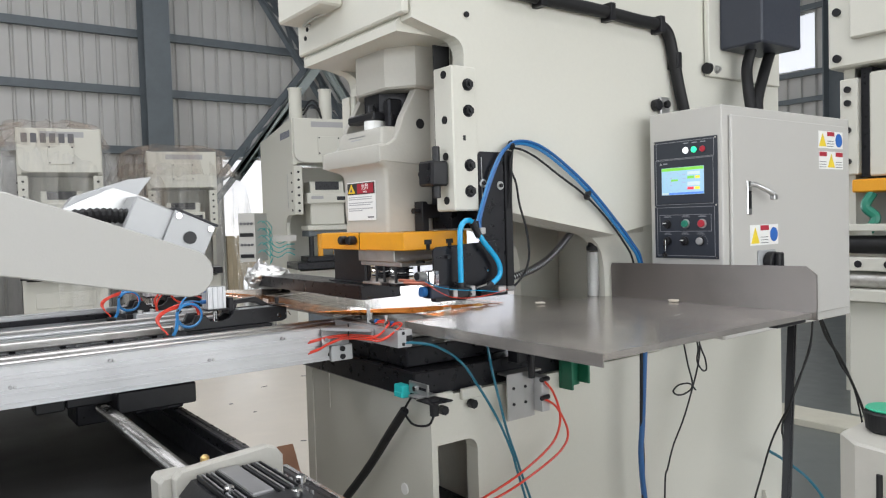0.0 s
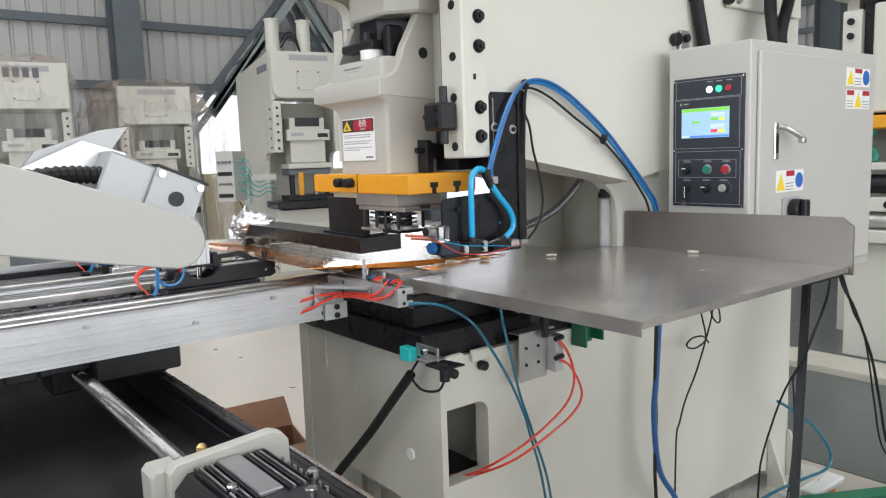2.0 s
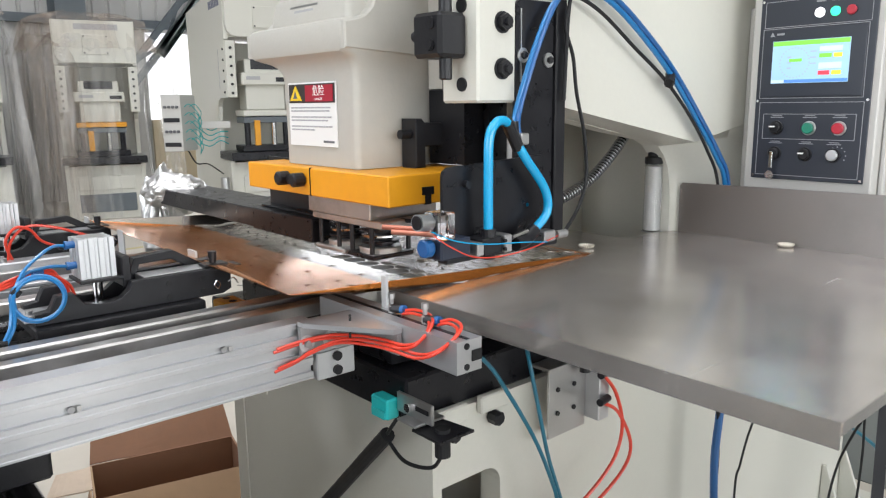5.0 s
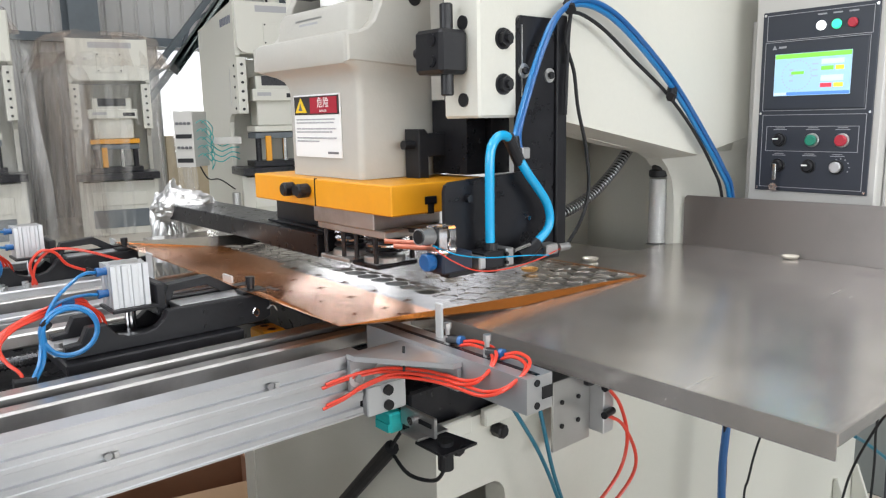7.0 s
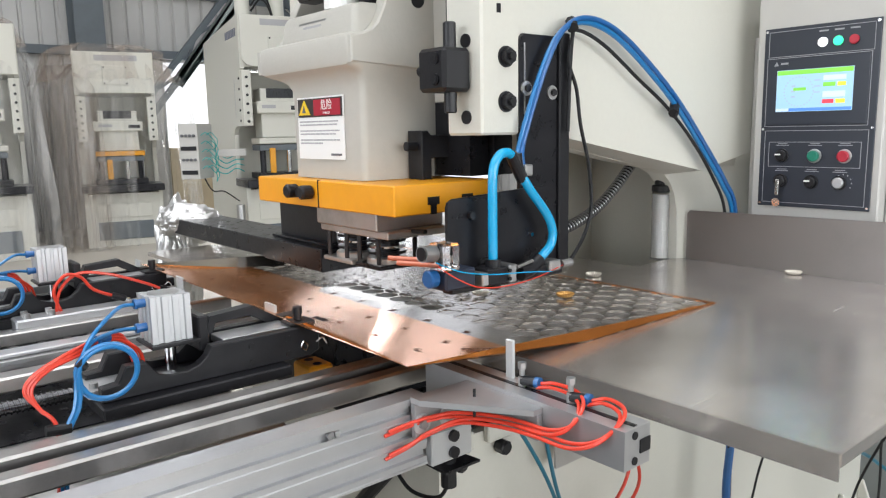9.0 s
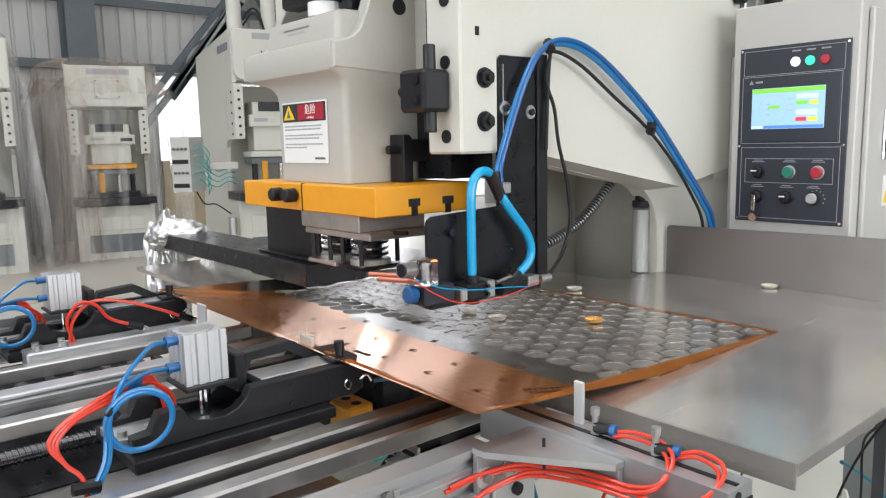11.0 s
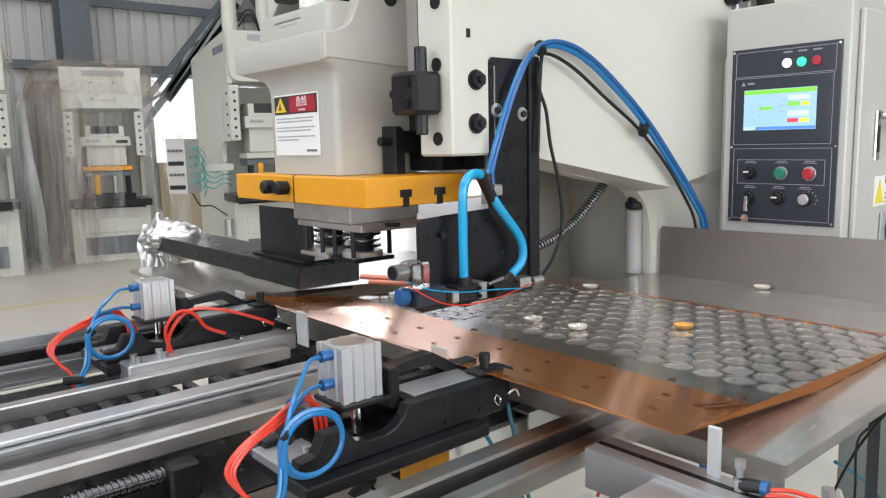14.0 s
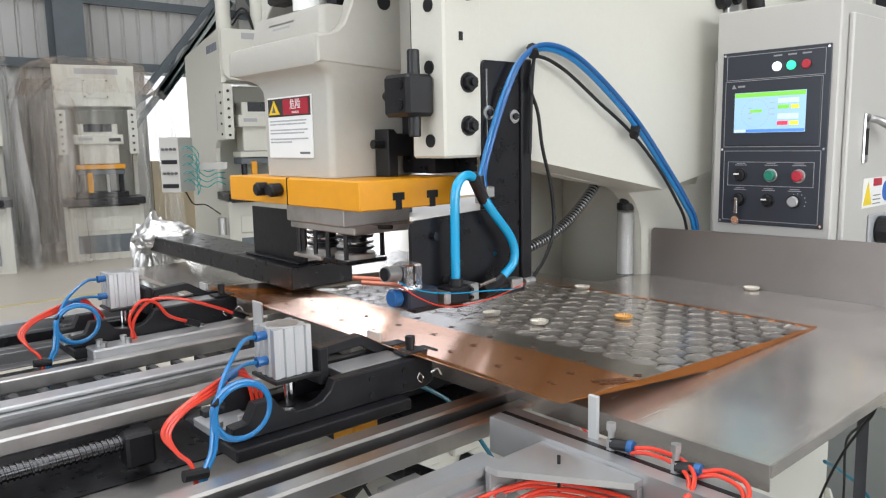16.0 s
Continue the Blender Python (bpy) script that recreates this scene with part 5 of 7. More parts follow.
sensor_wire = solid("sensor_cable", hose([(1.737, 1.765, 1.465), (1.726, 1.765, 1.42), (1.747, 1.765, 1.372), (1.759, 1.765, 1.311), (1.783, 1.765, 1.238), (1.791, 1.765, 1.164), (1.767, 1.762, 1.113), (1.70, 1.738, 1.078)], 0.0032, 8, 8), RUBBER, "thin black sensor cable hanging by the bracket", "cable", smooth=True)


conduit_line = [(2.20, 1.96, 1.255), (2.168, 1.95, 1.224), (2.093, 1.95, 1.162), (2.022, 1.95, 1.121), (1.935, 1.95, 1.094), (1.85, 1.97, 1.075)]
conduit = thing("spiral_conduit", conduit_line[0], "black spiral-wound cable conduit inside the press throat", "conduit")
part("core", hose(conduit_line, 0.0092, 12, 12), RUBBER, conduit, smooth=True)
part("winding", coil(conduit_line, 0.0108, 0.0020, 0.0085), SPRING, conduit, "grey steel winding", True)
cyl_clear = thing("clear_tube", (2.214, 1.90, 1.0), "clear plastic tube with a dark cap standing in the throat", "tube")
TX, TY = 2.214, 1.902
part("foot", rod((TX, TY, 0.9985), (TX, TY, 0.9995), 0.024, 24), ZINC, cyl_clear)
part("tube", rod((TX, TY, 1.0), (TX, TY, 1.155), 0.020, 24), CLEAR, cyl_clear, smooth=True)
part("sleeve", rod((TX, TY, 1.002), (TX, TY, 1.150), 0.013, 20), WHITE, cyl_clear, "pale inner sleeve", True)
part("cap", rod((TX, TY, 1.156), (TX, TY, 1.172), 0.021, 20, bevel=0.002), RUBBER, cyl_clear)
part("cap_knob", rod((TX, TY, 1.172), (TX, TY, 1.188), 0.015, 20, bevel=0.002), RUBBER, cyl_clear)

# ---- vacuum tube beside the punch ----
tube = thing("scrap_chute", (1.53, 2.6, 1.03), "black square tube with crumpled foil at its end, beside the punch", "chute")
part("tube", box(1.455, 1.60, 2.155, 2.40, 1.036, 1.082, 0.002), BLACKM, tube)
part("tube", box(1.465, 1.59, 2.40, 3.0, 1.036, 1.078, 0.002), BLACKM, tube)
part("bracket_wall", box(1.5, 1.506, 2.175, 2.40, 1.083, 1.19, 0.001), BLACK, tube)
part("bracket_foot", box(1.48, 1.57, 2.175, 2.405, 1.0825, 1.087, 0.001), BLACK, tube)


def crumple(cx, cy, cz, sx, sy, sz, seed, sub=4):
    b = bmesh.new()
    bmesh.ops.create_icosphere(b, subdivisions=sub, radius=1)
    for v in b.verts:
        p = v.co.copy()
        k = 1 + 0.30 * noise.noise(p * 1.7 + Vector((seed, 0, 0))) + 0.22 * noise.cell(p * 5 + Vector((seed, 3, 1))) - 0.1
        v.co = Vector((cx + p.x * sx * k, cy + p.y * sy * k, cz + p.z * sz * k))
    return b


FOIL = mat("kitchen_foil", (0.62, 0.615, 0.605), 0.34, 1.0, bump=0.3, scale=18, grain=0.08)
def foil_mesh(cx, cy, cz, sx, sy, sz, seed):
    """Sheet foil folded round a tube end: large folds with small creases."""
    b = bmesh.new()
    bmesh.ops.create_icosphere(b, subdivisions=5, radius=1)
    for v in b.verts:
        p = v.co.copy()
        o = Vector((seed, 2 * seed, 0))
        k = 1 + 0.34 * noise.noise(p * 1.2 + o) + 0.26 * abs(noise.noise(p * 2.4 + o)) - 0.07 * abs(noise.noise(p * 5.0 + o))
        v.co = Vector((cx + p.x * sx * k, cy + p.y * sy * k, cz + p.z * sz * k))
    return b


part("foil", foil_mesh(1.525, 3.0, 1.058, 0.082, 0.095, 0.052, 2.0), FOIL, tube, "crumpled silver foil")
part("foil", foil_mesh(1.49, 3.03, 0.94, 0.055, 0.07, 0.17, 7.0), FOIL, tube, "crumpled silver foil")

# ---- panel details ----
LAMPS = ((1.600, WHITE, glow("lamp_white", (1, 1, 1), 1.6)), (1.570, GREENP, glow("lamp_green", (0.05, 0.85, 0.45), 0.9)), (1.540, RED, RED))
LINE = mat("panel_print", (0.32, 0.33, 0.35), 0.5)
for y, _, m in LAMPS:
    part("indicator", rod((2.3155, y, 1.468), (2.309, y, 1.468), 0.0095, 20, bevel=0.002), m, cab, "round indicator lamp")
    part("caption", box(2.3148, 2.3154, y - 0.009, y + 0.009, 1.489, 1.492), LINE, cab)


def frame_line(y0, y1, z0, z1, x=2.3150, w=0.0012):
    b = box(x - 0.0005, x, y0, y1, z0, z0 + w)
    for r in ((y0, y1, z1 - w, z1), (y0, y0 + w, z0, z1), (y1 - w, y1, z0, z1)):
        box(x - 0.0005, x, *r, into=b)
    part("panel_line", b, LINE, cab)


frame_line(1.502, 1.712, 1.445, 1.498)
frame_line(1.505, 1.714, 1.300, 1.443)
frame_line(1.502, 1.712, 1.138, 1.292)
frame_line(1.514, 1.702, 1.215, 1.268)
part("brand_mark", prism([(1.688, 1.427), (1.698, 1.427), (1.693, 1.436)], "x", 2.3125, 2.3130), LINE, cab)
part("brand_bar", box(2.3125, 2.313, 1.668, 1.684, 1.429, 1.433), LINE, cab)
SCR = {n: glow("screen_" + n, c, p) for n, c, p in (("green", (0.25, 0.70, 0.08), 0.36), ("blue", (0.10, 0.28, 0.75), 0.4), ("white", (0.62, 0.74, 0.80), 0.36), ("red", (0.85, 0.05, 0.08), 0.7), ("yellow", (0.9, 0.75, 0.05), 0.8), ("grey", (0.35, 0.45, 0.55), 0.5))}


def field(y0, y1, z0, z1, c, x=2.3112):
    part("screen_field", box(x, 2.3117, y0, y1, z0, z1), SCR[c], cab)


field(1.537, 1.689, 1.407, 1.416, "green")
field(1.537, 1.689, 1.332, 1.338, "blue")
field(1.662, 1.689, 1.332, 1.338, "white", 2.3108)
field(1.55, 1.594, 1.392, 1.402, "white")
field(1.57, 1.594, 1.380, 1.388, "green")
field(1.55, 1.566, 1.380, 1.388, "yellow")
field(1.55, 1.594, 1.358, 1.37, "white")
field(1.572, 1.594, 1.346, 1.354, "red")
field(1.55, 1.568, 1.346, 1.354, "yellow")
field(1.628, 1.654, 1.374, 1.380, "green")
for k in range(28):
    a = 2 * math.pi * k / 28
    field(1.643 + 0.030 * math.cos(a) - 0.0012, 1.643 + 0.030 * math.cos(a) + 0.0012, 1.372 + 0.030 * math.sin(a) - 0.0012, 1.372 + 0.030 * math.sin(a) + 0.0012, "grey")
for k in range(3):
    field(1.60, 1.612, 1.392 - 0.012 * k, 1.3945 - 0.012 * k, "grey")
    field(1.650, 1.658, 1.382 - 0.011 * k, 1.385 - 0.011 * k, "grey")


def knob_at(y, z, material, kind):
    part("bezel", rod((2.3155, y, z), (2.311, y, z), 0.0145, 24, bevel=0.001), BLACK if kind != "button" else ZINC, cab)
    part("button" if kind == "button" else "selector", rod((2.311, y, z), (2.303, y, z), 0.0115, 24, bevel=0.002), material, cab, {"button": "round push button", "switch": "black selector switch", "key": "key switch with its key", "pot": "white speed dial"}[kind])
    if kind == "switch":
        part("pointer", box(2.2995, 2.3028, y - 0.002, y + 0.009, z + 0.001, z + 0.004), WHITE, cab)
    if kind == "key":
        part("key", box(2.296, 2.3025, y - 0.004, y + 0.004, z - 0.03, z + 0.004, 0.001), CHROME, cab)
        part("key", rod((2.297, y + 0.001, z - 0.045), (2.299, y + 0.001, z - 0.045), 0.009, 14), CHROME, cab)
    part("caption", box(2.3148, 2.3153, y - 0.014, y + 0.014, z + 0.021, z + 0.0225), LINE, cab)
    part("caption", box(2.3148, 2.3153, y - 0.010, y + 0.010, z + 0.0245, z + 0.026), LINE, cab)


knob_at(1.672, 1.239, BLACK, "switch")
knob_at(1.604, 1.239, GREENP, "button")
knob_at(1.545, 1.239, RED, "button")
knob_at(1.672, 1.185, BLACK, "key")
knob_at(1.608, 1.185, BLACK, "switch")
knob_at(1.552, 1.185, ALU, "pot")
for k in range(9):
    a = radians(-30 + 30 * k)
    part("dial_mark", rod((2.3152, 1.545 + 0.017 * math.cos(a), 1.185 + 0.017 * math.sin(a)), (2.3148, 1.545 + 0.017 * math.cos(a), 1.185 + 0.017 * math.sin(a)), 0.0014, 8), LINE, cab)
for y, z in ((1.497, 1.136), (1.717, 1.136), (1.497, 1.499), (1.717, 1.499), (1.497, 1.295), (1.717, 1.295)):
    part("panel_screw", rod((2.3155, y, z), (2.3145, y, z), 0.0028, 10), CHROME, cab)
# door handle, isolator and labels
part("handle_plate", box(2.428, 2.452, 1.461, 1.466, 1.262, 1.367, 0.002), CHROME, door, "chrome handle plate")
part("handle_slot", box(2.434, 2.446, 1.4595, 1.4612, 1.28, 1.335), BLACK, door)
part("handle", hose([(2.44, 1.458, 1.356), (2.452, 1.442, 1.35), (2.505, 1.425, 1.326), (2.517, 1.425, 1.316)], 0.008, 6, 10), ZINC, door, "grey swing handle", True)
part("handle_end", box(2.503, 2.525, 1.416, 1.434, 1.306, 1.323, 0.003), ZINC, door)
part("isolator_plate", box(2.482, 2.585, 1.460, 1.466, 1.075, 1.149, 0.003), mat("grey_plastic", (0.35, 0.36, 0.37), 0.5), door)
part("isolator", rod((2.535, 1.46, 1.112), (2.535, 1.43, 1.112), 0.032, 24, bevel=0.004), BLACK, door, "black rotary isolator switch")
part("isolator_grip", box(2.521, 2.549, 1.412, 1.43, 1.082, 1.142, 0.004), BLACK, door)
SIGNY = mat("label_yellow", (0.80, 0.60, 0.03), 0.5)
SIGNB = mat("label_blue", (0.02, 0.12, 0.45), 0.5)


def label(x0, x1, z0, z1, fields):
    part("label", box(x0, x1, 1.4645, 1.4658, z0, z1), WHITE, door, "small printed safety label")
    n = len(fields)
    for k, c in enumerate(fields):
        a = x0 + (x1 - x0) * (k + 0.06) / n
        e = x0 + (x1 - x0) * (k + 0.94) / n
        if c == "y":
            part("label_triangle", prism([(a, z0 + 0.006), (e, z0 + 0.006), ((a + e) / 2, z1 - 0.008)], "y", 1.4635, 1.4644), SIGNY, door)
        elif c == "b":
            part("label_disc", rod(((a + e) / 2, 1.4644, (z0 + z1) / 2), ((a + e) / 2, 1.4635, (z0 + z1) / 2), (e - a) / 2.1, 20), SIGNB, door)
        else:
            part("label_head", box(a, e, 1.4635, 1.4644, z1 - (z1 - z0) * 0.28, z1 - 0.002), RED, door)
            for j in range(3):
                part("label_line", box(a, e - 0.004, 1.4637, 1.4644, z0 + 0.006 + 0.009 * j, z0 + 0.008 + 0.009 * j), INK, door)


label(2.445, 2.608, 1.165, 1.229, "yrb")
label(2.875, 3.048, 1.483, 1.542, "yrb")
label(2.878, 3.050, 1.411, 1.472, "ryr")

# ---- conduit and junction box on the press ----
duct = thing("cable_conduit", (2.2, 1.77, 1.9), "black cable conduit clipped along the press side", "conduit")
part("conduit", hose([(1.70, 1.768, 1.915), (1.867, 1.768, 1.912), (2.126, 1.768, 1.912), (2.30, 1.768, 1.908), (2.41, 1.768, 1.906), (2.465, 1.768, 1.882), (2.495, 1.768, 1.80), (2.514, 1.765, 1.72), (2.55, 1.76, 1.59)], 0.020, 8, 14), RUBBER, duct, smooth=True)
for x, z in ((1.86, 1.912), (2.16, 1.911), (2.41, 1.905), (2.498, 1.795)):
    part("clip", box(x - 0.012, x + 0.012, 1.744, 1.79, z - 0.028, z + 0.028, 0.003), BLACK, duct)
part("gland", rod((2.55, 1.72, 1.60), (2.55, 1.72, 1.595), 0.03, 16), BLACK, duct)
eye = thing("wall_clamp", (2.44, 1.77, 1.63), "small black knob and plated bracket on the press side", "fitting")
part("knob", rod((2.41, 1.79, 1.64), (2.41, 1.765, 1.64), 0.02, 14, bevel=0.003), BLACK, eye)
part("plate", box(2.43, 2.48, 1.775, 1.789, 1.60, 1.67, 0.003), ZINC, eye)
part("nut", rod((2.455, 1.775, 1.645), (2.455, 1.762, 1.645), 0.013, 6), BLACK, eye)
jbox = thing("junction_box", (2.95, 1.76, 1.75), "cream backplate with a dark junction box and two cables", "junction box")
part("backplate", box(2.70, 3.18, 1.766, 1.786, 1.765, 2.5, 0.003), CREAM, jbox)
part("box", box(2.765, 3.03, 1.60, 1.765, 1.86, 2.45, 0.006), mat("dark_blue_enamel", (0.03, 0.035, 0.05), 0.4, grain=0.1, scale=80), jbox, "dark blue-grey steel box")
part("box_door", box(3.031, 3.06, 1.62, 1.765, 1.87, 2.45, 0.004), ZINC, jbox)
part("bolt", hexbolt((2.745, 1.766, 1.79), (0, -1, 0), 0.012, 0.012), ZINC, jbox)
part("bolt", rod((2.70, 1.768, 1.79), (2.685, 1.768, 1.79), 0.02, 14), BLACK, jbox)
part("cable", hose([(2.864, 1.70, 1.862), (2.85, 1.71, 1.785), (2.82, 1.68, 1.66), (2.81, 1.66, 1.59)], 0.02, 8, 12), RUBBER, jbox, smooth=True)
part("cable", hose([(2.99, 1.70, 1.862), (2.93, 1.69, 1.78), (2.85, 1.67, 1.67), (2.83, 1.65, 1.59)], 0.02, 8, 12), RUBBER, jbox, smooth=True)

# ---- under the table ----
SO = Vector((0.0, -0.048, 0.022))
sens = thing("proximity_sensor", (1.40, 1.84, 0.82), "teal proximity sensor on a plated bracket with its cable", "sensor")
part("sensor", box(1.372, 1.397, 1.862, 1.906, 0.785, 0.819, 0.003), TEAL, sens, "teal sensor head")
part("sensor_face", box(1.369, 1.372, 1.866, 1.900, 0.787, 0.800), TEAL, sens)
part("plate", box(1.39, 1.396, 1.775, 1.86, 0.800, 0.832, 0.001), ZINC, sens)
part("plate", box(1.37, 1.43, 1.79, 1.835, 0.797, 0.801, 0.001), ZINC, sens)
part("slot", box(1.3885, 1.3905, 1.782, 1.812, 0.815, 0.822, 0.0), BLACK, sens)
part("screw", rod((1.39, 1.828, 0.815), (1.384, 1.828, 0.815), 0.007, 14), CHROME, sens)
part("plug", rod((1.40, 1.762, 0.80), (1.40, 1.762, 0.755), 0.012, 16), RUBBER, sens)
part("plug_flange", prism([(1.372, 1.735), (1.44, 1.735), (1.43, 1.80), (1.372, 1.80)], "z", 0.79, 0.794), BLACKM, sens)
part("cable", hose([(1.41, 1.878, 0.782), (1.40, 1.892, 0.755), (1.40, 1.908, 0.733)], 0.0032, 8, 8), RUBBER, sens, smooth=True)
part("cable", hose([(1.40, 1.905, 0.735), (1.395, 1.85, 0.715), (1.40, 1.79, 0.725), (1.40, 1.762, 0.757)], 0.0032, 8, 8), RUBBER, sens, smooth=True)
part("sleeve", hose([(1.40, 1.90, 0.742), (1.40, 1.982, 0.658), (1.40, 2.109, 0.527), (1.35, 2.3, 0.30), (1.30, 2.5, 0.0)], 0.013, 8, 10), RUBBER, sens, "thick black cable sleeve", True)
sens.location += SO
for x in (1.475, 1.575):
    bn = thing("base_bolt", (x, 1.78, 0.78), "black square-headed clamp bolt under the bolster", "bolt", "bolster bolts")
    part("head", rod((x, 1.789, 0.766), (x, 1.764, 0.766), 0.013, 8, bevel=0.003), BLACK, bn)
    part("ledge", box(x - 0.035, x + 0.035, 1.774, 1.789, 0.781, 0.812, 0.003), CREAM, bn)
cylb = thing("cylinder_bracket", (1.75, 1.74, 0.76), "plated steel bracket with a small air cylinder and red hoses", "bracket")
part("plate", box(1.668, 1.77, 1.742, 1.748, 0.700, 0.83, 0.001), ZINC, cylb)
part("side", box(1.77, 1.80, 1.71, 1.765, 0.715, 0.815, 0.002), ALU, cylb)
part("plate", box(1.668, 1.80, 1.742, 1.786, 0.826, 0.832, 0.001), ZINC, cylb)
part("rod", rod((1.745, 1.725, 0.815), (1.745, 1.725, 0.96), 0.010, 12), BLACK, cylb)
part("guide", box(1.70, 1.76, 1.73, 1.775, 0.86, 0.96, 0.003), BLACK, cylb)
for k in range(4):
    part("screw", rod((1.69 + 0.045 * (k % 2), 1.742, 0.745 + 0.045 * (k // 2)), (1.69 + 0.045 * (k % 2), 1.739, 0.745 + 0.045 * (k // 2)), 0.0045, 10), BLACK, cylb)
for z in (0.81, 0.758):
    part("elbow", rod((1.79, 1.705, z), (1.758, 1.70, z), 0.007, 12), BLACK, cylb)
part("hose", hose([(1.765, 1.70, 0.812), (1.807, 1.70, 0.763), (1.83, 1.70, 0.69), (1.80, 1.70, 0.626), (1.70, 1.70, 0.575), (1.60, 1.72, 0.53), (1.54, 1.80, 0.47), (1.50, 1.88, 0.445)], 0.0034, 8, 8), RED_T, cylb, "red air hose", True)
part("hose", hose([(1.765, 1.70, 0.758), (1.817, 1.70, 0.722), (1.86, 1.70, 0.644), (1.83, 1.70, 0.595), (1.72, 1.70, 0.552), (1.61, 1.72, 0.51), (1.55, 1.81, 0.46), (1.52, 1.89, 0.445)], 0.0034, 8, 8), RED_T, cylb, "red air hose", True)
cylb.location += Vector((0.006, 0.0, 0.004))
solid("air_hose", hose([(1.347, 1.775, 0.961), (1.377, 1.76, 0.961), (1.439, 1.745, 0.944), (1.503, 1.73, 0.898), (1.549, 1.72, 0.831), (1.615, 1.72, 0.729), (1.661, 1.72, 0.634), (1.68, 1.72, 0.578), (1.74, 1.72, 0.36), (1.8, 1.74, -0.11)], 0.0036, 8, 10), TEAL_T, "dark teal air hose hanging under the table", "hose", "hanging hoses", smooth=True)
solid("air_hose", hose([(1.602, 1.745, 0.96), (1.607, 1.735, 0.891), (1.604, 1.722, 0.857), (1.627, 1.722, 0.772), (1.652, 1.722, 0.684), (1.692, 1.72, 0.574), (1.765, 1.725, 0.36), (1.83, 1.74, -0.11)], 0.0036, 8, 10), TEAL_T, "dark teal air hose hanging under the table", "hose", "hanging hoses", smooth=True)
gbr = thing("green_bracket", (1.96, 1.77, 0.8), "dark green painted steel channel on the press side", "bracket")
part("web", box(1.925, 2.005, 1.779, 1.789, 0.752, 0.862, 0.001), DGREEN, gbr)
part("flange", box(1.925, 1.933, 1.735, 1.7785, 0.752, 0.862, 0.001), DGREEN, gbr)
part("flange", box(1.997, 2.005, 1.735, 1.7785, 0.762, 0.862, 0.001), DGREEN, gbr)
part("bolt", rod((1.965, 1.779, 0.82), (1.965, 1.772, 0.82), 0.006, 10), ZINC, gbr)
solid("air_hose", hose([(2.235, 1.70, 0.99), (2.22, 1.70, 0.80), (2.205, 1.70, 0.614), (2.195, 1.70, 0.489), (2.225, 1.70, 0.31), (2.33, 1.70, 0.15), (2.36, 1.69, FLOOR + 0.008)], 0.009, 8, 10), DBLUE_T, "blue air hose hanging behind the table", "hose", "hanging hoses", smooth=True)
solid("air_hose", hose([(2.215, 1.705, 0.99), (2.205, 1.70, 0.80), (2.20, 1.70, 0.614), (2.205, 1.70, 0.489), (2.20, 1.70, 0.33), (2.18, 1.68, 0.18), (2.15, 1.67, FLOOR + 0.008)], 0.0055, 8, 8), RUBBER, "thin black hose hanging behind the table", "hose", "hanging hoses", smooth=True)
solid("hanging_cable", hose([(2.547, 1.74, 0.9), (2.547, 1.72, 0.822), (2.537, 1.72, 0.75), (2.501, 1.72, 0.669), (2.449, 1.72, 0.574), (2.389, 1.72, 0.492), (2.358, 1.72, 0.424), (2.341, 1.72, 0.373), (2.321, 1.71, 0.1), (2.3110000000000004, 1.7, -0.114)], 0.0029, 8, 8), RUBBER, "thin black cable hanging down the press side", "cable", "hanging cables", smooth=True)
solid("hanging_cable", hose([(2.446, 1.74, 0.9), (2.446, 1.716, 0.843), (2.471, 1.716, 0.76), (2.496, 1.716, 0.68), (2.45, 1.716, 0.659), (2.407, 1.716, 0.663), (2.389, 1.716, 0.679), (2.421, 1.716, 0.694), (2.48, 1.716, 0.689), (2.514, 1.716, 0.662)], 0.0029, 8, 8), RUBBER, "thin black cable ending in a sideways loop", "cable", "hanging cables", smooth=True)
solid("hanging_cable", hose([(2.525, 1.74, 0.9), (2.525, 1.712, 0.814), (2.519, 1.712, 0.763), (2.55, 1.712, 0.726), (2.573, 1.712, 0.727), (2.565, 1.712, 0.767), (2.541, 1.712, 0.808), (2.541, 1.74, 0.9)], 0.0029, 8, 8), RUBBER, "short black cable loop tied under the cabinet", "cable", "hanging cables", smooth=True)
for x in (2.42, 2.52, 2.78):
    bb = thing("mounting_bracket", (x, 1.77, 0.84), "small plated bracket with a black bolt on the press", "bracket", "mounting brackets")
    part("plate", box(x, x + 0.05, 1.775, 1.789, 0.81, 0.90, 0.002), ZINC, bb)
    part("bolt", rod((x + 0.025, 1.775, 0.84), (x + 0.025, 1.755, 0.84), 0.014, 12), BLACK, bb)
solid("mounting_rail", box(2.58, 2.75, 1.70, 1.76, 0.868, 0.884, 0.003), ZINC, "short plated mounting rail under the cabinet", "bracket")
solid("leg_cable", hose([(2.905, 1.505, 0.884), (2.885, 1.505, 0.80), (2.825, 1.515, 0.68), (2.79, 1.53, 0.60), (2.80, 1.60, 0.46), (2.826, 1.66, 0.303), (2.765, 1.66, 0.197), (2.75, 1.66, 0.10), (2.74, 1.66, FLOOR + 0.006)], 0.0036, 8, 8), RUBBER, "thin black cable hanging from the control cabinet", "cable", "leg cables", smooth=True)
solid("leg_cable", hose([(2.895, 1.50, 0.884), (2.87, 1.50, 0.78), (2.81, 1.515, 0.67), (2.785, 1.53, 0.59), (2.90, 1.62, 0.48), (2.99, 1.66, 0.38), (3.00, 1.66, 0.266), (2.985, 1.66, 0.098), (2.93, 1.66, FLOOR + 0.006)], 0.0036, 8, 8), RUBBER, "thin black cable hanging from the control cabinet", "cable", "leg cables", smooth=True)
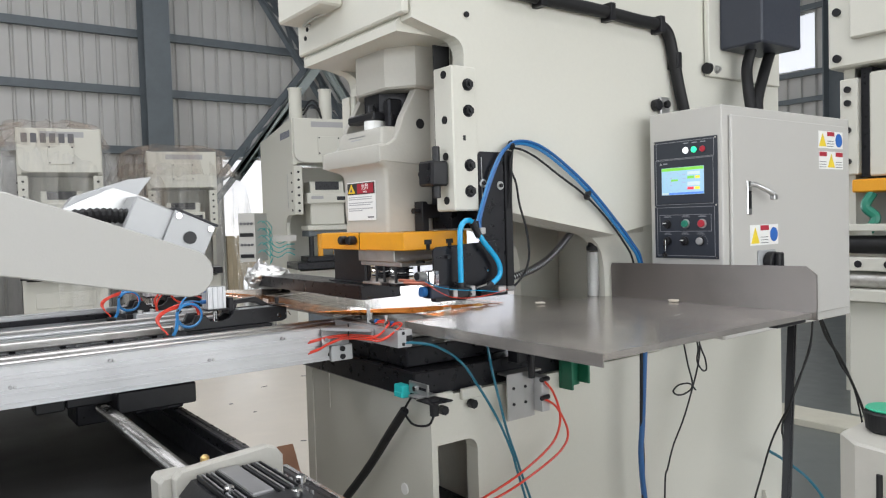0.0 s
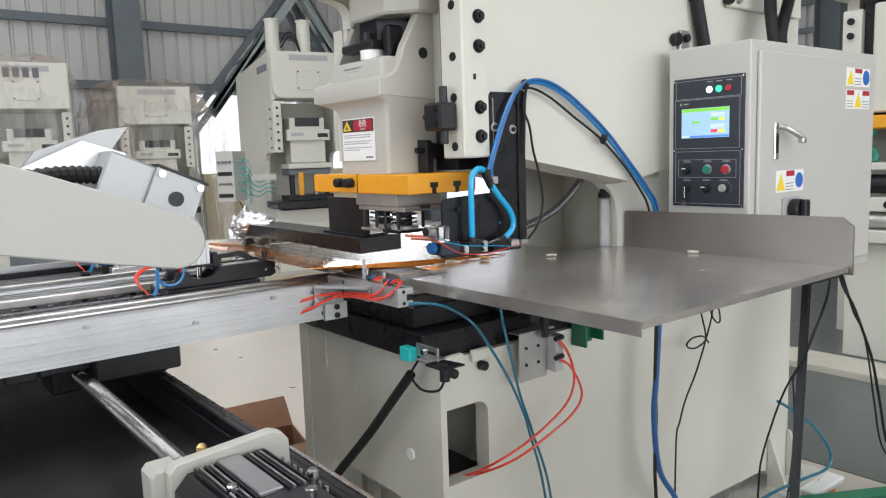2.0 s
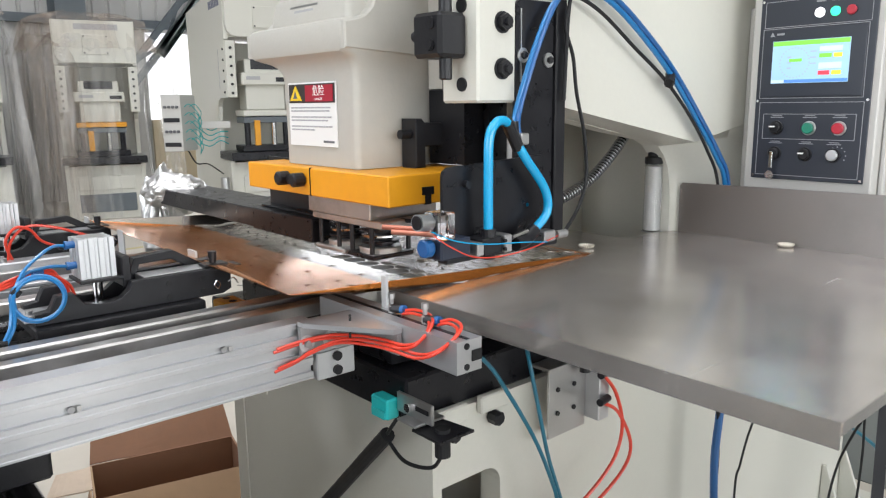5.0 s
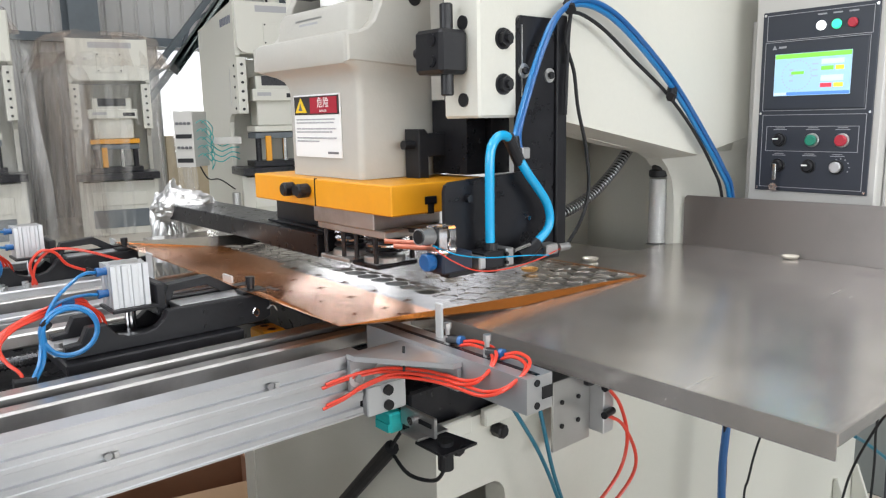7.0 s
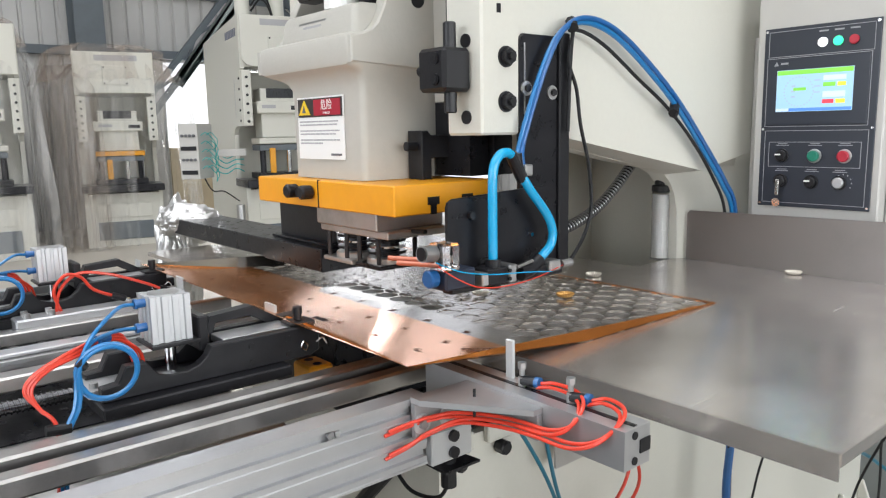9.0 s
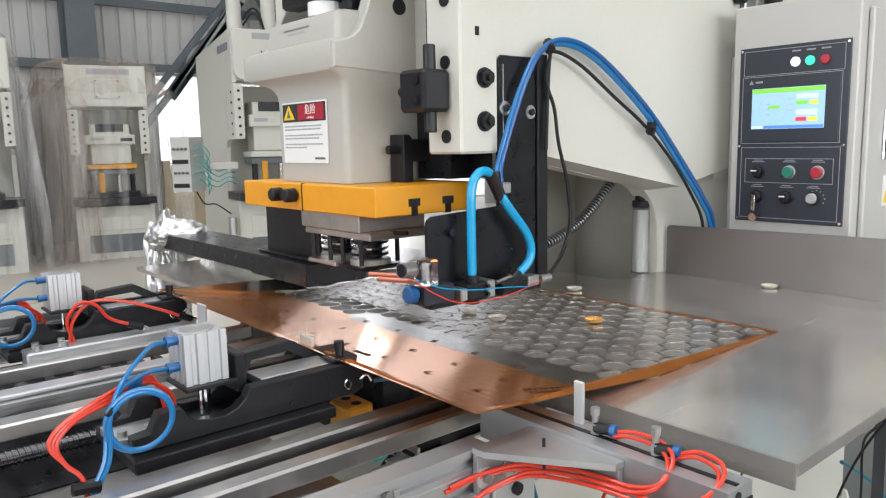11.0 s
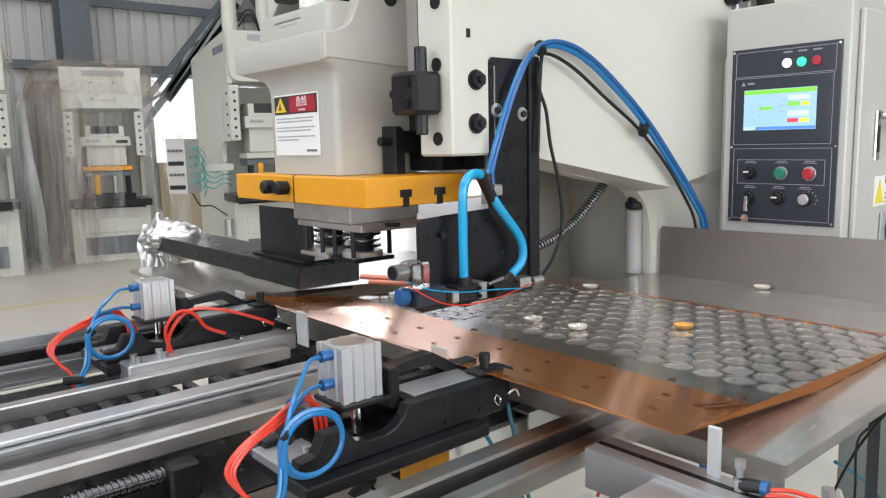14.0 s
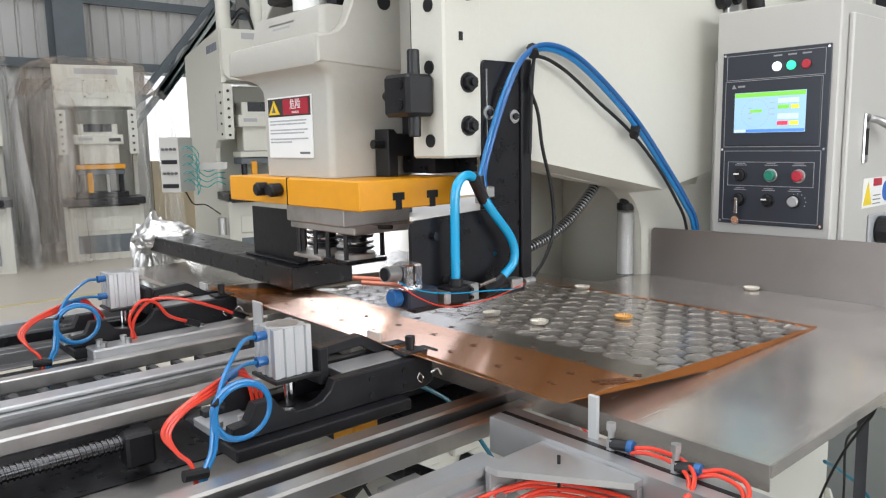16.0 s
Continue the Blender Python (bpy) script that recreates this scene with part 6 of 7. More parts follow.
for k in range(2):
    solid("floor_cable", hose([(2.945 + 0.01 * k, 1.50, 0.884), (3.02 + 0.02 * k, 1.515, 0.81), (3.20, 1.55, 0.70 - 0.02 * k), (3.349, 1.574, 0.576), (3.46 - 0.03 * k, 1.58, 0.44), (3.55 - 0.05 * k, 1.58, 0.25), (3.62 - 0.05 * k, 1.57, 0.05), (3.75, 1.55, FLOOR + 0.006)], 0.0056 - 0.0018 * k, 8, 8), RUBBER, "black cable running from the control cabinet to the floor", "cable", "floor cables", smooth=True)
for gx in (3.05, 3.20):
    part("corner_gusset", prism([(1.70, FLOOR + 0.08), (1.788, FLOOR + 0.08), (1.788, FLOOR + 0.28), (1.775, FLOOR + 0.28)], "x", gx, gx + 0.012, 0.002), CREAM, press)
part("foot_plate", box(3.02, 3.36, 1.69, 1.788, FLOOR + 0.072, FLOOR + 0.09, 0.003), CREAM, press)

# ---- loader arm ----
arm = thing("loader_arm", (0.5, 1.45, FLOOR), "pale grey loader arm with a rounded end and an aluminium head", "loader arm")
GREYP = mat("light_grey_paint", (0.42, 0.415, 0.395), 0.45, grain=0.02, scale=100, bump=0.08, wear=0.08)
tip = [(0.715 + 0.040 * math.cos(radians(a)), 1.196 + 0.040 * math.sin(radians(a))) for a in range(-95, 66, 20)]
part("side_panel", prism([(-0.35, 1.24), (0.446, 1.209), (0.632, 1.171)] + tip + [(0.543, 1.302), (0.451, 1.333), (-0.35, 1.45)], "y", 1.45, 1.462, 0.002), GREYP, arm, "pale grey rounded side panel")
part("side_panel", prism([(-0.35, 1.24), (0.446, 1.209), (0.632, 1.171)] + tip + [(0.543, 1.302), (0.451, 1.333), (-0.35, 1.45)], "y", 1.64, 1.652, 0.002), GREYP, arm)
part("column", box(-0.40, -0.20, 1.40, 1.70, FLOOR, 1.40, 0.01), GREYP, arm)
hd = Matrix.Translation((0.72, 1.53, 1.258)) @ Euler((0, radians(24), 0)).to_matrix().to_4x4()


def turned(x0, x1, y0, y1, z0, z1, bevel=0.001):
    b = box(x0, x1, y0, y1, z0, z1, bevel)
    bmesh.ops.transform(b, matrix=hd, verts=b.verts)
    return b


part("head_plate", turned(-0.035, 0.04, -0.055, -0.048, -0.035, 0.035), HEADALU, arm, "aluminium head plate with screws")
part("head_block", turned(-0.10, 0.038, -0.047, 0.05, -0.03, 0.034, 0.003), HEADALU, arm)
part("head_cap", turned(-0.035, 0.045, -0.052, 0.05, 0.0355, 0.040), BLACKM, arm)
hole = rod((0.005, -0.056, 0.0), (0.005, -0.0585, 0.0), 0.011, 20)
bmesh.ops.transform(hole, matrix=hd, verts=hole.verts)
part("head_hole", hole, BLACK, arm)
for dx, dz in ((-0.027, -0.027), (0.032, -0.027), (-0.027, 0.027), (0.032, 0.027)):
    sc = rod((dx, -0.055, dz), (dx, -0.061, dz), 0.005, 10)
    bmesh.ops.transform(sc, matrix=hd, verts=sc.verts)
    part("screw", sc, CHROME, arm)
part("fin", prism([(0.54, 1.305), (0.66, 1.325), (0.69, 1.365), (0.65, 1.36), (0.56, 1.33)], "y", 1.56, 1.58, 0.001), HEADALU, arm, "folded aluminium fin")
part("fin", prism([(0.52, 1.30), (0.62, 1.345), (0.68, 1.325), (0.66, 1.30)], "y", 1.54, 1.548, 0.001), ZINC, arm)
part("corrugated_hose", hose([(0.50, 1.50, 1.29), (0.58, 1.50, 1.297), (0.64, 1.50, 1.295), (0.68, 1.505, 1.30)], 0.012, 14, 10, ribs=0.12), RUBBER, arm)

# ---- cardboard box on the floor ----
carton = thing("cardboard_box", (1.34, 3.02, FLOOR), "open brown cardboard box with torn flaps on the floor", "box")
cx0, cx1, cy0, cy1, cz = 1.34, 1.80, 3.02, 3.27, 0.15
part("side", box(cx0, cx1, cy1 - 0.006, cy1, FLOOR, cz), CARD_SHADED, carton)
part("side", box(cx0, cx1, cy0, cy0 + 0.006, FLOOR, cz), CARD, carton)
part("side", box(cx0, cx0 + 0.006, cy0 + 0.006, cy1 - 0.006, FLOOR, cz), CARD, carton)
part("side", box(cx1 - 0.006, cx1, cy0 + 0.006, cy1 - 0.006, FLOOR, cz), CARD_SHADED, carton)
part("bottom", box(cx0 + 0.006, cx1 - 0.006, cy0 + 0.006, cy1 - 0.006, FLOOR, FLOOR + 0.006), CARD_SHADED, carton)


def flap(name, pts, material):
    b = bmesh.new()
    vs = [b.verts.new(p) for p in pts]
    b.faces.new(vs)
    bmesh.ops.subdivide_edges(b, edges=b.edges[:], cuts=5, use_grid_fill=True)
    for v in b.verts:
        v.co += Vector((0, 0, 0.012)) * noise.noise(v.co * 9)
    ob = part(name, b, material, carton)
    md = ob.modifiers.new("thickness", "SOLIDIFY")
    md.thickness = 0.005


flap("flap", [(cx0, cy1, cz), (cx1, cy1, cz), (cx1 - 0.01, cy1 + 0.10, cz + 0.10), (cx0 + 0.015, cy1 + 0.09, cz + 0.085)], CARD_SHADED)
flap("flap", [(cx0, cy0, cz), (cx1, cy0, cz), (cx1, cy0 - 0.10, cz - 0.13), (cx0 + 0.02, cy0 - 0.09, cz - 0.14)], CARD)
flap("torn_flap", [(cx0, cy1 - 0.02, cz), (cx0, cy0 + 0.08, cz), (cx0 - 0.13, cy0 + 0.10, cz - 0.02), (cx0 - 0.10, cy1 - 0.06, cz + 0.02)], mat("cardboard_liner", (0.62, 0.50, 0.39), 0.85, grain=0.1, scale=30, bump=0.1, wear=0.3))
flap("torn_flap", [(cx0 - 0.003, cy0 + 0.11, cz), (cx0 - 0.003, cy0 + 0.005, cz), (cx0 - 0.04, cy0 + 0.0, cz - 0.10), (cx0 - 0.035, cy0 + 0.09, cz - 0.15)], CARD)
carton.matrix_basis = pose(1.258, 3.140, FLOOR, 0, 0, -13)


# ---- other presses in the hall ----
def far_press(x, y, turn, s, W, label, depth=1.5, slope=0.0, tool=None):
    """A C-frame press of its own size: front at local x 0, base at z 0."""
    p = thing("hall_press", (0, 0, 0), label, "press", "hall presses")
    w = W / 2
    T, G, H, TOP = 0.90 * s, 1.52 * s, 2.17 * s, 2.77 * s
    side = [(0.02, 0), (0.02, T - 0.1), (0.45, T - 0.1), (0.45, G - 0.10), (0.40, G - 0.03), (0.30, G), (0.03, G), (0.03, H - 0.02), (0.0, H), (0.0, TOP), (depth, TOP - slope), (depth, 0)]
    for a in (-w, w - 0.05):
        b = prism(side, "y", a, a + 0.05)
        bmesh.ops.triangulate(b, faces=[f for f in b.faces if len(f.verts) > 4])
        part("side_plate", b, CREAM, p)
    part("head", box(0.01, 0.9, -w + 0.05, w - 0.05, H + 0.02, TOP - 0.02), CREAM, p)
    part("roof", box(0.9, depth, -w + 0.05, w - 0.05, TOP - slope - 0.14, TOP - slope - 0.10), CREAM, p)
    cov = [(-w + 0.01, TOP - 0.01), (-w + 0.01, H + 0.02)] + [(w - 0.13 + 0.12 * math.sin(radians(a)), H + 0.14 - 0.12 * math.cos(radians(a))) for a in (0, 30, 60, 90)] + [(w - 0.01, TOP - 0.01)]
    part("cover", prism(cov, "x", -0.06, -0.002, 0.006), CREAM, p)
    plate = part("cover_plate", box(-0.075, -0.061, -0.16, 0.14, H + 0.12, H + 0.36, 0.004), CREAM, p)
    for a in (-0.14, 0.12):
        for c in (0.14, 0.34):
            part("screw", rod((-0.075, a, H + c), (-0.08, a, H + c), 0.010, 8), BLACK, plate)
    part("back", box(0.62, 0.68, -w + 0.05, w - 0.05, 0, H), CREAM, p)
    part("base", box(0.03, 0.6, -w + 0.05, w - 0.05, 0, T - 0.12), CREAM, p)
    part("base_panel", box(0.012, 0.03, -w + 0.14, w - 0.14, 0.42 * s, 0.62 * s, 0.004), CREAM, p)
    part("base_panel", box(0.012, 0.03, -w + 0.14, w - 0.14, 0.10 * s, 0.36 * s, 0.004), GREYSTEEL, p)
    part("slide", box(0.05, 0.35, -w * 0.5, w * 0.5, 1.38 * s, 1.95 * s, 0.01), CREAM, p)
    part("slide_shelf", box(0.0, 0.36, -w * 0.62, w * 0.62, 1.66 * s, 1.80 * s, 0.012), CREAM, p)
    part("slide_hollow", box(0.045, 0.05, -w * 0.35, w * 0.35, 1.84 * s, 1.95 * s), BLACKM, p)
    part("counter", box(-0.004, 0.001, -w * 0.55, -w * 0.25, 1.70 * s, 1.75 * s), BLACKM, p)
    part("model_plate", box(-0.004, 0.001, w * 0.15, w * 0.5, 1.72 * s, 1.76 * s), INKG, p)
    for a in (-w + 0.06, w - 0.06):
        g = part("gib", box(-0.02, 0.05, a - 0.055, a + 0.055, G, H - 0.02, 0.005), CREAM, p)
        for j in range(6):
            part("bolt", rod((-0.02, a, G + 0.05 + 0.1 * s * j), (-0.035, a, G + 0.05 + 0.1 * s * j), 0.016, 8), BLACK, g)
    sg = part("side_groove", box(0.30, 0.306, w, w + 0.003, G + 0.1, H - 0.1), INKG, p)
    for j in range(5):
        part("side_bolt", rod((0.07, w, G + 0.06 + 0.12 * s * j), (0.07, w + 0.012, G + 0.06 + 0.12 * s * j), 0.014, 8), BLACK, p)
    part("bolster", box(-0.14, 0.44, -w - 0.02, w + 0.02, T - 0.09, T, 0.006), BLACKM, p)
    part("tool_plate", box(0.0, 0.36, -w * 0.62, w * 0.62, 1.31 * s, 1.375 * s, 0.005), tool or CREAM, p)
    part("lower_die", box(0.02, 0.36, -w * 0.66, w * 0.66, T + 0.002, T + 0.07, 0.004), BLACKM, p)
    part("upper_die", box(0.02, 0.36, -w * 0.60, w * 0.60, 1.23 * s, 1.30 * s, 0.004), GREYSTEEL, p)
    for a in (-0.5, 0.5):
        part("die_post", rod((0.08, a * w, T + 0.07), (0.08, a * w, 1.23 * s), 0.035, 14), BLACKM, p)
    part("yellow_post", box(-0.02, 0.02, w * 0.22, w * 0.36, T + 0.07, 1.26 * s, 0.004), YELLOW, p, "yellow guard post")
    part("chrome_post", rod((0.03, -w * 0.15, T + 0.07), (0.03, -w * 0.15, 1.23 * s), 0.03, 14), CHROME, p)
    part("maker_bar", box(-0.0605, -0.0600 - 0.003, -0.28, 0.22, TOP - 0.12, TOP - 0.05), INKG, p)
    p.matrix_basis = pose(x, y, FLOOR, 0, 0, turn)
    return p


SLATE = mat("slate_print", (0.16, 0.17, 0.22), 0.6)
p2 = far_press(4.96, 8.92, 79, 1.0, 0.92, "cream C-frame press with balance cylinders standing across the hall", depth=1.9, slope=0.13)
for a in (-0.09, 0.42 - 0.10):
    part("balance_cylinder", rod((0.30, a, 2.72), (0.30, a, 3.18), 0.085, 24), CREAM, p2, smooth=True)
    part("cylinder_cap", rod((0.30, a, 3.18), (0.30, a, 3.20), 0.095, 24), CREAM, p2)
for a in (0.0, 0.06):
    part("air_line", hose([(0.3, 0.22, 2.85 + a), (0.25, 0.12, 2.98 + a), (0.2, 0.05, 2.92 + a), (0.22, -0.02, 2.76)], 0.012, 6, 6), RUBBER, p2)
for k in range(7):
    part("maker_letter", box(0.12 + 0.075 * k, 0.175 + 0.075 * k, 0.4605, 0.463, 2.54, 2.63), SLATE, p2)
cb = part("control_box", box(-0.17, 0.17, -0.11, 0.11, 0.95, 1.55, 0.006), CAB, p2, "cream control box with rows of switches")
cb.matrix_basis = pose(-0.10, 1.02, 0, 0, 0, -38)
ORG[cb] = Vector((0, 0, 0))
part("box_arm", box(-0.06, 0.02, 0.461, 1.0, 1.18, 1.26, 0.004), CAB, p2)
for r in range(4):
    if r % 2:
        for c in range(4):
            part("switch", rod((-0.17, -0.07 + 0.045 * c, 1.03 + 0.13 * r), (-0.19, -0.07 + 0.045 * c, 1.03 + 0.13 * r), 0.016, 8), INK, cb)
    else:
        part("terminal_row", box(-0.178, -0.17, -0.09, 0.09, 1.0 + 0.13 * r, 1.045 + 0.13 * r), BLACK, cb)
for c in range(5):
    for r in range(2):
        z = 1.06 + 0.09 * c
        part("air_line", hose([(-0.10 + 0.12 * r, -0.112, z), (-0.07 + 0.12 * r, -0.16, z + 0.03), (0.02 + 0.10 * r, -0.19, z - 0.04), (0.12 + 0.05 * r, -0.17, z - 0.09), (0.16, -0.14, z - 0.16)], 0.0045, 5, 6), TEAL, cb)
for c in range(4):
    part("hose", hose([(-0.02, 0.80, 1.02 + 0.08 * c), (0.02, 0.68, 0.98 + 0.06 * c), (-0.04, 0.58, 1.04 + 0.05 * c), (0.03, 0.47, 1.0 + 0.07 * c)], 0.006, 6, 6), TEAL, p2)
part("hose", hose([(-0.08, 0.95, 0.95), (-0.05, 0.86, 0.80), (0.0, 0.72, 0.78), (-0.02, 0.56, 0.66)], 0.008, 6, 6), RUBBER, p2)
part("filter_bowl", rod((-0.02, 0.55, 0.42), (-0.02, 0.55, 0.62), 0.05, 14), ZINC, p2)

def film_material(name, colour, lo, hi):
    """Clear film: mostly see-through, whiter along vertical creases."""
    m = mat(name, colour, 0.22)
    nt = m.node_tree
    co = nt.nodes.new("ShaderNodeTexCoord")
    mp = nt.nodes.new("ShaderNodeMapping")
    mp.inputs["Scale"].default_value = (3.5, 3.5, 0.5)
    n = nt.nodes.new("ShaderNodeTexNoise")
    n.inputs["Scale"].default_value, n.inputs["Detail"].default_value, n.inputs["Distortion"].default_value = 1.6, 6, 0.8
    mr = nt.nodes.new("ShaderNodeMapRange")
    mr.inputs[1].default_value, mr.inputs[2].default_value, mr.inputs[3].default_value, mr.inputs[4].default_value = 0.42, 0.72, lo, hi
    nt.links.new(co.outputs["Object"], mp.inputs[0])
    nt.links.new(mp.outputs[0], n.inputs["Vector"])
    nt.links.new(n.outputs["Fac"], mr.inputs[0])
    nt.links.new(mr.outputs[0], nt.nodes["Principled BSDF"].inputs["Alpha"])
    return m


FILM = film_material("plastic_film", (0.76, 0.75, 0.73), 0.04, 0.34)
FILM2 = film_material("brown_film", (0.52, 0.42, 0.34), 0.10, 0.40)


def film(x, y, w, d, z0, z1, seed, material, name="plastic_wrap", label="clear wrinkled plastic film draped over a press", gap=(9, 9), lean=0.12):
    """A draped cover with vertical folds, open below, and parted over an angle."""
    b = bmesh.new()
    n, rings = 128, []
    levels = 16
    for j in range(levels + 1):
        v = j / levels
        z = z0 + (z1 - z0) * v
        fall = 1.0 if v < 0.80 else math.cos((v - 0.80) / 0.20 * 1.3)
        ring = []
        for i in range(n):
            a = 2 * math.pi * i / n
            c, s = math.cos(a), math.sin(a)
            q = max(abs(c), abs(s))
            f = (1 + 0.12 * (1 - v) * noise.noise(Vector((c * 3, s * 3, seed))) + 0.06 * (1.15 - v) * math.sin(a * 23 + 3 * noise.noise(Vector((c * 2, s * 2, v * 2 + seed)))) + 0.03 * noise.noise(Vector((c * 9, s * 9, seed + v * 3)))) * (1 + lean * (1 - v))
            ring.append(b.verts.new((x + w / 2 * c / q ** 0.8 * f * (0.3 + 0.7 * fall), y + d / 2 * s / q ** 0.8 * f * (0.3 + 0.7 * fall), z + 0.05 * noise.noise(Vector((c * 4, s * 4, seed + v))) + 0.03 * noise.noise(Vector((c * 11, s * 11, seed))))))
        rings.append(ring)
    wrap = thing(name, (x, y, z0), label, "plastic wrap", "plastic wraps")
    co = [[v.co.copy() for v in r] for r in rings]
    b.free()

    def sheet_of(first, last, nm, lid=False):
        m = bmesh.new()
        vs = [[m.verts.new(c) for c in r] for r in co[first:last + 1]]
        for j, (r0, r1) in enumerate(zip(vs, vs[1:])):
            for i in range(n):
                a = math.degrees(2 * math.pi * i / n)
                if gap[0] < a < gap[1] and j + first < levels * 0.55:
                    continue
                m.faces.new((r0[i], r0[(i + 1) % n], r1[(i + 1) % n], r1[i]))
        if lid:
            m.faces.new(vs[-1])
        part(nm, m, material, wrap, smooth=True)

    sheet_of(0, 12, "skirt")
    sheet_of(12, levels, "hood", True)
    return wrap


pa = far_press(2.1, 10.75, 82, 0.98, 0.98, "cream press under clear plastic film with a brown top", depth=1.3)
for k in range(6):
    part("model_letter", box(-0.066, -0.062, 0.36 - 0.105 * k, 0.43 - 0.105 * k, 2.52, 2.64), INK, pa)
film(2.05, 11.4, 1.45, 1.55, FLOOR + 0.03, 2.62, 1.0, FILM, gap=(215, 262))
film(2.05, 11.4, 1.15, 1.30, 2.35, 2.72, 4.0, FILM2, label="brown film cap over a wrapped press")
pb = far_press(3.72, 11.0, 76, 0.90, 0.95, "cream press under brown and clear plastic film", depth=1.3, tool=YELLOW)
film(3.90, 11.55, 1.50, 1.50, FLOOR + 0.03, 2.36, 9.0, FILM, gap=(262, 300))
film(3.72, 11.6, 1.25, 1.40, 2.02, 2.48, 12.0, FILM2, label="brown film cap over a wrapped press")
film(3.2, 11.5, 0.55, 1.3, FLOOR + 0.03, 2.2, 19.0, FILM2, label="brown film hanging between two wrapped presses")
pc = far_press(0.45, 10.6, 84, 0.93, 0.95, "cream press wrapped in clear plastic film", depth=1.3)
film(0.45, 11.2, 1.4, 1.5, FLOOR + 0.03, 2.5, 15.0, FILM)

# press and roller feeder beyond the cabinet
p3 = thing("hall_press", (6.0, 2.0, FLOOR), "tall cream press with an orange tool plate beyond the cabinet", "press", "hall presses")
part("head", box(6.0, 8.2, 0.9, 2.93, 2.31, 4.1, 0.015), CREAM, p3)
part("head_cover", box(5.94, 5.998, 1.15, 2.75, 2.50, 3.8, 0.012), CREAM, p3)
for hz in (2.38, 2.72):
    part("bolt", rod((6.0, 2.86, hz), (5.98, 2.86, hz), 0.03, 12), BLACK, p3)
part("side_plate", box(6.12, 8.2, 2.79, 2.87, FLOOR, 2.31), CREAM, p3)
part("side_plate", box(6.12, 8.2, 0.95, 1.03, FLOOR, 2.31), CREAM, p3)
part("gib", box(6.05, 6.14, 2.74, 2.87, 1.52, 2.23, 0.008), CREAM, p3)
for hz in (1.62, 1.85, 2.05, 2.15):
    part("bolt", rod((6.05, 2.81, hz), (6.03, 2.81, hz), 0.024, 12), BLACK, p3)
part("guide", box(6.10, 6.5, 2.66, 2.738, 1.5, 2.30), BLACKM, p3)
part("slide", box(6.02, 6.6, 1.3, 2.65, 1.50, 2.25, 0.012), CREAM, p3)
part("tool_plate", box(5.96, 6.6, 1.1, 2.75, 1.385, 1.48, 0.01), YELLOW, p3, "orange tool plate")
part("base", box(6.1, 8.2, 1.035, 2.785, FLOOR, 0.95), CREAM, p3)
part("back", box(7.2, 7.3, 1.04, 2.78, 0.96, 2.30), CREAM, p3)
part("bolster", box(5.98, 7.1, 1.04, 2.775, 0.952, 1.03, 0.008), BLACKM, p3)
part("hose", hose([(6.0, 2.62, 1.38), (5.98, 2.66, 1.28), (6.0, 2.60, 1.2), (5.97, 2.64, 1.1)], 0.035, 6, 8), GREENP, p3, "green hose", True)
rollers = thing("roller_feeder", (5.4, 2.2, FLOOR), "cream roller feeder with dark rollers beside a press", "feeder")
part("side", box(5.35, 5.85, 2.56, 2.61, 0.62, 1.16, 0.01), CREAM, rollers)
part("side", box(5.35, 5.85, 1.2, 1.25, 0.62, 1.16, 0.01), CREAM, rollers)
part("roller", rod((5.46, 1.25, 1.03), (5.46, 2.56, 1.03), 0.06, 24), RUBBER, rollers, smooth=True)
part("roller", rod((5.46, 1.25, 0.80), (5.46, 2.56, 0.80), 0.055, 24), TOOL, rollers, smooth=True)
part("beam", box(5.38, 5.55, 1.15, 2.62, 1.12, 1.165, 0.006), CREAM, rollers)
part("beam", box(5.38, 5.55, 1.15, 2.62, 0.86, 0.95, 0.006), CREAM, rollers)
part("beam", box(5.36, 5.55, 1.15, 2.62, 0.66, 0.74, 0.006), CREAM, rollers)
for j in range(6):
    part("hole", rod((5.379, 1.55 + 0.18 * j, 0.905), (5.376, 1.55 + 0.18 * j, 0.905), 0.024, 14), BLACK, rollers)
part("stand", box(5.45, 5.85, 1.3, 2.54, FLOOR, 0.655, 0.01), CREAM, rollers)
solid("kerb", box(4.94, 5.25, -4.0, 5.2, FLOOR, FLOOR + 0.05, 0.006), mat("pale_kerb", (0.50, 0.48, 0.40), 0.7, grain=0.1, scale=15, wear=0.3), "pale concrete kerb strip across the floor", "kerb", kind="structure")
crate = thing("pedestal", (1.68, 0.62, FLOOR), "cream sheet metal pedestal with louvre vents", "pedestal")
part("body", prism([(1.541, 0.776), (1.95, 0.79), (1.95, 0.40), (1.43, 0.40), (1.495, 0.733)], "z", FLOOR, 0.91, 0.004), CREAM_DARK, crate)
for j in range(4):
    u = 0.12 + 0.22 * j
    vx, vy = 1.495 - 0.065 * u, 0.733 - 0.333 * u
    part("vent", rod((vx - 0.002, vy, 0.823), (vx - 0.002, vy, 0.872), 0.0045, 10), RUBBER, crate)
pot = thing("pot", (1.593, 0.722, 0.91), "black round pot with a green lid standing on the pedestal", "pot")
part("pot", rod((1.593, 0.722, 0.9105), (1.593, 0.722, 0.945), 0.034, 32, bevel=0.004, r2=0.038), RUBBER, pot)
part("lid", rod((1.593, 0.722, 0.9455), (1.593, 0.722, 0.950), 0.035, 32, bevel=0.002), mat("green_lid", (0.02, 0.35, 0.20), 0.4), pot)
pad = thing("anti_vibration_pad", (3.3, 1.71, FLOOR), "white and orange anti-vibration pad under the press foot", "pad")
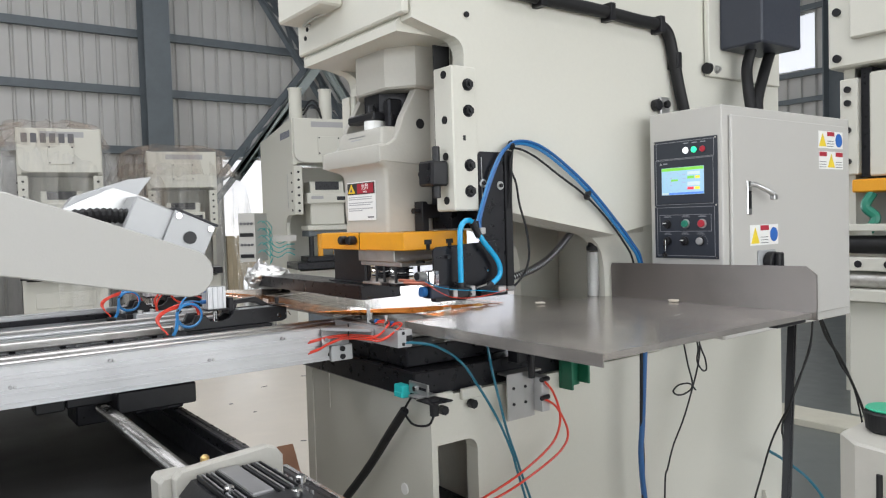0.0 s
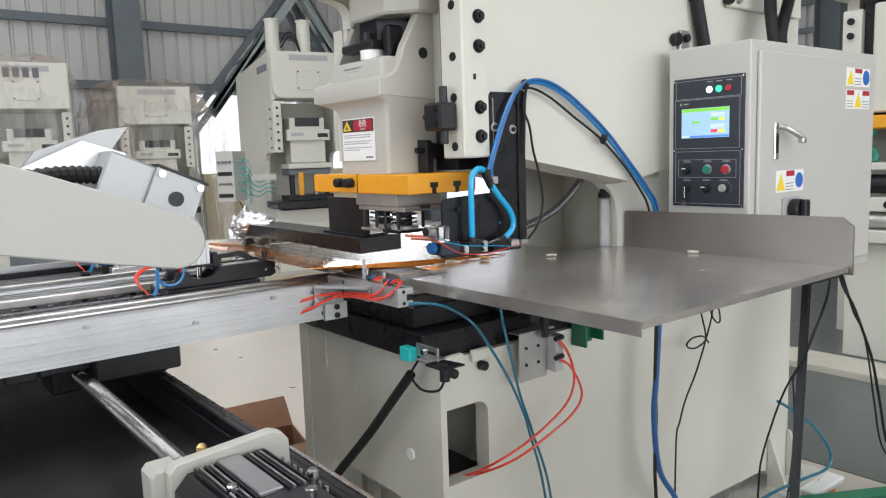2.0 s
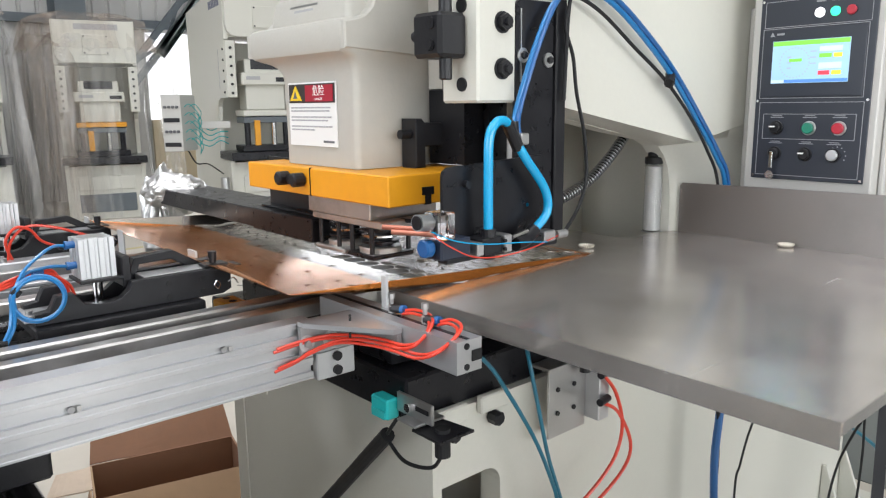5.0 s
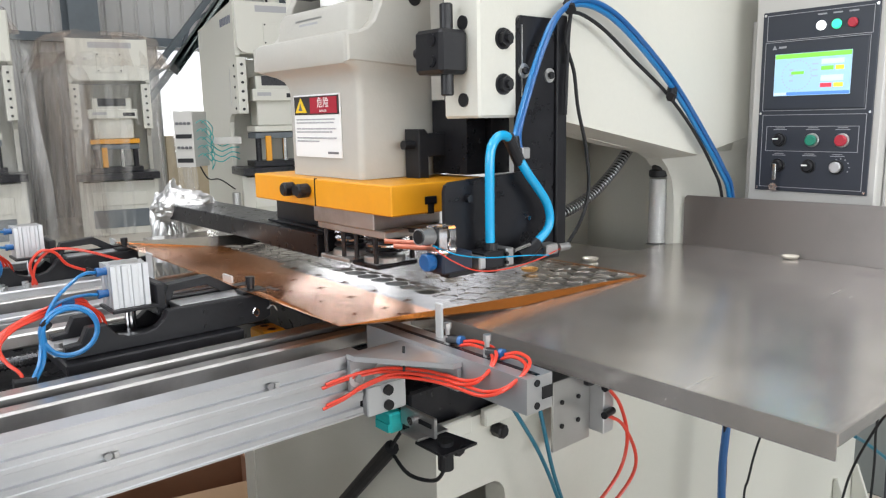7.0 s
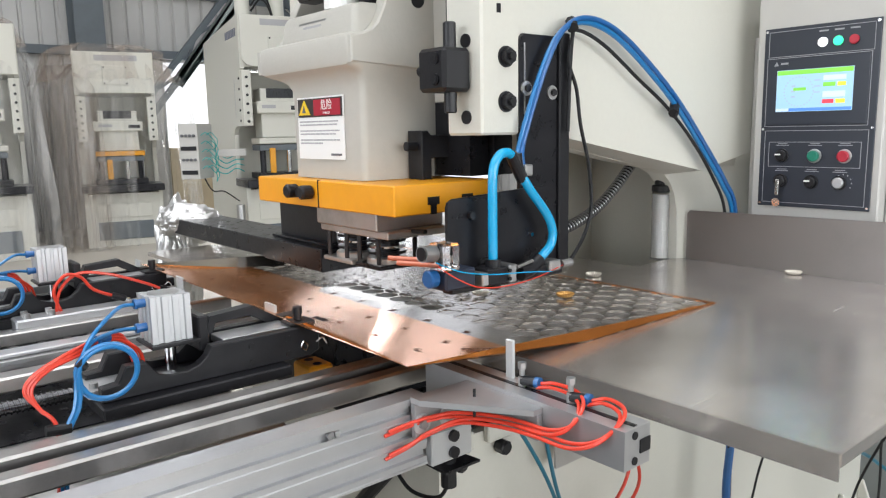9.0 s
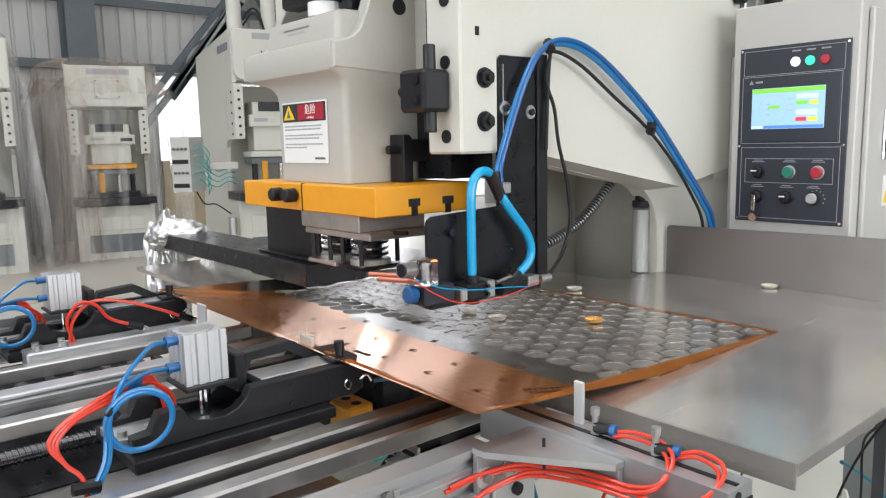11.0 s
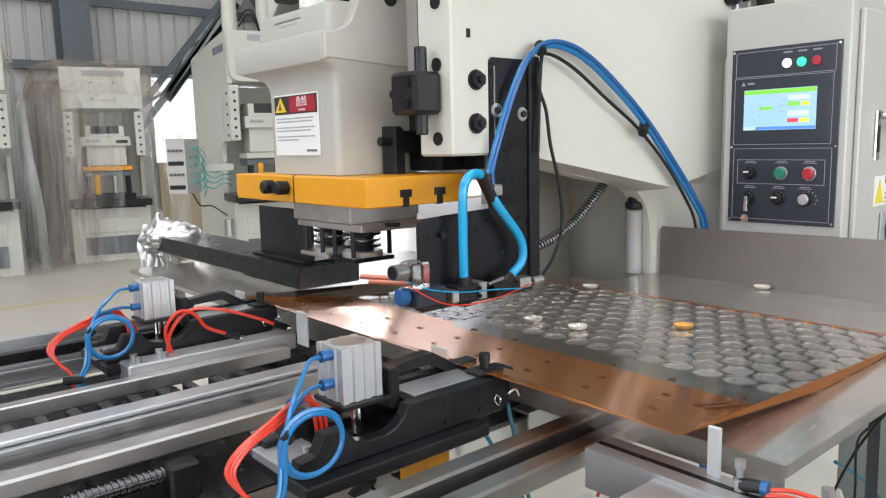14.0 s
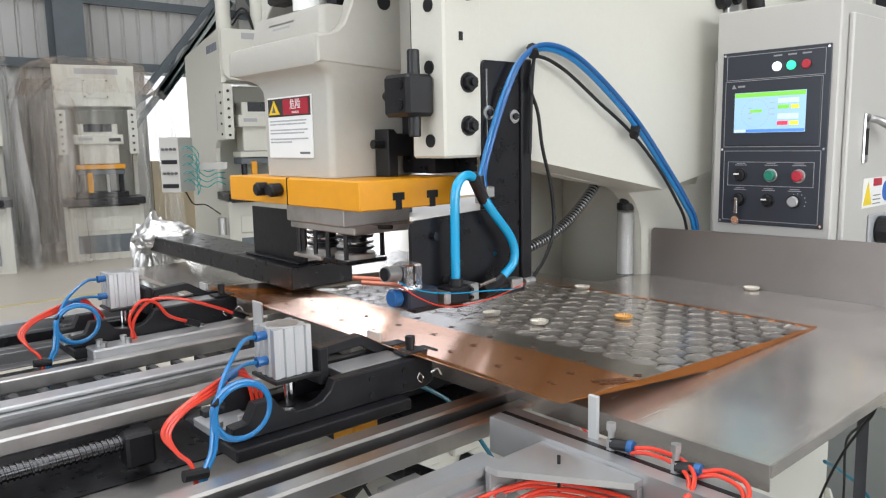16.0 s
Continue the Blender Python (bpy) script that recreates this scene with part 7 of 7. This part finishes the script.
part("top", box(3.16, 3.40, 1.64, 1.76, FLOOR + 0.042, FLOOR + 0.071, 0.006), WHITE, pad)
part("bottom", rod((3.28, 1.70, FLOOR), (3.28, 1.70, FLOOR + 0.0415), 0.075, 28, bevel=0.012), mat("orange_rubber", (0.75, 0.20, 0.02), 0.5), pad)
part("stud", rod((3.28, 1.70, FLOOR + 0.071), (3.28, 1.70, FLOOR + 0.085), 0.012, 12), ZINC, pad)
tray = thing("green_rail", (3.2, 1.6, FLOOR), "dark green painted steel rail lying by the press foot", "rail")
GR = Matrix.Translation((3.18, 1.592, FLOOR)) @ Matrix.Rotation(radians(-29.2), 4, "Z")
for nm, dims in (("top_flange", (-0.20, 1.6, -0.05, 0.0, 0.082, 0.090)), ("web", (-0.20, 1.6, -0.008, 0.0, 0.0, 0.0815)), ("bottom_flange", (-0.20, 1.6, -0.06, -0.0085, 0.0, 0.008))):
    gb = box(*dims, 0.001)
    bmesh.ops.transform(gb, matrix=GR, verts=gb.verts)
    part(nm, gb, mat("green_enamel", (0.01, 0.16, 0.08), 0.4, grain=0.1, wear=0.2) if nm == "top_flange" else DGREEN, tray)
solid("coiled_cable", hose([(2.95, 1.70, 0.36), (3.047, 1.70, 0.307), (3.20, 1.68, 0.20), (3.30, 1.66, 0.08), (3.27, 1.655, 0.02), (3.08, 1.66, 0.03), (2.80, 1.66, 0.05), (2.55, 1.66, 0.02), (2.40, 1.66, FLOOR + 0.008)], 0.006, 8, 8), TEAL_T, "dark teal hose curling round the press foot", "hose", smooth=True)
bag = solid("plastic_bag", crumple(2.75, 1.92, -0.02, 0.30, 0.10, 0.10, 5.0), FILM, "crumpled clear plastic bag under the press", "plastic bag", loc=(2.75, 1.92, FLOOR))

chips = bmesh.new()
rnd = random.Random(5)
for k in range(22):
    cx, cy, a = rnd.uniform(1.3, 4.5), rnd.uniform(3.2, 7.5), rnd.uniform(0, 3)
    l, w = rnd.uniform(0.008, 0.03), rnd.uniform(0.003, 0.008)
    q = box(-l, l, -w, w, 0, 0.003)
    bmesh.ops.transform(q, matrix=Matrix.Translation((cx, cy, FLOOR + 0.0005)) @ Matrix.Rotation(a, 4, "Z"), verts=q.verts)
    grow(chips, q)
solid("floor_chips", chips, INK, "small dark metal chips scattered on the concrete", "debris", kind="stuff")

# bright daylight beyond the openings
DAY = glow("daylight_haze", (0.94, 0.96, 1.0), 0.85)
solid("backdrop", box(-7, 15, 15.6, 15.62, FLOOR, 6.5), DAY, "plain bright hazy daylight outside", "backdrop", kind="structure")
solid("backdrop", box(15.2, 15.22, -7, 15.5, FLOOR, 6.5), DAY, "plain bright hazy daylight outside", "backdrop", kind="structure")


# ---- movement ----
STROKES = [0.44, 1.07, 1.72, 2.37, 3.02, 3.68, 4.33, 4.98, 5.63, 6.28, 6.93, 7.57, 8.2, 8.85, 9.5, 10.14, 10.78, 11.42, 12.06, 12.73, 13.36, 14.33, 14.98, 15.64]
SLIDE = [(0.0, 0.675), (0.5, 0.712), (1.0, 0.760), (1.5, 0.735), (2.0, 0.703), (2.5, 0.693), (3.0, 0.650), (3.5, 0.607), (4.0, 0.572), (5.2, 0.501), (6.5, 0.428), (7.0, 0.390), (7.5, 0.345), (8.0, 0.301),
         (8.5, 0.274), (9.0, 0.256), (9.5, 0.212), (10.7, 0.122), (12.0, 0.034), (12.5, 0.0), (13.0, -0.020), (13.5, -0.054), (14.0, -0.076), (14.5, -0.076), (15.0, -0.031), (15.5, 0.012), (16.0, 0.053)]
DRIFT = [(0.0, -0.012), (4.0, -0.010), (6.5, -0.012), (9.5, -0.007), (12.0, 0.0), (14.5, 0.0), (16.0, -0.003)]


def lift(t):
    """Height of the slide over its lowest point."""
    for a, b in zip([-0.21] + STROKES, STROKES + [16.29]):
        if a <= t <= b:
            half = 0.325
            u = min(t - a, b - t, half) / half
            return 0.08 * (1 - math.cos(math.pi * u)) / 2
    return 0.08


def shift(t):
    """Carriage travel along x."""
    u = min(1, max(0, (t - 13.55) / 0.4))
    return 0.112 * u * u * (3 - 2 * u) + float(np.interp(t, [a for a, _ in DRIFT], [b for _, b in DRIFT]))


def motions():
    def moved(ob, rows):
        x, y, z = ORG[ob]
        walk(ob, [(t, pose(x + dx, y + dy, z + dz)) for t, dx, dy, dz in rows])
    moved(ram, [(k / 15, 0, 0, lift(k / 15)) for k in range(241)])
    moved(bridge, [(t, 0, d, 0) for t, d in SLIDE])
    walk(cap_a, [(t, pose(x, y, 1.0020)) for t, x, y in ((0, 1.77, 1.98), (4, 1.77, 1.98), (6.5, 1.77, 1.93), (7, 1.765, 1.885), (8, 1.755, 1.82), (9, 1.745, 1.785), (12.5, 1.738, 1.598), (13, 1.737, 1.584), (13.5, 1.737, 1.55), (14, 1.829, 1.533), (14.5, 1.829, 1.535), (15, 1.83, 1.572), (16, 1.831, 1.635))])
    walk(cap_b, [(t, pose(x, y, 1.0020)) for t, x, y in ((0, 1.66, 2.0), (6.5, 1.65, 1.99), (7, 1.642, 1.97), (8, 1.65, 1.918), (9, 1.645, 1.905), (12.5, 1.626, 1.722), (13, 1.625, 1.709), (13.5, 1.625, 1.676), (14, 1.700, 1.654), (14.5, 1.702, 1.655), (15, 1.709, 1.689), (16, 1.697, 1.718))])
    walk(cap_c, [(t, pose(x, y, 1.0020)) for t, x, y in ((0, 1.64, 2.05), (7, 1.64, 2.03), (8, 1.638, 1.97), (9, 1.64, 1.948), (12.5, 1.627, 1.810), (13, 1.626, 1.795), (13.5, 1.626, 1.766), (14, 1.689, 1.746), (14.5, 1.689, 1.744), (15, 1.694, 1.783), (16, 1.684, 1.824))])
    walk(cap_d, [(t, pose(x, y, 1.0005)) for t, x, y in ((0, 1.937, 1.874), (13.4, 1.937, 1.874), (13.6, 1.94, 1.874), (14, 2.0, 1.863), (16, 2.003, 1.864))])
    for ob in carried:
        rows = [(t, shift(t), d, 0) for t, d in SLIDE if t <= 13.5 or t >= 14.0] + [(13.6, shift(13.6), -0.060, 0), (13.75, shift(13.75), -0.067, 0), (13.9, shift(13.9), -0.073, 0)]
        moved(ob, sorted(rows))


motions()
